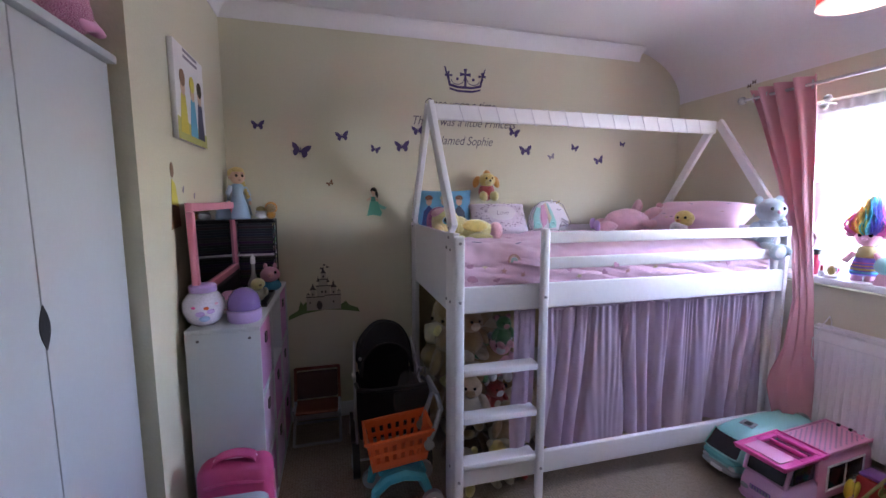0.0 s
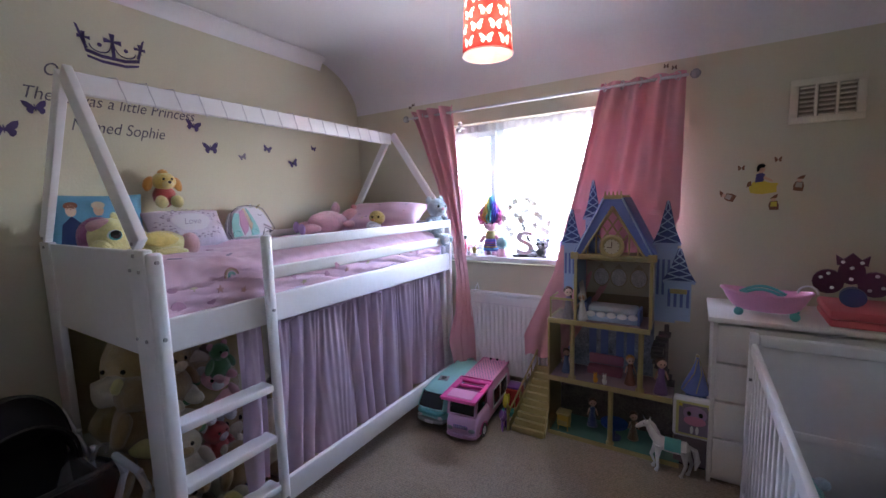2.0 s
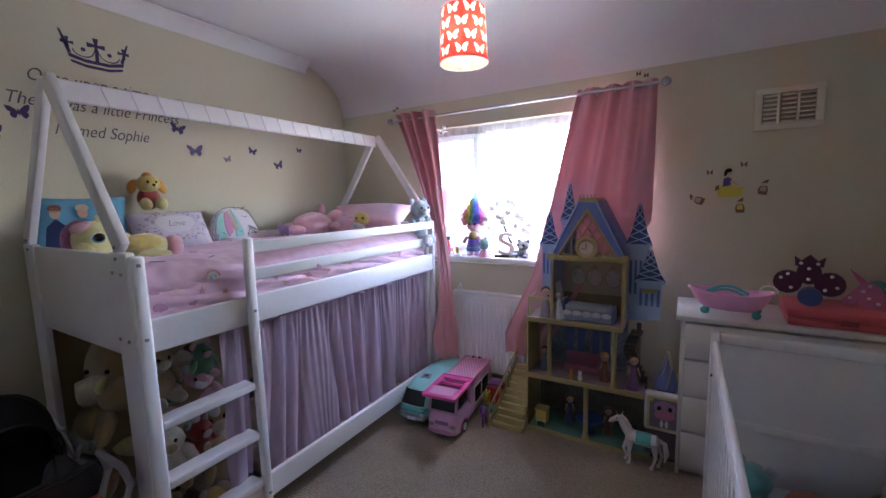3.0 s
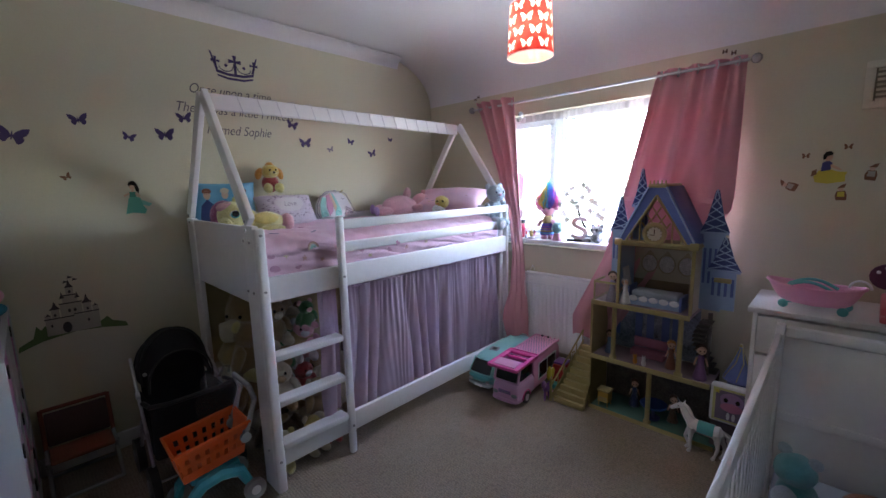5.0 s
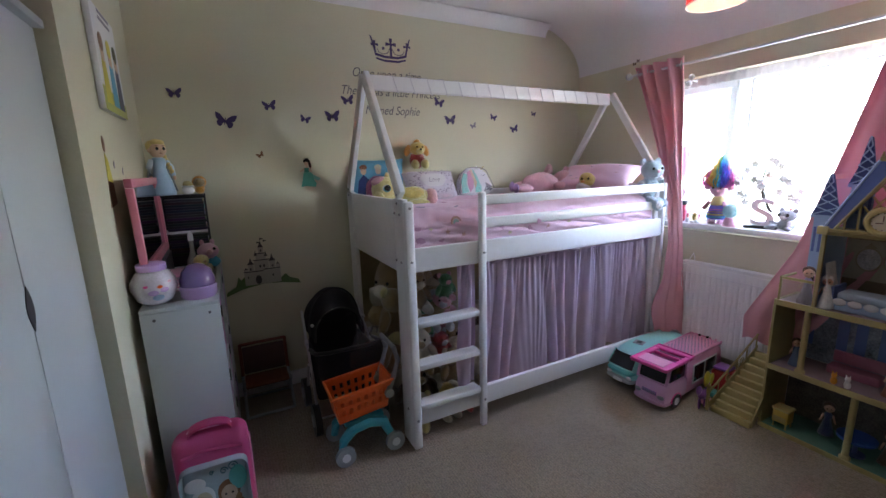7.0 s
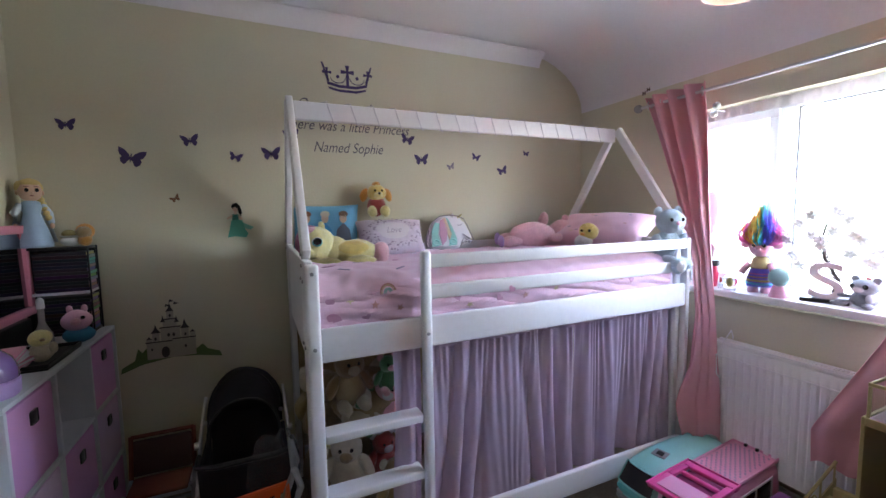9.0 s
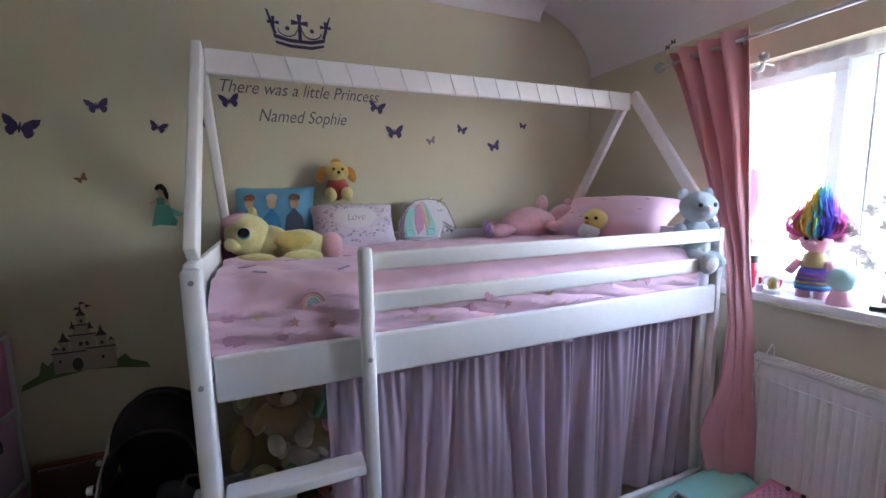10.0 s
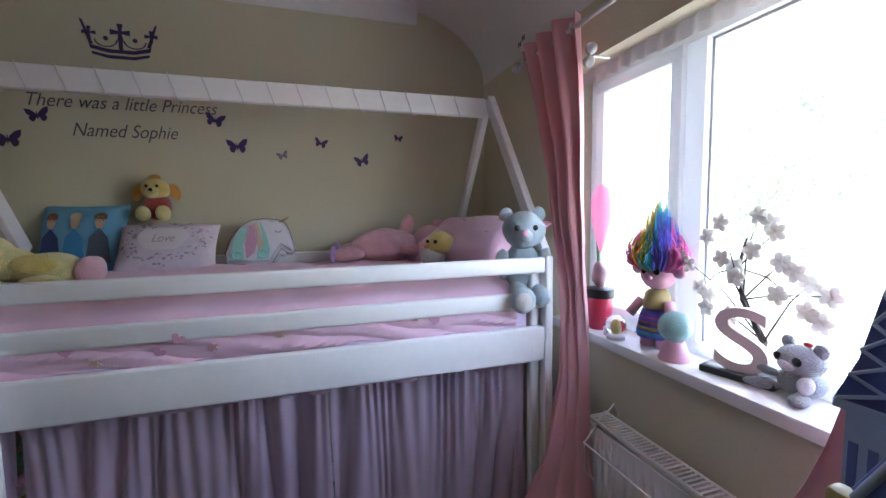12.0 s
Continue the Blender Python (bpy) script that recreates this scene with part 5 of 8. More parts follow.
heap_toy(1.32, 2.50, 0.0, 0.24, CREAM_PL, TAN_PL, 25, "cream plush heaped under the bed")
heap_toy(1.55, 2.70, 0.0, 0.26, BROWN_PL, CREAM_PL, -25, "brown plush heaped at the back under the bed")
heap_toy(1.95, 2.60, 0.0, 0.22, BLUE_PL, WHITE_PL, 0, "blue plush behind the curtain under the bed")
for x, y, z, sz, m1, m2, rz, lab in (
        (0.80, 2.30, 0.29, 0.16, CREAM_PL, TAN_PL, -15, "cream bear plush piled under the bed"), (0.99, 2.27, 0.17, 0.14, TAN_PL, CREAM_PL, 20, "tan plush leaning on the heap under the bed"),
        (0.84, 2.43, 0.60, 0.16, TAN_PL, CREAM_PL, 10, "tan bear plush at the top of the heap"), (1.03, 2.44, 0.46, 0.15, PINK_PL, WHITE_PL, -20, "pink plush piled under the bed"),
        (0.76, 2.62, 0.38, 0.21, TAN_PL, YEL2, 30, "golden plush leaning on the large bear"), (1.02, 2.62, 0.44, 0.19, CREAM_PL, BROWN_PL, -8, "cream plush piled at the back under the bed"),
        (0.75, 2.20, 0.0, 0.13, CREAM_PL, YEL2, -30, "pale plush on the floor behind the ladder"), (1.00, 2.34, 0.68, 0.10, GREEN_PL, PINK_PL, 5, "small green plush at the top of the heap")):
    heap_toy(x, y, z, sz, m1, m2, rz, lab)
toy("giant_plush", (0.90, 2.74, 0.52), "huge golden tan plush squeezed under the bed slats", "soft toy",
    [("head", (0, 0, 0.21), (0.20, 0.19, 0.205), GOLD_PL), ("muzzle", (-0.10, -0.15, 0.15), (0.09, 0.08, 0.07), CREAM_PL), ("body", (0.16, -0.06, 0.06), (0.22, 0.20, 0.15), GOLD_PL), ("ear", (-0.05, 0.05, 0.36), (0.07, 0.04, 0.06), GOLD_PL), ("arm", (-0.12, -0.14, 0.02), (0.07, 0.14, 0.07), GOLD_PL, (20, 0, 0)), ("eye", (-0.15, -0.125, 0.22), (0.009, 0.009, 0.011), EYE_M), ("eye", (-0.05, -0.188, 0.23), (0.010, 0.008, 0.011), EYE_M)], -40, 0.02, "soft toys under the bed")
board = thing("pinboard", (0.95, 3.06, 0.36), "plain tan board leaning on the wall under the bed", "board")
part("panel", box(-0.27, 0.75, -0.008, 0.008, 0, 0.58, 0.003), plain("bare tan hardboard", (0.52, 0.42, 0.23), 0.7), board)
part("edge_strip", box(-0.285, -0.27, -0.012, 0.012, -0.36, 0.58, 0.003), plain("pine strip", (0.34, 0.24, 0.12), 0.7), board)

# ---- wardrobe ----
ward = thing("wardrobe", (-0.525, 1.885, 0), "pale grey-white laminate wardrobe with leaf-shaped grips", "wardrobe")
part("carcass", box(-0.55, -0.022, -0.96, 0, 0.0, 1.885, 0.003), LAMINATE, ward)
part("top_board", box(-0.56, 0.022, -0.975, 0.010, 1.885, 1.910, 0.004), LAMINATE, ward)
GRIP = plain("dark grip hole shade", (0.02, 0.02, 0.025), 0.5)
for y0, y1 in ((-0.406, -0.002), (-0.812, -0.410), (-0.958, -0.816)):
    d = part("door", box(-0.020, 0.0, y0, y1, 0.09, 1.882, 0.003), LAMINATE, ward)
# the grip hole is a flat dark leaf, its shade painted on the doors
lf = [(0.019 * math.sin(math.pi * k / 12), -0.055 + 0.11 * k / 12) for k in range(13)]
for yc in (-0.408,):
    pts = lf + [(-x, z) for x, z in lf[::-1][1:-1]]
    part("grip", flat([(yc + x, 1.17 + z) for x, z in pts], 0.0015, Matrix(((0, 0, 1, 0.0005), (1, 0, 0, 0), (0, 1, 0, 0), (0, 0, 0, 1)))), GRIP, ward, "flat dark leaf painted as the grip hole's shade")
part("plinth", box(-0.045, -0.025, -0.955, -0.003, 0.0, 0.085), LAMINATE, ward)
bag2 = toy("soft_bag", (-0.60, 1.74, 1.91), "bundled pink fabric bag on top of the wardrobe", "bag", [("body", (0, 0, 0.09), (0.10, 0.15, 0.095), plush_mat("pink fleece", (0.60, 0.20, 0.34))), ("fold", (0.03, -0.08, 0.13), (0.07, 0.08, 0.06), plush_mat("rose fleece", (0.62, 0.26, 0.38))), ("strap", (0.06, 0.06, 0.05), (0.04, 0.09, 0.02), PINK_LT)], 0, 0.02)
toy("soft_bag", (-0.59, 1.47, 1.91), "bundled teal fabric bag on top of the wardrobe", "bag", [("body", (0, 0, 0.07), (0.10, 0.12, 0.075), plush_mat("teal fleece", (0.06, 0.34, 0.34))), ("fold", (0.03, 0.04, 0.11), (0.06, 0.07, 0.04), plush_mat("green fleece", (0.10, 0.40, 0.32)))], 0, 0.02)

# ---- cube storage and what stands on it ----
CX0, CX1, CY0, CY1, CH = -0.446, -0.172, 2.10, 3.07, 0.955
cube = thing("cube_storage", (CX0, CY0, 0), "white cube storage unit with pink fabric drawers", "storage unit")
CW, CL = CX1 - CX0, CY1 - CY0


def cb(name, x0, x1, y0, y1, z0, z1, m=LAMINATE, par=None, bev=0.002):
    return part(name, box(x0, x1, y0, y1, z0, z1, bev), m, par or cube)


cb("side_panel", 0, CW, 0, 0.016, 0, CH - 0.017)
cb("side_panel", 0, CW, CL - 0.016, CL, 0, CH - 0.017)
cb("top_panel", 0, CW, 0, CL, CH - 0.016, CH)
cb("back_panel", 0.001, 0.006, 0.017, CL - 0.017, 0.02, CH - 0.018)
step_y, step_z = (CL - 0.016) / 3, (CH - 0.02) / 3
for k in (1, 2):
    cb("divider", 0.007, CW, k * step_y, k * step_y + 0.014, 0.02, CH - 0.018)
for k in (0, 1, 2):
    for c in range(3):
        cb("shelf", 0.007, CW - 0.001, c * step_y + 0.017, (c + 1) * step_y - 0.002, 0.005 + k * step_z, 0.019 + k * step_z)
FAB = mat("pink drawer fabric", (0.60, 0.30, 0.55), 0.9, 0.06, 10, 0.3, 500)
FAB_L = mat("pale lilac drawer fabric", (0.64, 0.48, 0.66), 0.9, 0.06, 10, 0.3, 500)
for r in range(3):
    for c in range(3):
        if (r, c) == (2, 1):
            continue
        z0, y0 = 0.022 + r * step_z, c * step_y + 0.022
        d = cb("drawer", 0.02, CW - 0.006, y0, y0 + step_y - 0.030, z0, z0 + step_z - 0.030, FAB if (r + c) % 2 == 0 else FAB_L, None, 0.010)
        part("grip", box(CW - 0.007, CW - 0.002, y0 + step_y / 2 - 0.038, y0 + step_y / 2 + 0.008, z0 + 0.19, z0 + 0.235, 0.006), BLACK_P, d, "dark punched grip")
for x in (0.045, 0.235):
    part("screw_cap", rod((x, -0.002, CH - 0.045), (x, 0.001, CH - 0.045), 0.006, n=10), STEEL_D, cube)

GLB = mat("pale lilac pearl plastic", (0.66, 0.60, 0.72), 0.15, 0.16, 10, coat=0.6)
jar = thing("globe_jar", (-0.397, 2.20, CH), "round pale lilac jar with a white ribbed lid", "jar")
part("body", lathe([(0.045, 0), (0.072, 0.02), (0.090, 0.07), (0.086, 0.105), (0.066, 0.135), (0.052, 0.145)]), GLB, jar)
part("lid", lathe([(0.056, 0.145), (0.058, 0.150), (0.058, 0.170), (0.050, 0.176)]), LILAC, jar)
for a, z, r, c in ((-1.2, 0.085, 0.012, ORANGE), (-1.0, 0.070, 0.018, LILAC), (-1.5, 0.062, 0.020, LILAC), (-0.7, 0.100, 0.010, PINK_SOFT), (-1.8, 0.090, 0.010, PINK_HOT), (-1.3, 0.040, 0.022, BLUE_L)):
    rr = 0.0865 if z > 0.05 else 0.080
    part("painted_motif", ball((rr * math.cos(a), rr * math.sin(a), z), (r, r * 0.35, r * 0.6), None, 12, 7, (0, 0, math.degrees(a) + 90)), c, jar)
jar.scale = (0.9, 0.9, 0.95)
dome = thing("dome_box", (-0.246, 2.21, CH), "purple translucent dome box", "box")
part("base", lathe([(0.066, 0), (0.074, 0.01), (0.076, 0.05), (0.072, 0.055)]), LILAC, dome)
part("dome", lathe([(0.072, 0.056), (0.072, 0.085), (0.060, 0.120), (0.035, 0.145), (0.010, 0.152)]), plain("violet translucent plastic", (0.30, 0.18, 0.52), 0.10, trans=0.35, coat=0.6), dome)
dome.scale = (0.92, 0.92, 0.95)
tray = thing("tray", (-0.26, 2.56, CH), "flat black tray on the storage unit", "tray")
part("plate", box(-0.12, 0.07, -0.14, 0.16, 0, 0.008, 0.003), BLACK_P, tray)
bm = bmesh.new()
for x0, x1, y0, y1 in ((-0.12, 0.07, -0.14, -0.134), (-0.12, 0.07, 0.154, 0.16), (-0.12, -0.114, -0.133, 0.153), (0.064, 0.07, -0.133, 0.153)):
    box(x0, x1, y0, y1, 0.008, 0.022, 0.002, 1, bm)
part("rim", bm, BLACK_P, tray)
mir = thing("table_mirror", (-0.405, 2.17, 1.075), "pink framed dark mirror standing against the wall", "mirror")
mir.matrix_world = pose(-0.405, 2.17, 1.065, 0, -1, 1.0)
FR = plain("pink painted frame", (0.66, 0.22, 0.30), 0.4)
for y0, y1, z0, z1 in ((0, 0.80, 0.355, 0.39), (0, 0.80, 0, 0.035), (0, 0.035, 0.036, 0.354), (0.765, 0.80, 0.036, 0.354)):
    part("frame_bar", box(-0.022, 0.004, y0, y1, z0, z1, 0.004), FR, mir)
part("mirror_glass", box(-0.015, -0.010, 0.036, 0.764, 0.036, 0.354), mat("dark silvered glass", (0.30, 0.30, 0.32), 0.05, 0.02, metal=1.0, bump=0), mir)
part("stand", box(-0.05, 0.02, 0.10, 0.70, -0.108, -0.001, 0.004), BLACK_P, mir)
rack = thing("disc_rack", (-0.44, 2.94, CH), "black two-tier disc rack full of cases", "rack")
part("side", box(0, 0.012, 0, 0.12, 0, 0.40, 0.002), BLACK_P, rack)
for y0 in (0.0, 0.112):
    part("end_post", box(0.225, 0.231, y0, y0 + 0.008, 0, 0.40, 0.001), BLACK_P, rack)
for z in (0.0, 0.185, 0.388):
    part("shelf", box(0.013, 0.224, 0.0, 0.12, z, z + 0.012, 0.002), WHITE_P if z == 0.185 else BLACK_P, rack)
part("back", box(0.013, 0.224, 0.112, 0.118, 0.013, 0.387), BLACK_P, rack)
rng = random.Random(8)
for z0, n_ in ((0.0125, 11), (0.1975, 12)):
    for k in range(n_):
        c = thing("disc_case", (-0.411 + rng.uniform(0, 0.006), 2.9485, CH + z0 + k * 0.0148), "dark plastic disc case stacked in the rack", "disc case", group="disc cases")
        part("case", box(0, 0.19, 0, 0.10, 0, 0.0142, 0.001), plain("case plastic", (rng.uniform(0.01, 0.05), rng.uniform(0.01, 0.04), rng.uniform(0.01, 0.06)), 0.35), c)
        part("spine", box(0.1902, 0.1910, 0.003, 0.097, 0.001, 0.013), plain("spine paper", (rng.uniform(0.08, 0.6), rng.uniform(0.08, 0.5), rng.uniform(0.08, 0.5)), 0.5), c)
gown_ = lathe([(0.062, 0), (0.064, 0.012), (0.052, 0.07), (0.036, 0.120), (0.028, 0.150), (0.036, 0.180), (0.030, 0.200), (0.012, 0.208)], n=20)
sleeves = bmesh.new()
vinyl = ball((0, -0.004, 0.245), (0.040, 0.041, 0.044))
rod((0, 0, 0.200), (0, 0, 0.215), 0.013, vinyl)
ball((0, -0.045, 0.240), (0.005, 0.005, 0.004), vinyl, 8, 6)
for sd in (-1, 1):
    tube([(sd * 0.034, 0, 0.188), (sd * 0.056, -0.006, 0.150), (sd * 0.058, -0.020, 0.105)], [0.015, 0.014, 0.011], sleeves, 8)
    ball((sd * 0.058, -0.024, 0.094), (0.009, 0.009, 0.013), vinyl, 8, 6)
    ball((sd * 0.041, 0.0, 0.240), (0.006, 0.009, 0.011), vinyl, 8, 6)
locks = fuzz(ball((0, 0.014, 0.262), (0.047, 0.042, 0.042)), 0.004, 40)
fuzz(ball((0, -0.018, 0.284), (0.034, 0.022, 0.016), locks), 0.001, 40)
for k in range(6):
    ball((0.030 + 0.004 * k, 0.012 - 0.006 * k, 0.230 - 0.020 * k), (0.013, 0.013, 0.014), locks, 10, 7)
cape = sheet(lambda u, v: Vector(((0.040 + 0.040 * (1 - v)) * math.cos(math.pi * (u * 1.3 - 0.15)), 0.012 + (0.034 + 0.030 * (1 - v)) * math.sin(math.pi * (u * 1.3 - 0.15)), 0.020 + 0.175 * v)), 16, 6, 0.002)
gaze = bmesh.new()
brows = bmesh.new()
for sd in (-1, 1):
    ball((sd * 0.016, -0.041, 0.250), (0.0075, 0.004, 0.0085), gaze, 10, 7)
    ball((sd * 0.016, -0.041, 0.265), (0.009, 0.003, 0.002), brows, 8, 5)
ball((0, -0.042, 0.226), (0.008, 0.003, 0.003), brows, 8, 5)
joined("doll", [(gown_, GOWN), (sleeves, plain("pale ice sleeve cloth", (0.46, 0.56, 0.68), 0.5)), (vinyl, SKIN), (locks, BLONDE), (cape, sheer_material("pale gauze cape", (0.62, 0.68, 0.74), 0.6)), (gaze, EYE_M), (brows, plain("rose brown paint", (0.30, 0.12, 0.10)))],
       (-0.405, 2.985, CH + 0.401), "blond doll in an ice blue gown on the rack", "doll", 30)
toy("gold_ornament", (-0.285, 2.985, CH + 0.401), "small gold and white ornament on the rack", "ornament", [("base", (0, 0, 0.022), (0.032, 0.032, 0.022), WHITE_P), ("top", (0, 0, 0.055), (0.026, 0.026, 0.020), GOLD), ("rim", (0, 0, 0.044), (0.033, 0.033, 0.006), CHROME)], 0, 0.0)
toy("orange_figure", (-0.228, 2.98, CH + 0.401), "small orange plush figure on the rack", "soft toy", [("body", (0, 0, 0.025), (0.026, 0.024, 0.026), ORG_PL), ("head", (0, -0.004, 0.062), (0.030, 0.028, 0.026), TAN_PL), ("mane", (0, 0.010, 0.066), (0.036, 0.02, 0.034), ORG_PL)], 0, 0.003)
toy("pig_toy", (-0.222, 2.80, CH), "pink pig plush in a blue skirt", "soft toy", [("skirt", (0, 0, 0.032), (0.055, 0.045, 0.034), plain("bright blue felt", (0.05, 0.28, 0.46), 0.8)), ("head", (0, -0.01, 0.095), (0.052, 0.046, 0.044), PINK_SOFT), ("snout", (0.01, -0.055, 0.098), (0.018, 0.02, 0.016), PINK_PL), ("ear", (-0.025, 0, 0.142), (0.012, 0.008, 0.018), PINK_SOFT), ("ear", (0.025, 0, 0.142), (0.012, 0.008, 0.018), PINK_SOFT), ("eye", (0.032, -0.046, 0.112), 0.008, EYE_M)], 0, 0.003)
bot = thing("perfume_bottle", (-0.285, 2.66, CH + 0.008), "tall clear bottle with a gold figure cap", "bottle")
part("body", lathe([(0.026, 0), (0.032, 0.01), (0.030, 0.07), (0.016, 0.10), (0.010, 0.12), (0.010, 0.17)]), mat("frosted glass", (0.72, 0.70, 0.66), 0.15, 0.03, trans=0.5), bot)
part("cap", lathe([(0.012, 0.171), (0.013, 0.175), (0.012, 0.205), (0.004, 0.215)]), WHITE_P, bot)
toy("cream_figure", (-0.245, 2.53, CH + 0.008), "small cream and yellow plush figure", "soft toy", [("body", (0, 0, 0.035), (0.036, 0.032, 0.036), CREAM_PL), ("head", (0, -0.004, 0.085), (0.034, 0.032, 0.030), YEL2), ("nose", (0, -0.036, 0.085), (0.008, 0.008, 0.006), TAN_PL), ("arm", (0.03, -0.02, 0.045), (0.012, 0.02, 0.022), CREAM_PL)], 30, 0.003)
for k, (c, rz) in enumerate(((PINK_SOFT, 8), (FR, -6), (WHITE_P, 4), (PINK_LT, 12))):
    b = thing("book", (-0.33, 2.42, CH + 0.008 + k * 0.016), "thin pink picture book lying in a pile", "book", rz, "pile of books")
    part("cover", box(-0.06, 0.07, -0.10, 0.10, 0, 0.0025, 0.0005), c, b)
    part("pages", box(-0.057, 0.067, -0.097, 0.097, 0.0027, 0.0125), PAPER, b)
    part("cover", box(-0.06, 0.07, -0.10, 0.10, 0.0127, 0.0155, 0.0005), c, b)

# ---- school bag ----
ruck = thing("backpack", (-0.262, 1.985, 0), "bright pink padded backpack with a printed front", "backpack")
bag_m = mat("pink nylon", (0.56, 0.06, 0.20), 0.55, 0.08, 10, 0.25, 300)
bm = box(-0.145, 0.145, -0.06, 0.07, 0.0, 0.47, 0.055, 5)
part("body", fuzz(bm, 0.006, 9), bag_m, ruck)
part("front_panel", box(-0.130, 0.130, -0.078, -0.050, 0.03, 0.36, 0.045, 4), plain("silver blue printed vinyl", (0.42, 0.52, 0.58), 0.25), ruck)
for x, c1, c2 in ((-0.05, plain("pale print", (0.66, 0.58, 0.44)), WHITE_P), (0.045, DEC_SK, plain("auburn hair print", (0.28, 0.12, 0.05)))):
    part("printed_shape", ball((x, -0.0765, 0.22), (0.046, 0.005, 0.055)), c2, ruck)
    part("printed_shape", ball((x, -0.0800, 0.21), (0.032, 0.005, 0.040)), c1, ruck)
    part("printed_shape", ball((x, -0.0765, 0.115), (0.052, 0.005, 0.060)), TEAL if x < 0 else plain("wine print", (0.22, 0.03, 0.07)), ruck)
part("flower", ball((0.085, -0.0785, 0.27), (0.035, 0.004, 0.055)), TEAL, ruck)
for cx, cz, r in ((0.035, 0.315, 0.016), (0.070, 0.325, 0.020), (-0.01, 0.32, 0.010)):
    part("printed_swirl", tube([(cx + r * (1 - a / 11) * math.cos(a), -0.0790, cz + r * (1 - a / 11) * math.sin(a)) for a in (0.5 * i for i in range(18))], 0.002, n=4), plain("dark teal print", (0.03, 0.16, 0.22), 0.3), ruck)
for k in range(5):
    part("printed_braid", ball((0.078 + 0.006 * k, -0.080, 0.185 - 0.024 * k), (0.014, 0.004, 0.015)), plain("auburn braid print", (0.30, 0.15, 0.06), 0.3), ruck)
# white oval: a highlight on the vinyl, put in as colour
part("painted_highlight", ball((-0.075, -0.0785, 0.285), (0.040, 0.003, 0.030)), WHITE_P, ruck)
for x, c in ((-0.05, 0.21), (0.045, 0.21)):
    for dx in (-0.013, 0.013):
        part("printed_eye", ball((x + dx, -0.0845, c + 0.004), (0.005, 0.002, 0.004)), EYE_M, ruck)
part("grab_handle", sheet(lambda a, b: Vector((-0.085 + 0.17 * a, -0.035 + 0.05 * b, 0.462 + 0.040 * math.sin(math.pi * a) ** 0.4)), 20, 3, 0.008), bag_m, ruck)
part("top_pleat", tube([(-0.11, -0.058, 0.395), (-0.04, -0.064, 0.41), (0.05, -0.064, 0.405), (0.115, -0.058, 0.39)], 0.008, n=8), bag_m, ruck)
part("zip", tube([(-0.147, 0.0, 0.08), (-0.148, 0.0, 0.40), (-0.08, 0.0, 0.472), (0.08, 0.0, 0.472), (0.148, 0.0, 0.40), (0.147, 0.0, 0.08)], 0.004, n=6), PINK_LT, ruck)
ruck.scale = (0.92, 1.0, 1.0)

# ---- in the corner by the bed ----
ch = thing("toddler_chair", (0.0, 2.93, 0), "small dark orange folding toddler chair", "chair")
OR_D = plain("rust orange fabric", (0.22, 0.06, 0.03), 0.8)
for x in (-0.135, 0.135):
    part("back_upright", rod((x, 0.04, 0.17), (x, 0.09, 0.39), 0.010), OR_D, ch)
    part("leg", rod((x, -0.16, 0.008), (x, 0.04, 0.19), 0.009), GREY_P, ch)
    part("leg", rod((x, 0.10, 0.008), (x, -0.10, 0.19), 0.009), GREY_P, ch)
part("top_bar", rod((-0.135, 0.09, 0.385), (0.135, 0.09, 0.385), 0.010), OR_D, ch)
part("backrest", box(-0.125, 0.125, 0.055, 0.075, 0.20, 0.37, 0.008, rot=(-12, 0, 0)), plain("dark brown printed fabric", (0.10, 0.05, 0.05), 0.9), ch)
part("seat", box(-0.125, 0.125, -0.12, 0.05, 0.175, 0.195, 0.008), OR_D, ch)
part("foot_bar", rod((-0.135, -0.16, 0.01), (0.135, -0.16, 0.01), 0.009), GREY_P, ch)
part("foot_bar", rod((-0.135, 0.10, 0.01), (0.135, 0.10, 0.01), 0.009), GREY_P, ch)

pram = thing("toy_pram", (0.40, 2.62, 0), "black doll's pushchair with a raised fabric hood", "pushchair")
part("hood", fuzz(sheet(lambda u, v: Vector((0.160 * math.cos(math.pi * u) * (1 - 0.12 * v), 0.15 - 0.24 * v + 0.02 * math.sin(math.pi * u), 0.50 + (0.10 + 0.17 * math.sin(math.pi * (0.25 + 0.6 * v))) * math.sin(math.pi * u) ** 0.75)), 28, 14, 0.008), 0.007, 9), BLACK_F, pram)
part("hood_back", fuzz(ball((0.0, 0.13, 0.58), (0.150, 0.05, 0.150), u=24, v=14), 0.006, 8), BLACK_F, pram)
for v in (0.0, 0.5, 1.0):
    part("hood_rib", tube([(0.163 * math.cos(math.pi * u) * (1 - 0.12 * v), 0.15 - 0.24 * v, 0.50 + (0.105 + 0.172 * math.sin(math.pi * (0.25 + 0.6 * v))) * math.sin(math.pi * u) ** 0.75) for u in (i / 16 for i in range(17))], 0.006, n=6), BLACK_P, pram)
part("seat_back", fuzz(box(-0.150, 0.150, 0.06, 0.12, 0.22, 0.58, 0.025, 4, rot=(-8, 0, 0)), 0.008, 7), BLACK_F, pram)
part("seat", fuzz(box(-0.150, 0.150, -0.17, 0.09, 0.20, 0.27, 0.03, 4), 0.006, 7), BLACK_F, pram)
part("apron", fuzz(box(-0.165, 0.215, -0.215, -0.175, 0.19, 0.485, 0.018, 3, rot=(10, 0, 0)), 0.010, 8), BLACK_F, pram)
part("side_cloth", fuzz(box(-0.170, -0.150, -0.17, 0.10, 0.22, 0.46, 0.008, 2), 0.004, 8), BLACK_F, pram)
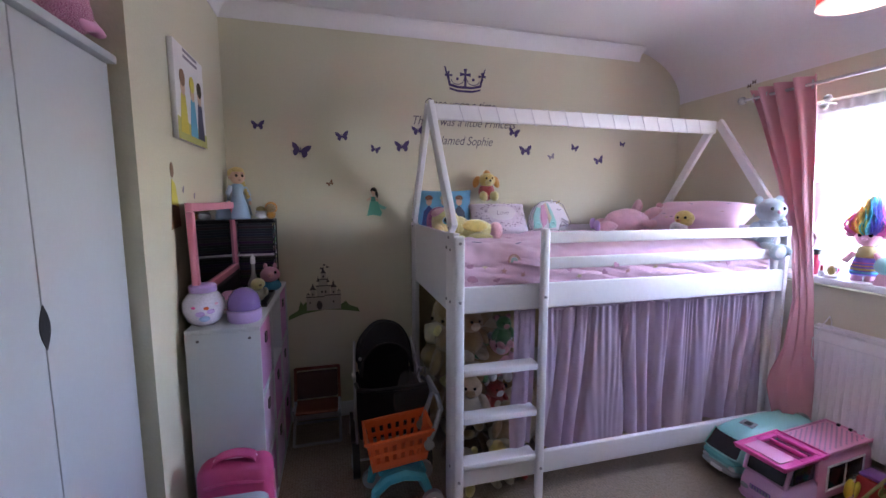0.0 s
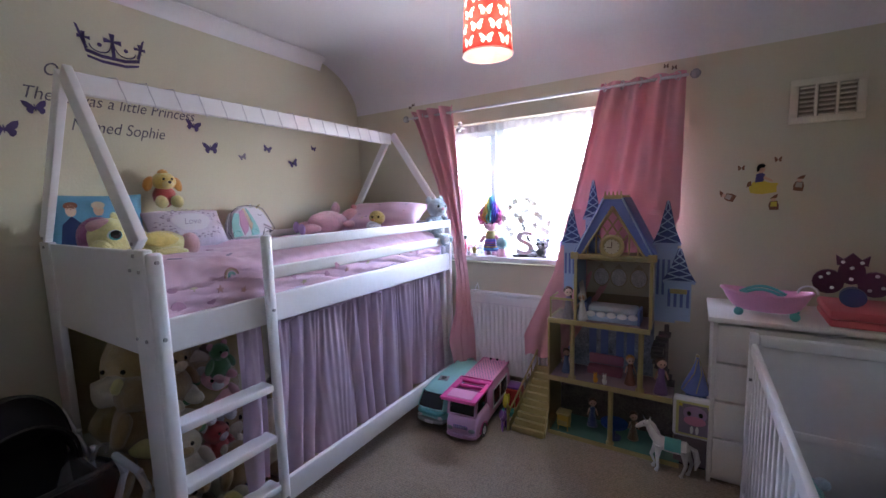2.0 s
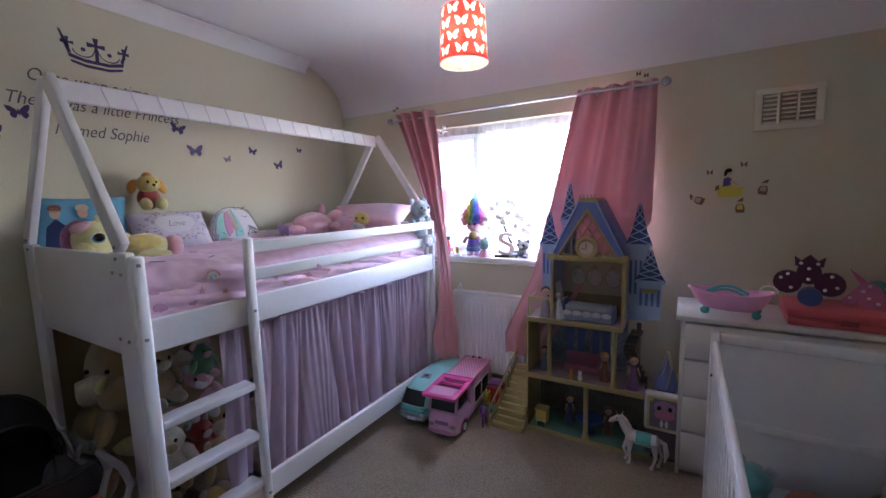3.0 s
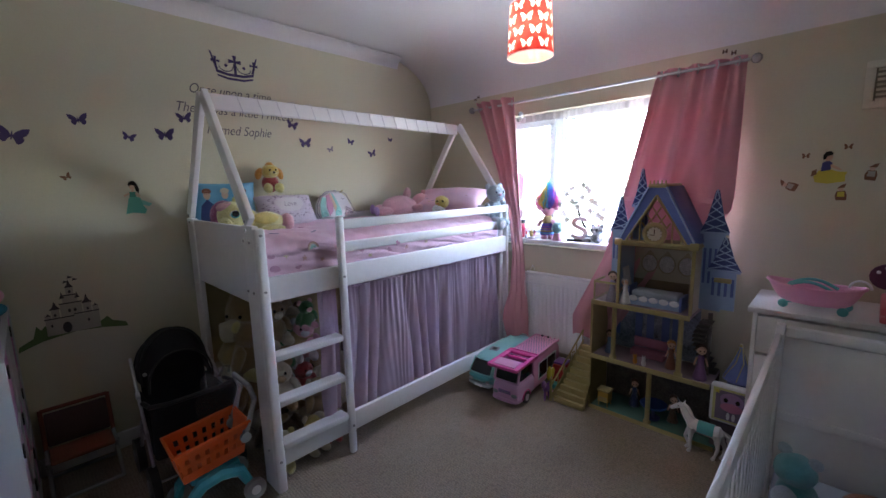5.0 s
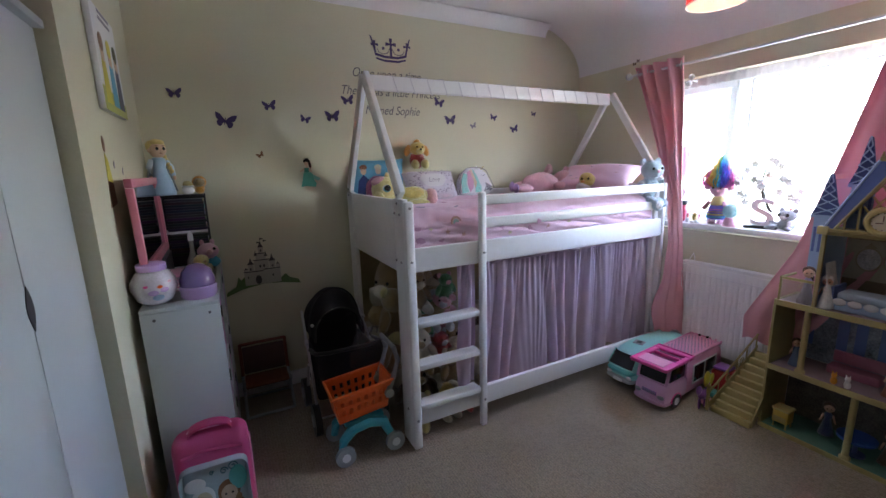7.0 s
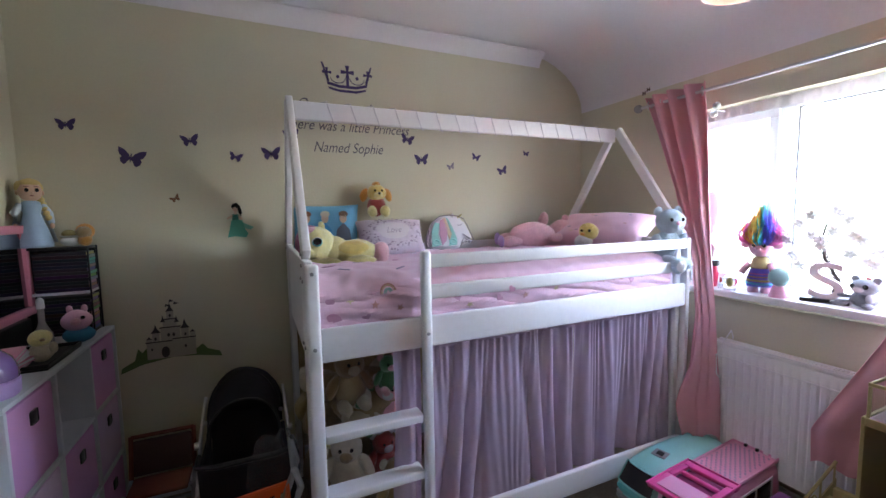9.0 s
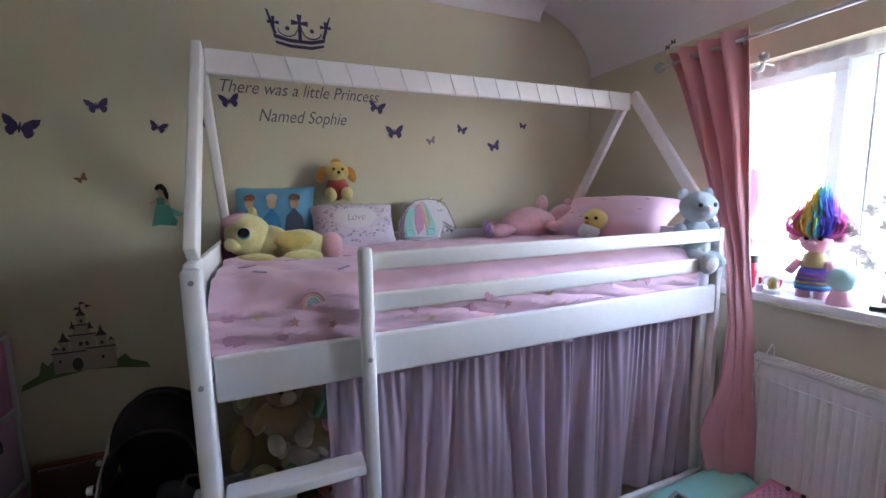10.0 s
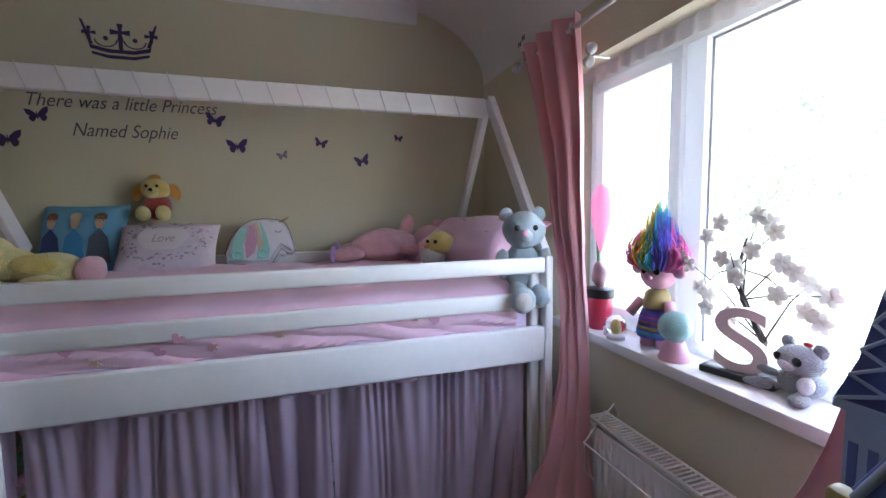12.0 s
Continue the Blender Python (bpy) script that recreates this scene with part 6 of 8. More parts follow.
part("side_cloth", fuzz(box(0.150, 0.170, -0.17, 0.10, 0.22, 0.46, 0.008, 2), 0.004, 8), BLACK_F, pram)
part("bumper_bar", tube([(-0.178, -0.10, 0.47), (-0.170, -0.22, 0.49), (-0.10, -0.255, 0.495), (0.12, -0.255, 0.495), (0.20, -0.22, 0.49), (0.190, -0.10, 0.47)], 0.011, n=8), BLACK_P, pram)
for s in (-1, 1):
    part("frame_tube", tube([(s * 0.18, -0.20, 0.10), (s * 0.185, -0.16, 0.34), (s * 0.18, 0.0, 0.50), (s * 0.17, 0.16, 0.62)], 0.008, n=8), CHROME, pram)
    part("frame_tube", tube([(s * 0.18, 0.14, 0.09), (s * 0.185, -0.05, 0.36)], 0.008, n=8), CHROME, pram)
    part("buckle", ball((s * 0.150, -0.075, 0.60), 0.010, u=10, v=7), CHROME, pram)
    part("pivot", rod((s * 0.178, -0.06, 0.50), (s * 0.196, -0.06, 0.50), 0.016), CHROME, pram)
    for y in (-0.20, 0.14):
        w = part("wheel", rod((s * 0.172, y, 0.09), (s * 0.208, y, 0.09), 0.088, n=24), BLACK_P, pram)
        part("hub", rod((s * 0.204, y, 0.09), (s * 0.214, y, 0.09), 0.035, n=16), GREY_P, w)
part("axle", rod((-0.19, -0.20, 0.09), (0.19, -0.20, 0.09), 0.006), CHROME, pram)

tro = thing("toy_trolley", (0.40, 2.20, 0), "orange and turquoise plastic toy shopping trolley", "toy trolley")
TEAL_B = plain("sky turquoise plastic", (0.05, 0.42, 0.55), 0.35)
# basket: slatted tapering walls round an open top
def bk(u, v, y0, k):
    return Vector(((-0.155 + 0.31 * u) * (0.82 + 0.18 * v), (y0 - 0.0) * (0.82 + 0.18 * v), 0.215 + 0.15 * v + 0.03 * u))
for y0 in (-0.10, 0.10):
    for k in range(7):
        u0 = 0.03 + k * 0.137
        part("bar", sheet(lambda a, b, u0=u0, y0=y0: bk(u0 + a * 0.075, b, y0, 0), 2, 4, 0.006), ORANGE, tro)
    for v0, v1 in ((0.0, 0.28), (0.48, 0.60), (0.80, 1.0)):
        part("band", sheet(lambda a, b, v0=v0, v1=v1, y0=y0: bk(a, v0 + b * (v1 - v0), y0, 0) + Vector((0, 0.002 * (1 if y0 > 0 else -1), 0)), 8, 2, 0.006), ORANGE, tro)
for u in (0.0, 1.0):
    part("end_wall", sheet(lambda a, b, u=u: Vector((bk(u, b, 0, 0).x, (-0.10 + 0.20 * a) * (0.82 + 0.18 * b), bk(u, b, 0, 0).z)), 6, 4, 0.006), ORANGE, tro)
part("floor", box(-0.125, 0.125, -0.08, 0.08, 0.228, 0.236, rot=(0, -6, 0)), ORANGE, tro)
rim = [(-0.158, -0.103, 0.367), (0.158, -0.103, 0.397), (0.158, 0.103, 0.397), (-0.158, 0.103, 0.367), (-0.158, -0.103, 0.367)]
part("rim", tube(rim, 0.008, n=8), ORANGE, tro)
for y in (-0.085, 0.085):
    pts = [(-0.125, y, 0.06), (-0.115, y, 0.12), (-0.06, y, 0.175), (0.02, y, 0.190), (0.10, y, 0.165), (0.145, y, 0.06)]
    part("base_arch", tube(pts, [0.020, 0.024, 0.030, 0.032, 0.028, 0.020], n=8), TEAL_B, tro)
    for x in (-0.115, 0.150):
        s = -1 if y < 0 else 1
        w = part("wheel", rod((x, y + s * 0.018, 0.052), (x, y + s * 0.042, 0.052), 0.050, n=22), GREY_P, tro)
        part("hub", rod((x, y + s * 0.040, 0.052), (x, y + s * 0.047, 0.052), 0.022, n=14), WHITE_P, w)
part("base_deck", box(-0.10, 0.11, -0.075, 0.075, 0.180, 0.212, 0.012), TEAL_B, tro)
for y in (-0.09, 0.09):
    part("handle_arm", tube([(0.130, y, 0.31), (0.165, y, 0.40), (0.195, y, 0.49), (0.175, y, 0.565)], 0.013, n=8), GREY_P, tro)
    part("knob", rod((0.135, y - 0.02, 0.325), (0.135, y + 0.02, 0.325), 0.024, n=14), GREY_P, tro)
part("handle_bar", rod((0.175, -0.10, 0.565), (0.175, 0.10, 0.565), 0.012), GREY_P, tro)
sack = thing("plastic_bag", (0.50, 2.36, 0.30), "crumpled clear carrier bag hung on the trolley", "bag")
part("film", fuzz(ball((0, 0, 0.12), (0.09, 0.06, 0.16)), 0.03, 10), sheer_material("clear film", (0.5, 0.5, 0.52), 0.16), sack)
part("loop", tube([(0.02, -0.02, 0.26), (0.04, -0.03, 0.31), (0.07, -0.02, 0.30), (0.07, 0.0, 0.26)], 0.006, n=6), sheer_material("clear film loop", (0.5, 0.5, 0.52), 0.3), sack)

# ---- toy vans ----
DKGL = plain("dark toy window", (0.02, 0.025, 0.03), 0.15)


def wheel_pair(t, xs, hw, r, tyre, hub):
    for x in xs:
        for s in (-1, 1):
            w = part("wheel", rod((x, s * (hw - 0.016), r), (x, s * (hw + 0.006), r), r, n=22), tyre, t)
            part("hub", rod((x, s * (hw + 0.005), r), (x, s * (hw + 0.009), r), r * 0.55, n=14), hub, w)


def loaf(stations, power=3.2, n=28):
    """A smooth moulded body: (x, half width, bottom, top) sections with rounded corners."""
    bm = bmesh.new()
    rings = []
    for x, hw, z0, z1 in stations:
        ring = []
        for k in range(n):
            q = math.tau * k / n
            c, d = math.cos(q), math.sin(q)
            e = 2 / power
            ring.append(bm.verts.new((x, hw * math.copysign(abs(c) ** e, c), (z0 + z1) / 2 + (z1 - z0) / 2 * math.copysign(abs(d) ** e, d))))
        rings.append(ring)
    for p, q in zip(rings, rings[1:]):
        for k in range(n):
            bm.faces.new((p[k], p[(k + 1) % n], q[(k + 1) % n], q[k]))
    bm.faces.new(rings[0][::-1])
    bm.faces.new(rings[-1])
    return bm


def skin_patch(x0, x1, z0, z1, hw, out, n=14):
    """A pane that wraps round a rounded nose: leaning from (x0, z0) to (x1, z1)."""
    def f(u, v):
        q = (u - 0.5) * 2
        x = x0 + v * (x1 - x0) + 0.016 * abs(q) ** 3
        return Vector((x - out, q * hw * (1 - 0.10 * v), z0 + v * (z1 - z0) + 0.004 * math.cos(q * 1.5)))
    return sheet(f, n, 5, 0.004)


VAN_GREY = plain("silver grey bumper plastic", (0.42, 0.45, 0.47), 0.3)
van = thing("toy_camper", (2.085, 1.920, 0), "mint green rounded toy camper van beside the bed", "toy van", 1.5)
van.scale = (1.04, 1.12, 1.10)
part("body", loaf([(-0.016, 0.052, 0.070, 0.120), (-0.008, 0.076, 0.045, 0.145), (0.012, 0.088, 0.032, 0.172), (0.045, 0.093, 0.028, 0.212), (0.085, 0.095, 0.027, 0.236), (0.16, 0.096, 0.026, 0.250), (0.34, 0.096, 0.026, 0.256), (0.50, 0.096, 0.026, 0.250), (0.545, 0.090, 0.030, 0.236), (0.558, 0.070, 0.055, 0.20)]), MINT, van)
part("windscreen", skin_patch(-0.004, 0.050, 0.137, 0.214, 0.080, 0.021), DKGL, van)
part("windscreen_frame", tube([tuple(Vector((-0.026 + 0.054 * v + 0.016 * abs(q) ** 3, q * 0.081 * (1 - 0.10 * v), 0.134 + 0.080 * v))) for q, v in [(-1 + 0.25 * i, 0) for i in range(9)] + [(1, 0.5)] + [(1 - 0.25 * i, 1) for i in range(9)] + [(-1, 0.5), (-1, 0)]], 0.004, n=6), MINT, van)
part("bonnet", loaf([(-0.034, 0.060, 0.100, 0.118), (-0.024, 0.078, 0.094, 0.130), (0.010, 0.090, 0.094, 0.134), (0.045, 0.094, 0.098, 0.128)], 2.6), TEAL, van)
part("bumper", loaf([(-0.030, 0.064, 0.052, 0.072), (-0.020, 0.084, 0.046, 0.078), (0.020, 0.097, 0.046, 0.078), (0.090, 0.0985, 0.048, 0.074)], 3.0), VAN_GREY, van)
part("number_plate", box(-0.036, -0.029, -0.028, 0.028, 0.052, 0.070, 0.002), WHITE_P, van)
for s in (-1, 1):
    part("headlight", ball((-0.020, s * 0.066, 0.086), (0.008, 0.016, 0.010)), WHITE_P, van)
    part("side_window", box(0.095, 0.150, s * 0.0935, s * 0.0975, 0.130, 0.195, 0.003), DKGL, van)
    part("side_window", box(0.19, 0.34, s * 0.0935, s * 0.0975, 0.135, 0.200, 0.003), DKGL, van)
    part("window_pillar", box(0.152, 0.172, s * 0.0945, s * 0.0985, 0.120, 0.205, 0.002), WHITE_P, van)
part("sticker", box(0.13, 0.190, -0.032, 0.026, 0.2490, 0.2525, 0.001, rot=(0, -2, 12)), plain("printed sticker", (0.30, 0.30, 0.32), 0.4), van)
part("sticker_mark", box(0.142, 0.176, -0.018, 0.010, 0.2527, 0.2537, 0, rot=(0, -2, 12)), BLACK_P, van)
wheel_pair(van, (0.10, 0.44), 0.094, 0.034, BLACK_P, WHITE_P)

bus = thing("toy_camper", (2.060, 1.685, 0), "pink toy camper van with an open perforated roof", "toy van", 5)
bus.scale = (1.06, 1.0, 1.0)
LILAC_P = plain("pale orchid plastic", (0.74, 0.44, 0.66), 0.35)
part("front_body", loaf([(-0.018, 0.072, 0.045, 0.120), (-0.008, 0.094, 0.030, 0.140), (0.015, 0.101, 0.024, 0.165), (0.060, 0.104, 0.022, 0.170), (0.200, 0.104, 0.022, 0.172)], 4.0), LILAC_P, bus)
part("rear_body", loaf([(0.201, 0.103, 0.024, 0.262), (0.215, 0.104, 0.022, 0.268), (0.590, 0.104, 0.022, 0.264), (0.612, 0.100, 0.030, 0.250), (0.620, 0.088, 0.05, 0.22)], 5.0), PINK_LT, bus)
# solid dark block: the shade inside the cab is painted into its colour
part("cab_inside", box(0.040, 0.198, -0.090, 0.090, 0.168, 0.262, 0.004), plain("violet painted cab shade", (0.07, 0.05, 0.10), 0.4), bus)
part("windscreen", box(0.012, 0.020, -0.080, 0.080, 0.168, 0.256, 0.003, rot=(0, 14, 0)), DKGL, bus)
part("dashboard", box(0.0, 0.036, -0.092, 0.092, 0.158, 0.170, 0.004), LILAC_P, bus)
for s in (-1, 1):
    part("windscreen_pillar", rod((0.002, s * 0.088, 0.160), (0.030, s * 0.090, 0.266), 0.009, n=10), LILAC_P, bus)
    part("door_pillar", rod((0.195, s * 0.096, 0.165), (0.195, s * 0.096, 0.268), 0.008, n=10), PINK_LT, bus)
    part("door_window", box(0.045, 0.180, s * 0.0905, s * 0.0945, 0.175, 0.258, 0.003), DKGL, bus)
    part("headlight", ball((-0.014, s * 0.070, 0.085), (0.010, 0.022, 0.014)), GREY_P, bus)
    part("side_window", box(0.27, 0.52, s * 0.1025, s * 0.1055, 0.105, 0.215, 0.003), DKGL, bus)
    bm = bmesh.new()
    for x0, x1, z0, z1 in ((0.255, 0.535, 0.214, 0.226), (0.255, 0.535, 0.094, 0.106), (0.255, 0.268, 0.107, 0.213), (0.522, 0.535, 0.107, 0.213), (0.385, 0.397, 0.107, 0.213)):
        box(x0, x1, s * 0.1035, s * 0.1085, z0, z1, 0.002, 1, bm)
    part("window_frame", bm, WHITE_P, bus)
    part("wheel_arch", tube([(0.095 + 0.050 * math.cos(a), s * 0.1045, 0.042 + 0.050 * math.sin(a)) for a in (math.pi * i / 12 for i in range(13))], 0.004, n=6), PINK_HOT, bus)
part("grille", box(-0.0205, -0.012, -0.046, 0.046, 0.088, 0.112, 0.003), PURPLE, bus)
for k in range(7):
    part("grille_tooth", box(-0.0225, -0.0195, -0.040 + k * 0.0125, -0.034 + k * 0.0125, 0.090, 0.110, 0.001), GREY_P, bus)
part("front_bumper", loaf([(-0.024, 0.080, 0.030, 0.052), (-0.010, 0.100, 0.026, 0.056), (0.040, 0.106, 0.026, 0.054)], 3.0), LILAC_P, bus)
# roof: a hot pink hatch frame in front, a perforated panel behind
bm = bmesh.new()
for x0, x1, y0, y1 in ((-0.050, 0.085, -0.112, 0.112), (0.205, 0.245, -0.112, 0.112), (0.086, 0.204, -0.112, -0.080), (0.086, 0.204, 0.080, 0.112), (0.140, 0.156, -0.0795, 0.0795)):
    box(x0, x1, y0, y1, 0.268, 0.288, 0.006, 2, bm)
part("hatch_frame", bm, PINK_HOT, bus)
part("hatch_panel", box(-0.030, 0.070, -0.080, 0.080, 0.2885, 0.2945, 0.003), PINK_LT, bus)
part("hatch_rim", tube([(-0.048, -0.110, 0.286), (0.243, -0.110, 0.290), (0.243, 0.110, 0.290), (-0.048, 0.110, 0.286), (-0.048, -0.110, 0.286)], 0.006, n=6), PINK_HOT, bus)
# dark plate under the hatch openings: their shade put in as colour
part("hatch_shadow_box", box(0.087, 0.203, -0.079, 0.079, 0.262, 0.2665), plain("raspberry hatch shade", (0.26, 0.03, 0.12), 0.5), bus)
part("rear_roof", box(0.248, 0.605, -0.100, 0.100, 0.264, 0.278, 0.005), PINK_LT, bus)
part("roof_lip", tube([(0.252, -0.098, 0.281), (0.602, -0.098, 0.281), (0.602, 0.098, 0.281), (0.252, 0.098, 0.281), (0.252, -0.098, 0.281)], 0.006, n=6), PINK_LT, bus)
# no real holes: purple chips give the perforations' shade as colour
for i in range(15):
    for j in range(8):
        part("roof_hole_mark", box(0.275 + i * 0.0205, 0.287 + i * 0.0205, -0.076 + j * 0.0205 + 0.010 * (i % 2), -0.069 + j * 0.0205 + 0.010 * (i % 2), 0.2783, 0.2793, 0, 1, None, (0, 0, 35)), PURP_INK, bus)
for y in (-0.02, 0.03):
    part("roof_clip", box(0.585, 0.600, y, y + 0.014, 0.279, 0.292, 0.003), BLACK_P, bus)
wheel_pair(bus, (0.095, 0.50), 0.102, 0.042, BLACK_P, WHITE_P)
toy("flower_toy", (2.36, 1.52, 0), "yellow and purple moulded toy flower stall beside the van", "toy", [("stem", (0, 0, 0.09), (0.012, 0.012, 0.09), PURPLE), ("petal", (-0.015, 0, 0.17), (0.03, 0.012, 0.05), DEC_Y), ("petal", (0.025, 0, 0.155), (0.02, 0.012, 0.045), DEC_Y, (0, 25, 0)), ("base", (0, 0, 0.02), (0.04, 0.03, 0.02), PINK_LT), ("horse_body", (-0.06, -0.01, 0.09), (0.045, 0.02, 0.03), PURPLE), ("leg", (-0.09, -0.01, 0.04), (0.008, 0.008, 0.042), PURPLE), ("leg", (-0.035, -0.01, 0.04), (0.008, 0.008, 0.042), PURPLE), ("head", (-0.105, -0.01, 0.125), (0.022, 0.014, 0.028), PURPLE)], 0, 0.0)
crate = thing("toy_crate", (2.56, 1.54, 0), "small red and teal toy crate on the carpet", "toy crate", 5)
part("crate", box(-0.06, 0.06, -0.05, 0.05, 0.04, 0.17, 0.012), RED_P, crate)
part("tray", box(-0.10, 0.07, -0.07, 0.07, 0.0, 0.035, 0.010), TEAL, crate)
part("lid", box(-0.05, 0.05, -0.045, 0.045, 0.171, 0.19, 0.008), PURPLE, crate)

# ---- dolls' house ----
DX, DB = 2.40, 2.72
dh = thing("dolls_house", (DX, 1.25, 0), "tall castle dolls' house with yellow edges and blue turrets", "dolls' house")


def db(name, x0, x1, y0, y1, z0, z1, m, bev=0.002, par=None, rot=None):
    """Box in the house's own frame: x from the front, y to the right as positive."""
    return part(name, box(x0, x1, -y1, -y0, z0, z1, bev, 1, rot=rot), m, par or dh)


FLOOR_P = plain("printed mauve floor board", (0.30, 0.22, 0.26), 0.6)
MURAL = mat("printed blue mural board", (0.22, 0.25, 0.33), 0.6, 0.7, 14, 0.0)
MURAL2 = mat("printed brown mural board", (0.11, 0.09, 0.08), 0.6, 0.7, 12, 0.0)
db("floor", 0.004, 0.262, 0.0, 0.70, 0.0, 0.022, plain("printed green floor board", (0.10, 0.24, 0.20), 0.6))
db("edge_strip", -0.004, 0.004, 0.0, 0.70, 0.0, 0.026, GOLD)
for z, y1 in ((0.355, 0.66), (0.715, 0.545)):
    db("floor", 0.004, 0.262, 0.0, y1, z, z + 0.020, FLOOR_P)
    db("edge_strip", -0.004, 0.004, 0.0, y1, z - 0.004, z + 0.026, GOLD)
db("side_wall", 0.0, 0.262, -0.012, 0.0, 0.0, 0.74, GOLD)
db("back_wall", 0.262, 0.268, 0.0, 0.66, 0.0, 0.37, MURAL2)
db("back_wall", 0.262, 0.268, 0.0, 0.545, 0.375, 0.735, MURAL)
db("back_wall", 0.262, 0.268, 0.155, 0.535, 0.736, 1.10, GREY_PRT)
for z0, z1, ys in ((0.022, 0.353, (0.35,)), (0.376, 0.712, (0.13, 0.50))):
    for y in ys:
        part("column", rod((0.022, -y, z0), (0.022, -y, z1), 0.014, n=14), GOLD, dh)
        part("column_base", lathe([(0.022, 0), (0.022, 0.012), (0.016, 0.02)], (0.022, -y, z0), 14), GOLD, dh)
db("post", 0.0, 0.016, 0.535, 0.551, 0.741, 1.115, GOLD)
db("post", 0.0, 0.016, 0.142, 0.158, 0.741, 1.115, GOLD)
db("side_wall", 0.018, 0.262, 0.145, 0.153, 0.741, 1.10, BLUE_L)
db("side_wall", 0.018, 0.262, 0.540, 0.548, 0.741, 1.10, GREY_PRT)
db("floor", 0.0, 0.262, 0.135, 0.555, 1.103, 1.120, GOLD)
# balcony
for y0, y1, x0, x1 in ((0.0, 0.14, -0.002, 0.006), (0.0, 0.008, 0.006, 0.16)):
    db("balcony_rail", x0, x1, y0, y1, 0.855, 0.868, GOLD)
db("balcony_panel", 0.0, 0.003, 0.006, 0.14, 0.746, 0.853, sheer_material("clear balcony panel", (0.5, 0.45, 0.3), 0.25))
db("post", 0.0, 0.01, 0.0, 0.01, 0.741, 0.855, GOLD)
# gable and roof
def gable(pts, x0, t, m, name):
    part(name, flat([(-y, z) for y, z in pts], t, Matrix(((0, 0, 1, x0), (1, 0, 0, 0), (0, 1, 0, 0), (0, 0, 0, 1)))), m, dh, smooth=False)


GC = 0.345
gable([(GC - 0.205, 1.121), (GC - 0.170, 1.121), (GC, 1.405), (GC, 1.44), (GC - 0.045, 1.44)], -0.004, 0.008, BLUE_ROOF, "roof_face")
gable([(GC + 0.170, 1.121), (GC + 0.205, 1.121), (GC + 0.045, 1.44), (GC, 1.44), (GC, 1.405)], -0.004, 0.008, BLUE_ROOF, "roof_face")
for s in (-1, 1):
    a = math.degrees(math.atan2(0.16, 0.32)) * s
    part("roof_slope", box(0.006, 0.29, -GC - s * 0.130 - 0.004, -GC - s * 0.130 + 0.004, 1.115, 1.465, 0.002, rot=(-a, 0, 0)), BLUE_ROOF, dh)
    part("roof_trim", rod((-0.006, -GC - s * 0.208, 1.12), (-0.006, -GC - s * 0.046, 1.445), 0.005), BLUE_L, dh)
    part("gable_trim", rod((-0.004, -GC - s * 0.165, 1.125), (-0.004, -GC, 1.40), 0.006), GOLD, dh)
def gable_half(z):
    return max(0.0, 0.165 * (1.40 - z) / 0.275)


for s in (-1, 1):
    # crossing diagonals that fill the gable above the clock
    for k in range(7):
        y0, z0, slope = -0.165 + 0.055 * k, 1.215, 1.5
        steps = [(y0 + s * q * 0.01, z0 + slope * q * 0.01) for q in range(14)]
        run = [(a, b) for a, b in steps if abs(a) <= gable_half(b) and b > 1.21]
        if len(run) > 1:
            part("lattice_bar", rod((0.004 + 0.003 * s, -GC + run[0][0], run[0][1]), (0.004 + 0.003 * s, -GC + run[-1][0], run[-1][1]), 0.0045, n=6), GOLD, dh)
for y in (-0.13, -0.085, 0.085, 0.13):
    part("lattice_bar", rod((0.006, -GC + y, 1.122), (0.006, -GC + y, 1.40 - 0.275 * abs(y) / 0.165), 0.005, n=6), GOLD, dh)
part("gable_beam", box(-0.010, 0.008, -GC - 0.215, -GC + 0.215, 1.1215, 1.136, 0.003), GOLD, dh)
for s in (-1, 1):
    part("corner_block", box(-0.014, 0.014, -GC + s * 0.20 - 0.022, -GC + s * 0.20 + 0.022, 1.105, 1.145, 0.006), GOLD, dh)
cl_ = part("clock_rim", tube([(-0.012, -GC + 0.052 * math.cos(a), 1.184 + 0.052 * math.sin(a)) for a in (math.tau * i / 28 for i in range(29))], 0.013, n=8), GOLD, dh, "round yellow clock rim")
part("clock_face", rod((-0.014, -GC, 1.184), (-0.006, -GC, 1.184), 0.046, n=28), plain("cream clock face", (0.60, 0.56, 0.44), 0.4), dh)
part("clock_hand", box(-0.018, -0.015, -GC - 0.002, -GC + 0.002, 1.184, 1.210), BRUN, dh)
part("clock_hand", box(-0.018, -0.015, -GC - 0.002, -GC + 0.024, 1.176, 1.180), BRUN, dh)
for k in range(12):
    a = math.tau * k / 12
    part("clock_mark", box(-0.0165, -0.0145, -GC + 0.037 * math.cos(a) - 0.002, -GC + 0.037 * math.cos(a) + 0.002, 1.184 + 0.037 * math.sin(a) - 0.002, 1.184 + 0.037 * math.sin(a) + 0.002), BRUN, dh)
part("ridge_crest", box(-0.006, 0.29, -GC - 0.048, -GC + 0.048, 1.441, 1.462, 0.004), GOLD, dh)
for k in range(5):
    part("crest_knob", rod((0.0, -GC - 0.04 + k * 0.02, 1.462), (0.0, -GC - 0.04 + k * 0.02, 1.482), 0.006, r2=0.003), GOLD, dh)


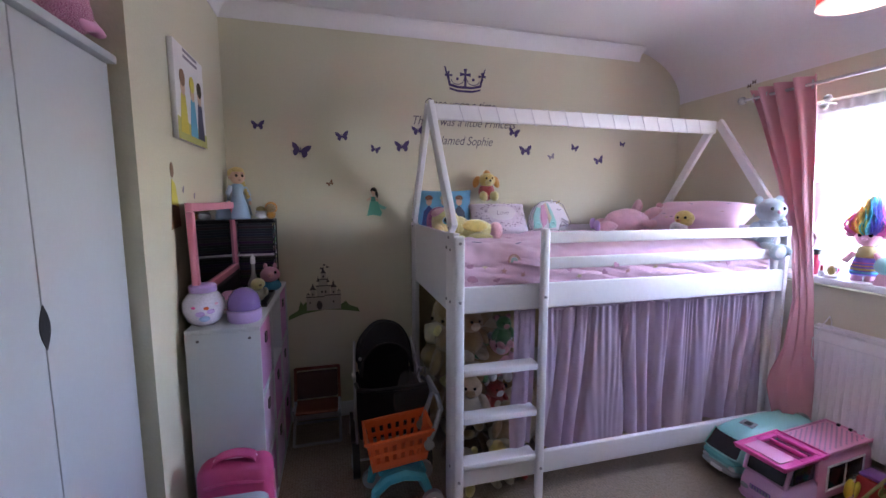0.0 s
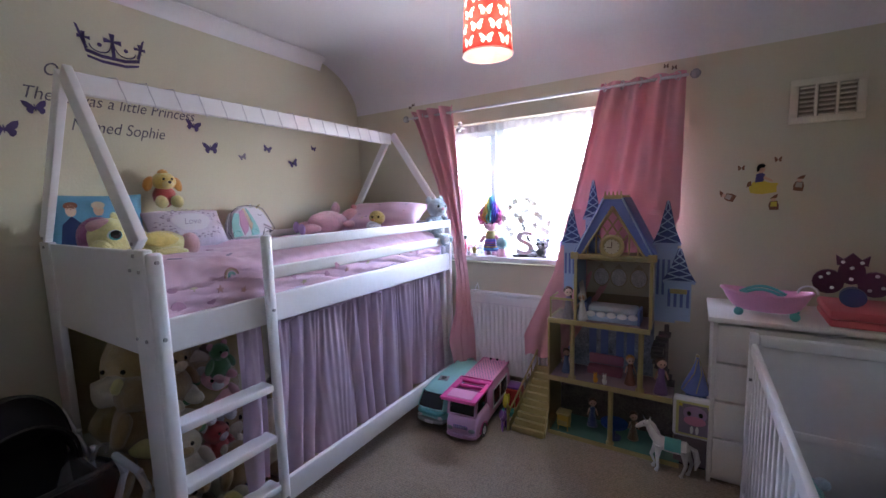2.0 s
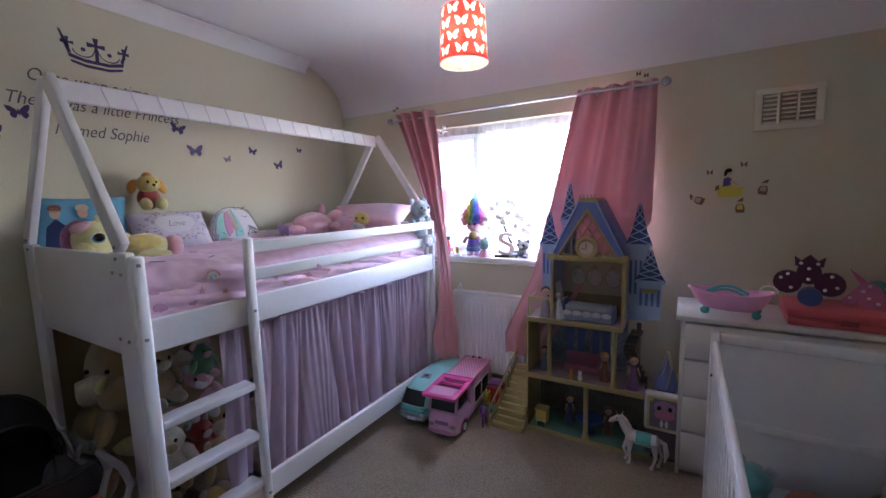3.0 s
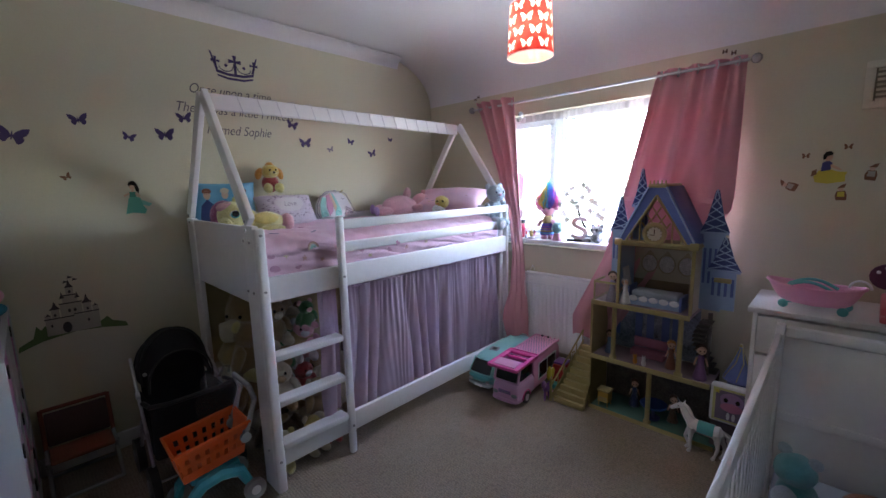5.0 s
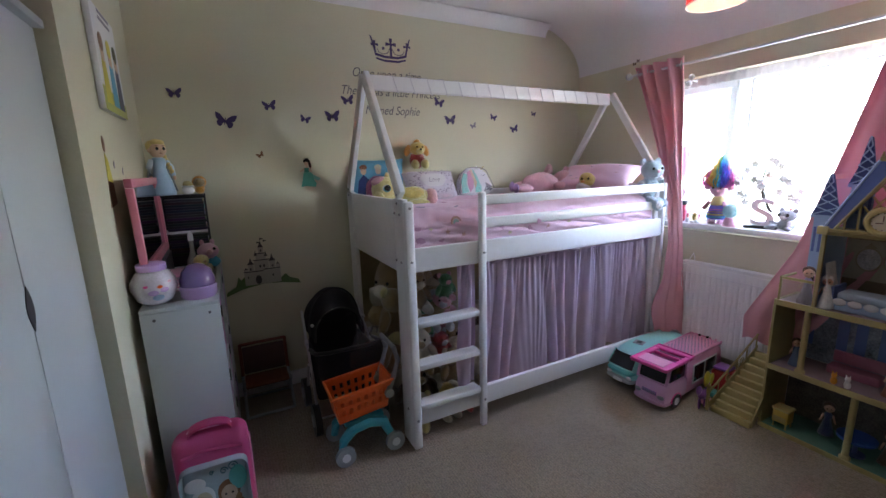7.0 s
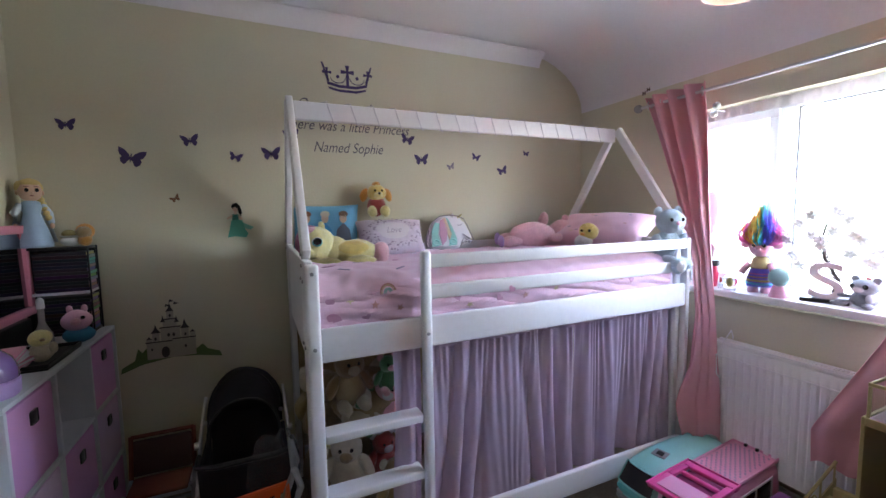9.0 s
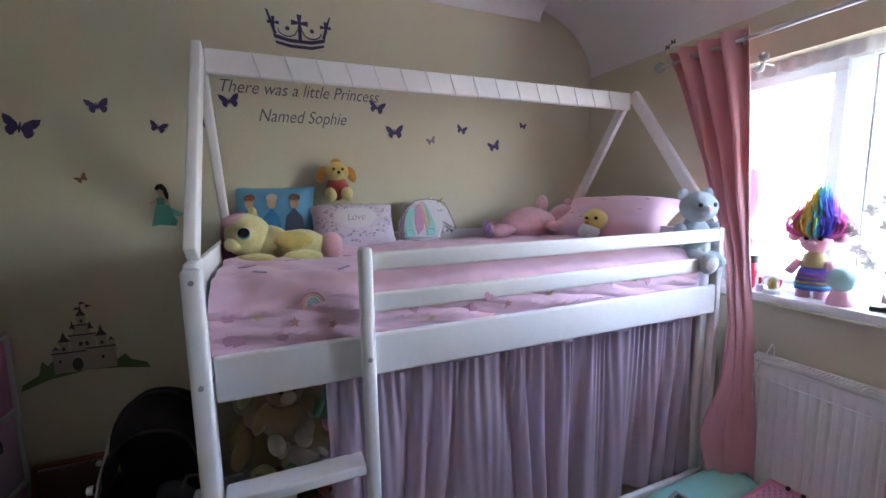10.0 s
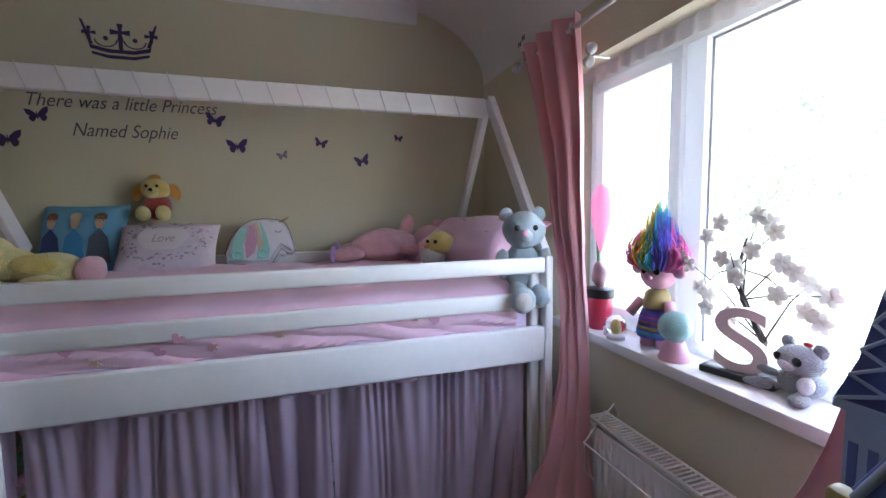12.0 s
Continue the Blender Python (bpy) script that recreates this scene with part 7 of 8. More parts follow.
def turret(y, x, z0, z1, zt, w):
    """A flat printed turret board with a latticed spire."""
    t = 0.006
    gable([(y - w, z0), (y + w, z0), (y + w, z1), (y - w, z1)], x, t, BLUE_L, "turret_wall")
    sp = [(y - w * 1.35, z1), (y + w * 1.35, z1), (y + w * 0.75, z1 + (zt - z1) * 0.35), (y + w * 0.15, zt), (y - w * 0.15, zt), (y - w * 0.75, z1 + (zt - z1) * 0.35)]
    gable(sp, x - 0.002, t + 0.004, BLUE_D, "turret_spire")
    for k in range(5):
        f0, f1 = k / 5, (k + 1) / 5
        for s in (-1, 1):
            w0, w1 = w * 1.2 * (1 - f0) ** 1.1, w * 1.2 * (1 - f1) ** 1.1
            part("spire_lattice", rod((x - 0.004, -(y + s * w0), z1 + 0.005 + f0 * (zt - z1)), (x - 0.004, -(y - s * w1), z1 + 0.005 + f1 * (zt - z1)), 0.0032, n=5), BLUE_L, dh)
    part("turret_band", box(x - 0.006, x - 0.002, -(y + w * 1.3), -(y - w * 1.3), z1 - 0.010, z1 + 0.004), BLUE_L, dh)
    for k in range(4):
        yy = y - w + (k + 0.5) * w / 2
        part("turret_slit", box(x - 0.002, x - 0.0005, -(yy + w * 0.12), -(yy - w * 0.12), z0 + (z1 - z0) * 0.35, z0 + (z1 - z0) * 0.8), BLUE_ROOF, dh)


turret(0.60, 0.16, 0.75, 1.19, 1.42, 0.052)
turret(0.665, 0.10, 0.78, 0.995, 1.17, 0.058)
turret(0.078, 0.20, 0.88, 1.17, 1.38, 0.048)
turret(0.205, 0.18, 1.12, 1.33, 1.55, 0.042)
part("turret_sign", box(0.085, 0.098, -0.705, -0.625, 0.93, 0.955, 0.004), GOLD, dh)
# winding stair at the right end
for k in range(11):
    a = -0.4 + k * 0.34
    z = 0.385 + k * 0.031
    part("spiral_step", box(0.14 + 0.05 * math.cos(a) - 0.045, 0.14 + 0.05 * math.cos(a) + 0.045, -0.615 + 0.045 * math.sin(a) - 0.03, -0.615 + 0.045 * math.sin(a) + 0.03, z, z + 0.008, 0.002), MURAL2, dh)
part("spiral_post", rod((0.14, -0.615, 0.375), (0.14, -0.615, 0.74), 0.012), MURAL2, dh)
# rooms' furniture
bedt = thing("toy_bed", (DX + 0.10, 1.25 - 0.34, 0.736), "small blue dolls' bed in the upper room", "toy bed")
part("base", box(-0.05, 0.08, -0.14, 0.14, 0, 0.05, 0.008), BLUE_L, bedt)
part("headboard", box(-0.055, 0.085, 0.135, 0.150, 0.0, 0.115, 0.006), BLUE_ROOF, bedt)
part("footboard", box(-0.055, 0.085, -0.150, -0.135, 0.0, 0.085, 0.006), BLUE_ROOF, bedt)
for k in range(5):
    part("scallop", ball((-0.053, -0.112 + k * 0.056, 0.045), (0.006, 0.026, 0.018), None, 12, 8), plain("white trim plastic", (0.66, 0.68, 0.74), 0.4), bedt)
part("blanket", fuzz(box(-0.045, 0.075, -0.13, 0.13, 0.051, 0.09, 0.015, 3), 0.006, 12), plain("powder blue toy blanket", (0.32, 0.37, 0.48), 0.9), bedt)
WAINSCOT = plain("printed brown wainscot board", (0.26, 0.19, 0.13), 0.6)
VIGNETTE = mat("printed pale violet picture", (0.60, 0.54, 0.58), 0.6, 0.35, 30, 0.0)
FRAME_P = plain("printed ochre scroll", (0.42, 0.33, 0.23), 0.6)
db("printed_wainscot", 0.259, 0.261, 0.156, 0.534, 0.738, 0.86, WAINSCOT)
for y in (0.245, 0.345, 0.455):
    back = Matrix(((0, 0, -1, 0.2605), (-1, 0, 0, 0), (0, 1, 0, 0), (0, 0, 0, 1)))
    part("printed_picture", flat(oval(y, 0.965, 0.042, 0.052, 20), 0.002, back), VIGNETTE, dh, smooth=False)
    part("printed_rim", tube([(0.257, -y + 0.046 * math.cos(a), 0.965 + 0.056 * math.sin(a)) for a in (math.tau * i / 22 for i in range(23))], 0.0035, n=5), FRAME_P, dh)
    part("printed_crest", flat([(y - 0.025, 1.022), (y + 0.025, 1.022), (y + 0.012, 1.036), (y, 1.050), (y - 0.012, 1.036)], 0.002, back), FRAME_P, dh, smooth=False)
db("printed_cornice", 0.258, 0.261, 0.156, 0.534, 1.060, 1.085, WAINSCOT)
for k in range(9):
    db("cornice_block", 0.254, 0.2575, 0.172 + k * 0.041, 0.188 + k * 0.041, 1.064, 1.082, GOLD)
part("white_drape", sheet(lambda u, v: Vector((0.030 + 0.10 * u, -0.165 - 0.020 * math.sin(u * 9) * (1 - v) - 0.03 * (1 - v), 0.742 + 0.22 * v)), 18, 8, 0.003), WHITE_PL, dh)
for y in (0.06, 0.20, 0.27, 0.36, 0.42):
    db("printed_drape", 0.259, 0.261, y - 0.022, y + 0.022, 0.46, 0.71, BLUE_ROOF)
tab = thing("toy_table", (DX + 0.10, 1.25 - 0.36, 0.022), "round blue dolls' table on the lower floor", "toy table")
part("top", rod((0, 0, 0.085), (0, 0, 0.097), 0.075, n=24), plain("glossy blue plastic", (0.04, 0.10, 0.34), 0.2), tab)
part("stem", rod((0, 0, 0.006), (0, 0, 0.085), 0.010), BLUE_D, tab)
part("foot", rod((0, 0, 0), (0, 0, 0.008), 0.04, n=18), BLUE_D, tab)
cab = thing("toy_cabinet", (DX + 0.06, 1.25 - 0.075, 0.022), "yellow dolls' stove with drawers", "toy cabinet")
part("body", box(-0.035, 0.035, -0.035, 0.035, 0.03, 0.10, 0.004), plain("mustard plastic", (0.50, 0.34, 0.06), 0.4), cab)
part("top", box(-0.04, 0.04, -0.04, 0.04, 0.101, 0.112, 0.003), GOLD, cab)
for sx in (-1, 1):
    for sy in (-1, 1):
        part("leg", rod((sx * 0.028, sy * 0.028, 0), (sx * 0.028, sy * 0.028, 0.03), 0.004), GOLD, cab)
part("drawer", box(-0.039, -0.036, -0.028, 0.028, 0.04, 0.066), GOLD, cab)
for y, c in ((0.265, plain("orange figurine", (0.62, 0.28, 0.03))), (0.315, WHITE_P)):
    toy("cat_figurine", (DX + 0.020, 1.25 - y, 0.376), "tiny seated cat figurine in the dolls' house", "figurine", [("body", (0, 0, 0.020), (0.013, 0.014, 0.020), c), ("head", (-0.004, 0, 0.050), (0.011, 0.012, 0.012), c), ("ear", (-0.004, -0.007, 0.064), (0.003, 0.003, 0.006), c), ("ear", (-0.004, 0.007, 0.064), (0.003, 0.003, 0.006), c), ("chest", (-0.008, 0, 0.032), (0.008, 0.009, 0.014), c)], 0, 0.0, "cat figurines")
for y, x, z, h, hair, dress, lab in ((0.075, 0.10, 0.376, 0.15, BRUN, plain("denim toy cloth", (0.10, 0.16, 0.30)), "small doll in a blue skirt on the middle floor"), (0.44, 0.10, 0.376, 0.17, ORG_PL, plain("rust toy cloth", (0.20, 0.08, 0.05)), "small doll in a rust dress on the middle floor"),
                                     (0.60, 0.06, 0.376, 0.20, BRUN, plain("dull purple toy cloth", (0.18, 0.09, 0.24)), "small doll in a purple dress by the winding stair"), (0.095, 0.06, 0.736, 0.19, BRUN, plain("pale violet toy cloth", (0.36, 0.30, 0.46)), "small brown-haired doll standing on the balcony"),
                                     (0.175, 0.05, 0.736, 0.16, WHITE_P, WHITE_P, "small white doll in the upper room"), (0.46, 0.14, 0.022, 0.17, BRUN, BROWN_PL, "small dark doll on the lower floor"), (0.22, 0.18, 0.022, 0.18, BRUN, NAVY_PL, "small navy doll on the lower floor")):
    doll((DX + x, 1.25 - y, z), h, hair, dress, lab, -70)
bench = thing("toy_bench", (DX + 0.18, 1.25 - 0.29, 0.376), "pink dolls' sofa on the middle floor", "toy sofa")
part("seat", box(-0.04, 0.04, -0.10, 0.10, 0, 0.045, 0.010), plain("dull rose cloth", (0.34, 0.12, 0.18), 0.8), bench)
part("back", box(0.025, 0.045, -0.10, 0.10, 0.046, 0.11, 0.010), plain("rose cloth", (0.36, 0.13, 0.20), 0.8), bench)

st = thing("toy_staircase", (2.335, 1.262, 0), "yellow curved dolls' staircase beside the dolls' house", "toy stairs")
for k in range(10):
    x0 = 0.205 - k * 0.0225
    z = 0.372 - k * 0.0372
    w = 0.105 + 0.011 * k
    part("step", box(x0 - 0.028, x0, 0.0, w, 0.0 if k == 9 else z - 0.075, z, 0.004), GOLD, st)
for y0, y1 in ((-0.006, -0.006), (0.112, 0.222)):
    pts = [(0.21, y0, 0.30), (0.10, (y0 + y1) / 2, 0.13), (-0.02, y1, 0.010), (-0.03, y1, 0.04), (0.10, (y0 + y1) / 2, 0.22), (0.21, y0, 0.40)]
    bm = bmesh.new()
    f = bm.faces.new([bm.verts.new(p) for p in pts])
    bmesh.ops.triangulate(bm, faces=[f])
    bmesh.ops.solidify(bm, geom=list(bm.faces), thickness=0.006)
    part("stringer", bm, GOLD, st, smooth=False)
for k in range(6):
    q = k / 5
    y, x, z = 0.112 + 0.11 * q, 0.20 - 0.22 * q, 0.37 - 0.35 * q
    part("baluster", rod((x, y, z), (x, y, z + 0.085), 0.004, n=6), GOLD, st)
part("handrail", tube([(0.21, 0.112, 0.47), (0.10, 0.167, 0.29), (-0.01, 0.220, 0.125), (-0.028, 0.224, 0.10)], 0.006, n=6), GOLD, st)
part("newel_post", rod((-0.028, 0.224, 0.0), (-0.028, 0.224, 0.145), 0.010, n=10), GOLD, st)
part("newel_ball", ball((-0.028, 0.224, 0.152), 0.013), GOLD, st)
for q in (0.3, 0.6):
    c0 = (0.20 - 0.22 * q, 0.112 + 0.11 * q, 0.41 - 0.35 * q)
    part("scroll", tube([(c0[0] + 0.024 * math.cos(a) * (1 - a / 12), c0[1], c0[2] + 0.024 * math.sin(a) * (1 - a / 12)) for a in (0.4 * i for i in range(20))], 0.003, n=5), GOLD, st)

# ---- toy horse, box and turret by the drawers ----
hs = thing("toy_horse", (2.345, 0.592, 0), "white toy unicorn with a turquoise saddle", "toy horse", 90)
HW = plain("white toy vinyl", (0.74, 0.72, 0.74), 0.35)
part("body", tube([(-0.092, 0, 0.148), (-0.075, 0, 0.152), (-0.030, 0, 0.146), (0.015, 0, 0.148), (0.055, 0, 0.158), (0.078, 0, 0.162)], [0.012, 0.034, 0.033, 0.034, 0.034, 0.018], n=14), HW, hs)
part("neck", tube([(0.050, 0, 0.160), (0.078, 0, 0.190), (0.098, 0, 0.222), (0.108, 0, 0.238)], [0.030, 0.024, 0.018, 0.014], n=12), HW, hs)
part("head", tube([(0.096, 0, 0.246), (0.116, 0, 0.244), (0.140, 0, 0.228), (0.158, 0, 0.214), (0.164, 0, 0.208)], [0.012, 0.017, 0.013, 0.010, 0.006], n=10), HW, hs)
part("horn", rod((0.118, 0, 0.258), (0.134, 0, 0.284), 0.004, r2=0.0008), GREY_P, hs)
for s_ in (-1, 1):
    part("ear", rod((0.100, s_ * 0.009, 0.254), (0.096, s_ * 0.012, 0.276), 0.006, r2=0.001), HW, hs)
    part("eye", ball((0.124, s_ * 0.014, 0.243), 0.0035, u=8, v=6), EYE_M, hs)
part("mane", tube([(0.104, 0, 0.262), (0.082, 0, 0.240), (0.062, 0.004, 0.212), (0.044, 0.006, 0.190)], [0.006, 0.012, 0.011, 0.004], n=8), HW, hs)
for x, y, k1, k2 in ((0.058, -0.018, 0.030, 0.012), (0.052, 0.018, 0.004, 0.0), (-0.070, -0.019, -0.030, -0.022), (-0.064, 0.019, -0.010, 0.002)):
    part("leg", tube([(x, y, 0.150), (x + k1 * 0.4, y, 0.110), (x + k1, y, 0.066), (x + k2, y, 0.022), (x + k2 + 0.004, y, 0.012), (x + k2 + 0.008, y, 0.0)], [0.024, 0.015, 0.009, 0.0065, 0.008, 0.011], n=8), HW, hs)
part("tail", tube([(-0.088, 0, 0.166), (-0.112, 0, 0.150), (-0.124, 0, 0.100), (-0.116, 0, 0.045)], [0.007, 0.014, 0.015, 0.003], n=8), HW, hs)
part("saddle", sheet(lambda u, v: Vector((-0.050 + 0.075 * u, 0.0375 * math.cos(math.pi * (0.02 + 0.96 * v)), 0.138 + 0.050 * math.sin(math.pi * v) ** 0.7)), 8, 14, 0.003), TEAL, hs)
under = thing("toy_chest", (2.52, 0.49, 0), "dark low toy chest beside the drawers", "toy chest")
part("body", box(-0.08, 0.20, -0.075, 0.09, 0.012, 0.165, 0.006), plain("dark printed card", (0.16, 0.12, 0.15), 0.6), under)
part("lid", box(-0.085, 0.205, -0.08, 0.095, 0.166, 0.178, 0.004), plain("grey card lid", (0.22, 0.18, 0.20), 0.6), under)
part("foot", box(-0.07, 0.19, -0.065, 0.08, 0.0, 0.011), BLACK_P, under)
bxt = thing("printed_bag", (2.415, 0.487, 0.179), "white bag printed with a purple creature in a yellow frame", "bag")
part("body", box(-0.006, 0.05, -0.100, 0.100, 0.0, 0.215, 0.016, 3), PAPER, bxt)
mb = Matrix(((0, 0, -1, -0.0065), (-1, 0, 0, 0), (0, 1, 0, 0), (0, 0, 0, 1)))
part("print_frame", flat([(-0.085, 0.015), (0.085, 0.015), (0.085, 0.20), (-0.085, 0.20)], 0.0008, mb), plain("lemon print", (0.56, 0.54, 0.24)), bxt, smooth=False)
part("print_ground", flat([(-0.072, 0.025), (0.072, 0.025), (0.072, 0.188), (-0.072, 0.188)], 0.0014, mb), plain("plum print", (0.20, 0.15, 0.22)), bxt, smooth=False)
part("print_head", flat(oval(0, 0.135, 0.052, 0.048, 18, 0.05), 0.0020, mb), plain("violet print", (0.36, 0.22, 0.40)), bxt, smooth=False)
part("print_muzzle", flat(oval(0, 0.100, 0.050, 0.026, 16), 0.0026, mb), plain("pink print", (0.56, 0.20, 0.32)), bxt, smooth=False)
for s in (-1, 1):
    part("print_eye", flat(oval(s * 0.026, 0.138, 0.010, 0.013, 10), 0.0032, mb), EYE_M, bxt, smooth=False)
    part("print_leg", flat(oval(s * 0.012, 0.05, 0.008, 0.022, 10), 0.0026, mb), PAPER, bxt, smooth=False)
    part("print_star", flat([(s * 0.065 + x, 0.18 + z) for x, z in star(0.015)], 0.0024, mb), DEC_Y, bxt, smooth=False)
spire = thing("toy_turret", (2.54, 0.485, 0.179), "loose dark blue castle turret behind the bag", "toy turret")
part("drum", rod((0, 0, 0), (0, 0, 0.22), 0.05, n=16), BLUE_D, spire)
part("cone", lathe([(0.072, 0.215), (0.066, 0.235), (0.030, 0.32), (0.006, 0.40)], n=16), BLUE_ROOF, spire)
for k in range(6):
    a = math.tau * k / 6
    part("lattice", tube([(0.070 * math.cos(a), 0.070 * math.sin(a), 0.225), (0.034 * math.cos(a + 0.7), 0.034 * math.sin(a + 0.7), 0.32), (0.009 * math.cos(a + 1.2), 0.009 * math.sin(a + 1.2), 0.395)], 0.0028, n=5), GOLD, spire)
part("knob", ball((0, 0, 0.408), 0.009), GOLD, spire)

# ---- chest of drawers and what stands on it ----
cd = thing("chest_of_drawers", (2.36, 0.43, 0), "white chest of drawers with plain fronts", "chest of drawers")
DRW = plain("white drawer paint", (0.72, 0.70, 0.68), 0.4)
part("carcass", box(0.034, 0.42, -0.83, -0.002, 0.0, 0.835, 0.003), DRW, cd)
part("side_edge", box(-0.004, 0.0335, -0.020, -0.002, 0.0, 0.835, 0.002), DRW, cd)
part("side_edge", box(-0.004, 0.0335, -0.830, -0.812, 0.0, 0.835, 0.002), DRW, cd)
part("top", box(-0.020, 0.425, -0.845, 0.020, 0.836, 0.862, 0.006), DRW, cd)
for k in range(4):
    d = part("drawer", box(-0.010, 0.030, -0.810, -0.022, 0.055 + k * 0.195, 0.055 + k * 0.195 + 0.184, 0.004), DRW, cd)
    part("grip", box(-0.020, -0.0105, -0.46, -0.36, 0.055 + k * 0.195 + 0.145, 0.055 + k * 0.195 + 0.160, 0.004), CHROME, d)
ZT = 0.862
tub = thing("toy_bath", (2.475, 0.215, ZT), "pink toy bath with turquoise wheels and arch", "toy bath", -8)
def bath(u, v):
    a = math.tau * u
    r = 0.62 + 0.38 * v ** 0.6
    return Vector((0.085 * r * math.cos(a), 0.175 * r * math.sin(a) * (1.0 + 0.05 * math.sin(a)), 0.028 + 0.082 * v + 0.016 * v * abs(math.sin(a)) ** 3))
part("basin", sheet(bath, 40, 8, 0.005), PINK_LT, tub)
part("floor", rod((0, 0, 0.026), (0, 0, 0.033), 0.052, n=20), PINK_LT, tub)
part("rim", tube([tuple(bath(i / 40, 1.0)) for i in range(41)], 0.007, n=6), PINK_LT, tub)
for y in (-0.105, 0.105):
    for x in (-0.055, 0.055):
        part("wheel", ball((x, y, 0.020), (0.014, 0.020, 0.020)), TEAL, tub)
for x in (-0.045, 0.045):
    part("arch", tube([(x, -0.09 + 0.18 * i / 10 + 0.02, 0.10 + 0.035 * math.sin(math.pi * i / 10)) for i in range(11)], 0.008, n=6), TEAL, tub)
part("ring_handle", tube([(0.0, -0.145 + 0.035 * math.cos(a), 0.125 + 0.035 * math.sin(a)) for a in (math.pi * i / 12 for i in range(13))], 0.005, n=6), WHITE_P, tub)
rc = thing("toy_case", (2.515, -0.205, ZT), "flat coral red toy case lying on the drawers", "toy case", -3)
part("case", box(-0.15, 0.17, -0.195, 0.205, 0.0, 0.034, 0.010), CASE_R, rc)
part("lid", box(-0.152, 0.172, -0.197, 0.207, 0.0345, 0.074, 0.012), CASE_R, rc)
part("latch", box(-0.158, -0.1525, -0.03, 0.03, 0.022, 0.046, 0.002), plain("dark red seam", (0.22, 0.03, 0.04)), rc)
ZR = ZT + 0.075
BULBW = plain("unlit white bulb", (0.78, 0.76, 0.78), 0.3)


def marquee(name, loc, rz, shapes, bulbs, label):
    t = thing(name, loc, label, "ornament", rz)
    mm = Matrix(((0, 0, -1, 0), (-1, 0, 0, 0), (0, 1, 0, 0), (0, 0, 0, 1)))
    for pn, pts, m, d in shapes:
        part(pn, flat(pts, d, mm), m, t, smooth=False)
    for y, z in bulbs:
        part("bulb", ball((-0.036, -y, z), 0.0075, u=8, v=6), BULBW, t)
    return t


marquee("flower_sign", (2.53, -0.085, ZR + 0.002), -12, [("petal", oval(-0.075, 0.10, 0.055, 0.055), PLUM, 0.03), ("petal", oval(0.075, 0.10, 0.055, 0.055), PLUM, 0.028), ("petal", oval(0.0, 0.15, 0.045, 0.055), PLUM, 0.032), ("crown_top", [(-0.05, 0.18), (0.05, 0.18), (0.055, 0.225), (0.03, 0.205), (0.0, 0.235), (-0.03, 0.205), (-0.055, 0.225)], PLUM, 0.03), ("base", oval(0.01, 0.04, 0.045, 0.042), BLUE_D, 0.06)],
        [(-0.10, 0.12), (-0.06, 0.075), (-0.075, 0.14), (0.0, 0.17), (0.0, 0.12), (0.08, 0.14), (0.10, 0.09), (0.06, 0.075), (0.03, 0.195), (-0.03, 0.195)], "dark plum crown-shaped light sign with white bulbs")
marquee("unicorn_sign", (2.53, -0.30, ZR), -20, [("head", [(-0.09, 0.03), (-0.075, 0.005), (-0.04, 0.02), (-0.015, -0.0), (0.07, 0.0), (0.055, 0.06), (0.03, 0.105), (0.0, 0.125), (-0.03, 0.115), (-0.05, 0.085)], plain("dusty pink board", (0.50, 0.14, 0.26), 0.5), 0.028),
        ("mane", [(0.0, 0.125), (0.03, 0.13), (0.075, 0.10), (0.105, 0.05), (0.125, 0.005), (0.075, 0.0), (0.055, 0.06), (0.03, 0.105)], plain("dark teal board", (0.03, 0.16, 0.16), 0.5), 0.032), ("horn", [(-0.035, 0.115), (-0.015, 0.122), (-0.07, 0.175)], plain("rose board", (0.52, 0.10, 0.24), 0.5), 0.026)],
        [(-0.06, 0.045), (-0.02, 0.08), (0.0, 0.05), (0.0, 0.105), (0.03, 0.03), (0.05, 0.10), (0.08, 0.07), (0.10, 0.03)], "pink unicorn light sign with a teal mane and bulbs")

# ---- cot ----
cot = thing("cot", (0.68, -0.41, 0), "white painted wooden cot with slatted sides", "cot")


def cc(name, x0, x1, y0, y1, z0, z1, bev=0.006, par=None):
    return part(name, box(x0 - 0.68, x1 - 0.68, y0 + 0.41, y1 + 0.41, z0, z1, bev, 2), WOOD_W, par or cot)


for x in (0.68, 2.03):
    for y in (-0.41, 0.285):
        cc("post", x, x + 0.045, y, y + 0.030, 0.0, 0.885)
    cc("end_rail", x + 0.004, x + 0.040, -0.379, 0.284, 0.835, 0.880, 0.010)
    cc("end_panel", x + 0.014, x + 0.030, -0.379, 0.284, 0.19, 0.834, 0.002)
    cc("mid_rail", x + 0.006, x + 0.038, -0.379, 0.284, 0.475, 0.510, 0.006)
    cc("end_rail", x + 0.006, x + 0.038, -0.379, 0.284, 0.15, 0.188, 0.006)
for y in (-0.405, 0.290):
    cc("side_rail", 0.726, 2.029, y, y + 0.022, 0.800, 0.850, 0.008)
    cc("side_rail", 0.726, 2.029, y, y + 0.022, 0.15, 0.20, 0.006)
    for k in range(17):
        x = 0.79 + k * 0.0735
        cc("slat", x - 0.013, x + 0.013, y + 0.005, y + 0.017, 0.201, 0.799, 0.004)
for x in (0.74, 2.02):
    part("bolt", rod((x - 0.68, 0.713, 0.70), (x - 0.68, 0.723, 0.70), 0.006), STEEL_D, cot)
cot_m = thing("cot_mattress", (1.38, -0.05, 0.18), "thin blue-grey cot mattress", "mattress")
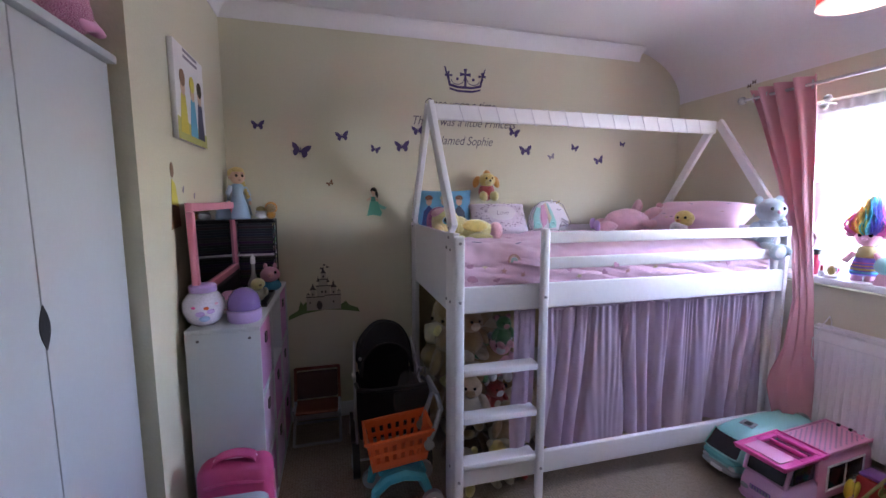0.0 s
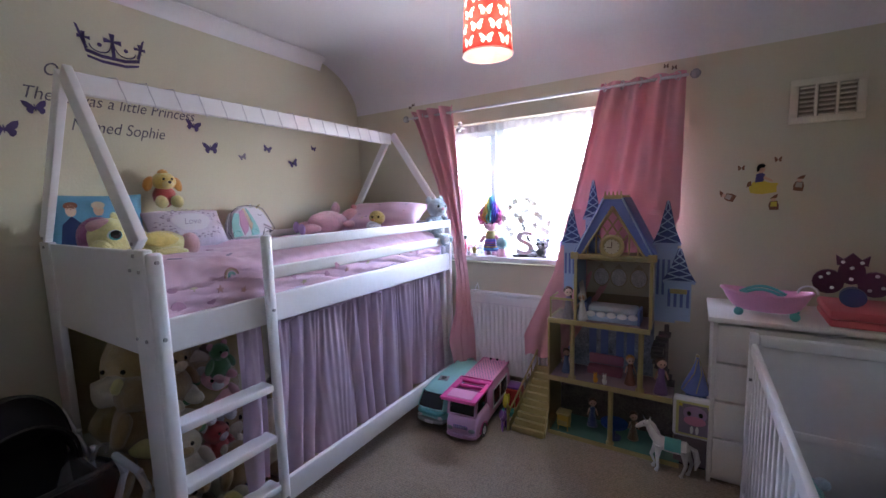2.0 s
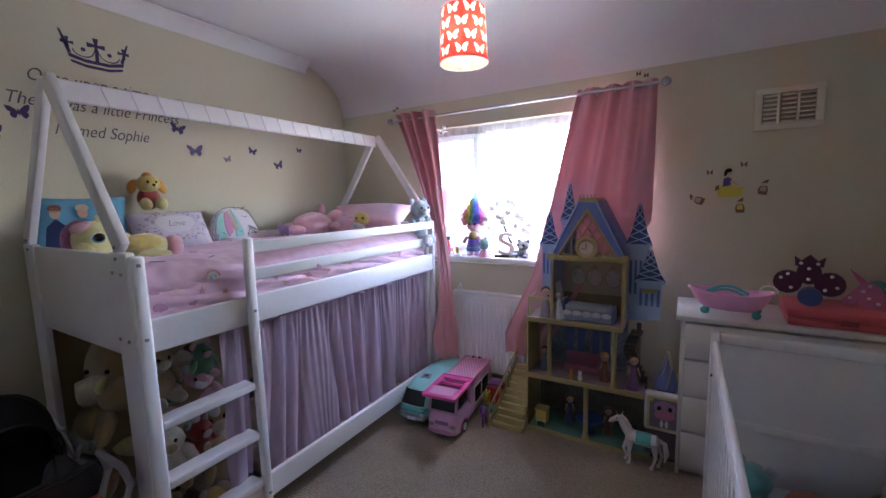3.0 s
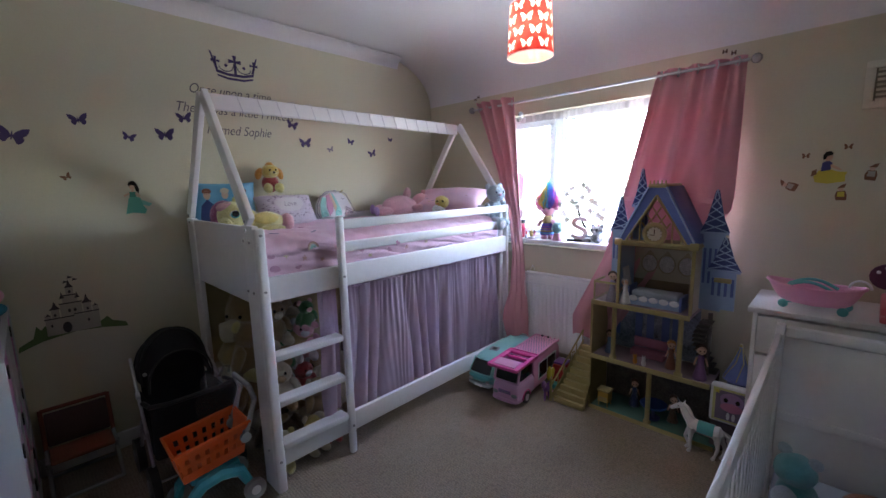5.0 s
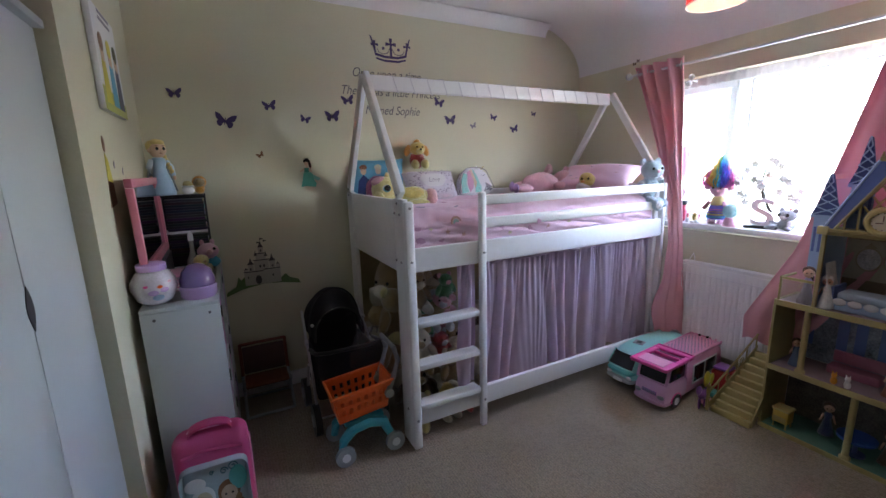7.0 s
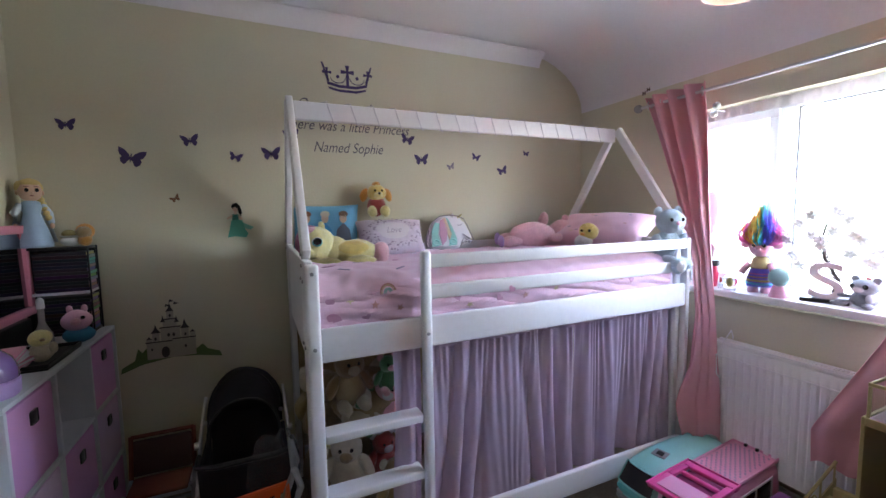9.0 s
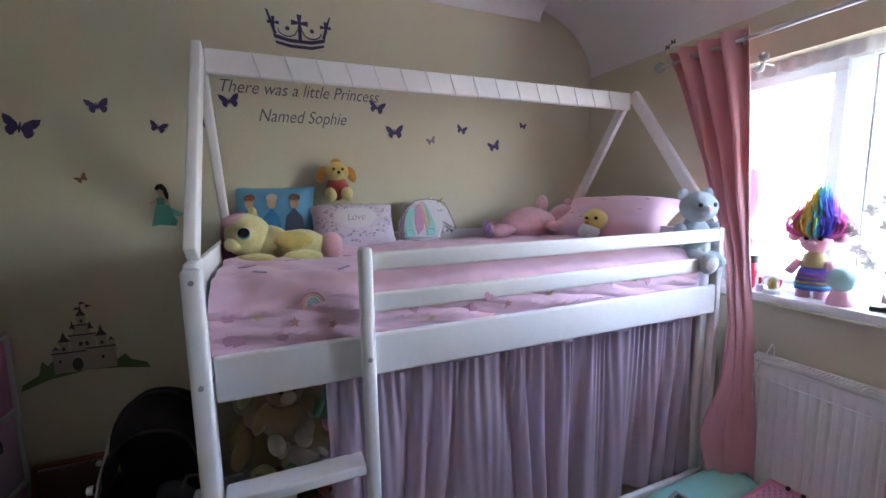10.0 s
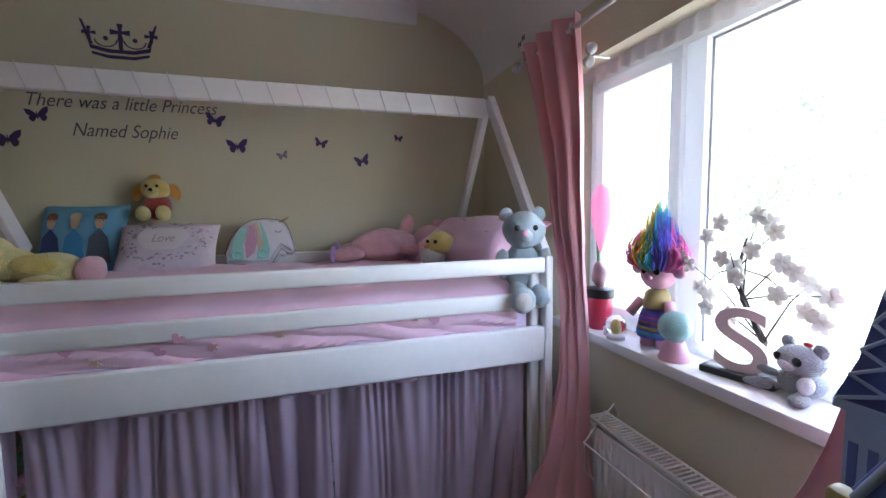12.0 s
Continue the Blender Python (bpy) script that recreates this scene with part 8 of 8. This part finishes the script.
part("pad", box(-0.64, 0.64, -0.32, 0.32, 0.0, 0.10, 0.025, 3), plain("pale blue cotton", (0.36, 0.42, 0.52), 0.9), cot_m)
part("cover_fold", fuzz(box(-0.60, 0.30, -0.30, 0.30, 0.101, 0.135, 0.015, 3), 0.012, 7), plain("blue blanket cotton", (0.22, 0.30, 0.48), 0.9), cot_m)
cot_bear = toy("bear_plush", (1.69, 0.19, 0.28), "turquoise bear plush sitting in the cot", "soft toy",
    [("body", (0, 0, 0.10), (0.085, 0.075, 0.11), plush_mat("turquoise plush", (0.10, 0.36, 0.40))), ("head", (-0.02, 0, 0.25), (0.075, 0.075, 0.068), plush_mat("light turquoise plush", (0.12, 0.40, 0.44))), ("belly", (-0.065, 0, 0.11), (0.035, 0.055, 0.07), BLUE_PL), ("ear", (0, -0.06, 0.31), (0.018, 0.028, 0.028), BLUE_PL), ("ear", (0, 0.06, 0.31), (0.018, 0.028, 0.028), BLUE_PL), ("leg", (-0.11, -0.055, 0.045), (0.06, 0.036, 0.04), BLUE_PL), ("leg", (-0.11, 0.055, 0.045), (0.06, 0.036, 0.04), BLUE_PL), ("foot_pad", (-0.165, -0.055, 0.047), (0.010, 0.028, 0.030), CREAM_PL), ("foot_pad", (-0.165, 0.055, 0.047), (0.010, 0.028, 0.030), CREAM_PL), ("arm", (-0.05, -0.085, 0.14), (0.06, 0.026, 0.03), BLUE_PL)], -30)
cot_bear.scale = (0.8, 0.8, 0.8)
toy("rug_roll", (1.82, -0.02, 0.28), "rust orange cushion lying in the cot", "cushion", [("cover", (0, 0, 0.045), (0.11, 0.09, 0.045), plush_mat("rust fabric", (0.36, 0.12, 0.06))), ("button", (0, 0, 0.090), (0.012, 0.012, 0.006), BROWN_PL)], 15)
toy("penguin_plush", (1.90, -0.24, 0.28), "black and white plush lying in the cot", "soft toy", [("body", (0, 0, 0.06), (0.09, 0.07, 0.06), plush_mat("black plush", (0.012, 0.012, 0.014))), ("spike", (0.03, 0.02, 0.125), (0.014, 0.014, 0.035), WHITE_PL), ("spike", (-0.03, -0.02, 0.125), (0.014, 0.014, 0.035), WHITE_PL), ("head", (-0.06, 0.06, 0.075), (0.05, 0.045, 0.045), plush_mat("charcoal plush", (0.015, 0.015, 0.018))), ("belly", (-0.05, -0.02, 0.05), (0.05, 0.05, 0.045), WHITE_PL)], 0)
coat = thing("hanging_bag", (2.26, YS, 1.20), "small pink fabric bag hung on the wall", "bag")
part("hook", rod((0, 0.0, 0.35), (0, 0.03, 0.36), 0.004), CHROME, coat)
part("body", fuzz(ball((0.03, 0.045, 0.17), (0.11, 0.04, 0.14)), 0.015, 8), plush_mat("dusty pink cloth", (0.50, 0.20, 0.26)), coat)
part("loop", tube([(0, 0.02, 0.36), (-0.02, 0.03, 0.31), (0.02, 0.04, 0.29)], 0.005, n=6), PINK_SOFT, coat)

# ---- window sill ----
ZS = 1.037
pot = thing("flower_pot", (2.835, 2.09, ZS), "red flower pot with a dark rim and a pink bloom", "plant pot")
part("pot", lathe([(0.036, 0), (0.040, 0.01), (0.048, 0.12), (0.046, 0.125)]), plain("crimson glaze", (0.50, 0.03, 0.08), 0.3), pot)
part("rim", lathe([(0.050, 0.118), (0.052, 0.122), (0.052, 0.150), (0.046, 0.152)]), BLACK_P, pot)
part("figure", fuzz(ball((0, 0, 0.20), (0.030, 0.028, 0.050)), 0.008, 30), plain("grey pink figure", (0.40, 0.26, 0.30), 0.5), pot)
part("stalk", rod((0, 0.01, 0.24), (0.0, 0.02, 0.36), 0.006), GREEN_PL, pot)
part("bloom", lathe([(0.006, 0.29), (0.020, 0.34), (0.034, 0.41), (0.036, 0.47), (0.024, 0.52), (0.006, 0.535)], n=14), plain("pink petal", (0.85, 0.46, 0.60), 0.5, translucent=0.7), pot)
sb = thing("snow_globe", (2.795, 1.955, ZS), "small clear globe ornament with a gold figure", "snow globe")
part("foot", lathe([(0.030, 0), (0.030, 0.012), (0.024, 0.018)]), WHITE_P, sb)
part("figure", ball((0, 0, 0.042), (0.012, 0.012, 0.022)), YEL, sb)
part("glass_ball", ball((0, 0, 0.050), 0.034), mat("clear globe glass", (0.95, 0.96, 0.98), 0.03, 0.0, trans=1.0, bump=0), sb)
vial = thing("nail_varnish", (2.80, 2.005, ZS), "tiny clear bottle with a red cap", "bottle")
part("bottle", lathe([(0.010, 0), (0.012, 0.004), (0.012, 0.028), (0.006, 0.034)]), CRYST, vial)
part("cap", rod((0, 0, 0.034), (0, 0, 0.062), 0.006), RED_P, vial)
# troll-like doll with upright rainbow hair, one plain mesh
hair = []
HC = [(0.92, 0.36, 0.66), (0.95, 0.60, 0.24), (0.95, 0.88, 0.34), (0.26, 0.78, 0.90), (0.40, 0.38, 0.88), (0.94, 0.40, 0.70)]
HM = [mat("dyed toy hair", c, 0.8, 0.25, 30, 0.8, 260, translucent=0.8) for c in HC]
rng = random.Random(5)
strands = [bmesh.new() for _ in HM]
for k in range(420):
    a, r = rng.uniform(0, math.tau), rng.uniform(0.0, 1) ** 0.6
    x0, y0 = 0.038 * r * math.cos(a), 0.046 * r * math.sin(a)
    h = (0.200 - 0.120 * r ** 1.5) * rng.uniform(0.75, 1.08)
    sp = 1.0 + 1.15 * r * rng.uniform(0.7, 1.2)
    i = int(3.0 - 3.0 * r * math.sin(a) + rng.uniform(-0.5, 0.5)) % 6
    z0 = 0.278 - 0.035 * r
    jx, jy = rng.uniform(-0.012, 0.012), rng.uniform(-0.014, 0.014)
    tube([(x0, y0, z0), (x0 * sp, y0 * sp, z0 + h * 0.35), (x0 * sp * 1.05 + jx * 0.5, y0 * sp * 1.05 + jy * 0.5, z0 + h * 0.72), (x0 * sp * 0.8 + jx, y0 * sp * 0.8 + jy, z0 + h)], [0.0035, 0.0050, 0.0036, 0.0005], strands[i], 4)
skirt = lathe([(0.056, 0.035), (0.055, 0.07), (0.046, 0.115), (0.036, 0.135)], n=20)
legs = rod((0, -0.028, 0), (0, -0.028, 0.06), 0.024)
rod((0, 0.028, 0), (0, 0.028, 0.06), 0.024, legs)
skin = ball((0, 0, 0.235), (0.046, 0.054, 0.050))
ball((-0.048, 0, 0.228), (0.010, 0.013, 0.009), skin, 10, 7)
for s in (-1, 1):
    ball((0, s * 0.068, 0.250), (0.010, 0.024, 0.022), skin, 12, 8)
    rod((-0.01, s * 0.045, 0.15), (-0.035, s * 0.072, 0.10), 0.016, skin)
dress = lathe([(0.038, 0.115), (0.042, 0.14), (0.036, 0.175), (0.024, 0.188)], n=20)
eyes = ball((-0.039, -0.021, 0.246), (0.008, 0.010, 0.010), u=10, v=7)
ball((-0.039, 0.021, 0.246), (0.008, 0.010, 0.010), eyes, 10, 7)
bands = [rod((0, 0, 0.045 + k * 0.016), (0, 0, 0.056 + k * 0.016), 0.0585 - 0.003 * k, n=20) for k in range(4)]
TP = plain("pink toy vinyl", (0.80, 0.44, 0.56), 0.45)
joined("troll_doll", [(legs, TP), (skirt, HM[4]), (dress, GOLD), (skin, TP), (eyes, EYE_M)] + list(zip(bands, (HM[3], HM[2], HM[1], HM[0]))) + list(zip(strands, HM)), (2.858, 1.845, ZS), "pink doll with upright rainbow hair on the sill", "doll", 12)
gl = thing("light_globe", (2.815, 1.735, ZS), "turquoise glitter globe on a pink plastic foot", "snow globe")
part("foot", lathe([(0.042, 0), (0.042, 0.006), (0.032, 0.04), (0.026, 0.055)]), PINK_SOFT, gl)
part("inner", ball((0, 0, 0.098), 0.038), plain("turquoise glitter", (0.40, 0.70, 0.70), 0.3, bump=0.6, bscale=300), gl)
part("glass_ball", ball((0, 0, 0.098), 0.046, u=24, v=16), mat("globe glass", (0.95, 0.97, 0.98), 0.03, 0.0, trans=1.0, bump=0), gl)
ls = thing("letter_ornament", (2.862, 1.575, ZS), "pale pink wooden letter on a black block", "ornament", 14)
part("block", box(-0.035, 0.035, -0.085, 0.085, 0, 0.018, 0.003), BLACK_P, ls)
bm = lettering("S", 0.235, Matrix(((0, 0, -1, 0.0), (-1, 0, 0, 0), (0, 1, 0, 0.020), (0, 0, 0, 1))), 0.122, 0.0, 0.024, 0.006)
part("letter", bm, plain("pale pink paint", (0.80, 0.68, 0.68), 0.5), ls, smooth=False)
tr = thing("blossom_tree", (2.893, 1.565, ZS), "small dark wire tree with white blossom lights", "ornament tree")
BRK_ = plain("dark brown branch", (0.025, 0.018, 0.014), 0.6)
part("stand", lathe([(0.040, 0), (0.038, 0.012), (0.012, 0.018)]), BLACK_P, tr)
rng = random.Random(21)
trunk = [(0, 0, 0.012), (0.004, -0.02, 0.10), (-0.006, 0.03, 0.20), (0.0, 0.05, 0.28), (0.005, 0.035, 0.36)]
part("trunk", tube(trunk, [0.012, 0.010, 0.008, 0.006, 0.003], n=7), BRK_, tr)
PETAL = plain("white silk petal", (0.80, 0.78, 0.76), 0.7, translucent=0.3)
tips = [(0.20, 0.30), (0.13, 0.36), (0.17, 0.21), (0.08, 0.40), (0.00, 0.42), (-0.06, 0.38), (-0.10, 0.26), (-0.16, 0.24), (-0.12, 0.20), (0.12, 0.16), (-0.08, 0.31), (0.05, 0.26)]
for k, (dy, dz) in enumerate(tips):
    b = Vector(trunk[1 + k % 3])
    e = Vector((rng.uniform(-0.045, 0.03), dy, dz))
    m_ = (b + e) / 2 + Vector((rng.uniform(-0.02, 0.02), 0, rng.uniform(0.0, 0.03)))
    part("branch", tube([b, m_, e], [0.003, 0.002, 0.001], n=5), BRK_, tr)
    for q, pos in enumerate((e, m_ if k % 2 else e + Vector((0.0, -0.03, -0.02)))):
        bm = bmesh.new()
        for i in range(5):
            a = math.tau * i / 5 + k
            ball(pos + Vector((-0.006, 0.013 * math.cos(a), 0.013 * math.sin(a))), (0.005, 0.0135, 0.0105), bm, 8, 5, (math.degrees(a), 0, 0))
        part("blossom", bm, PETAL, tr)
cat = toy("cat_plush", (2.882, 1.455, ZS), "silver grey tabby cat plush sitting on the sill", "soft toy",
    [("body", (0.01, 0, 0.045), (0.050, 0.055, 0.048), GREY_PL), ("head", (-0.01, -0.012, 0.118), (0.048, 0.055, 0.044), GREY_PL), ("muzzle", (-0.052, -0.012, 0.106), (0.014, 0.022, 0.016), WHITE_PL), ("ear", (0, -0.052, 0.158), (0.012, 0.018, 0.022), GREY_PL), ("ear", (0, 0.030, 0.160), (0.012, 0.018, 0.022), GREY_PL), ("leg", (-0.05, 0.055, 0.018), (0.042, 0.024, 0.018), GREY_PL, (0, 0, -40)), ("leg", (-0.05, -0.050, 0.018), (0.042, 0.022, 0.018), GREY_PL, (0, 0, 30)), ("arm", (-0.04, -0.055, 0.06), (0.022, 0.016, 0.026), WHITE_PL), ("arm", (-0.03, 0.062, 0.058), (0.018, 0.034, 0.014), GREY_PL),
     ("eye", (-0.052, -0.038, 0.124), (0.006, 0.012, 0.014), EYE_M), ("eye", (-0.052, 0.014, 0.124), (0.006, 0.012, 0.014), EYE_M), ("bow", (0.0, -0.02, 0.168), (0.008, 0.012, 0.008), RED_P)], -12, 0.003)
cat.scale = (0.85, 0.92, 0.76)
pf = thing("photo_frame", (2.86, 1.285, ZS), "small teal and violet photo card in a stand", "photo frame", -25)
part("frame", box(-0.004, 0.004, -0.045, 0.045, 0.0, 0.125, 0.002), TEAL, pf)
part("photo", box(-0.0055, -0.0042, -0.037, 0.037, 0.03, 0.118), PURPLE, pf)
part("strut", box(0.006, 0.040, -0.006, 0.006, 0.0, 0.075, 0.001, rot=(0, -20, 0)), TEAL, pf)
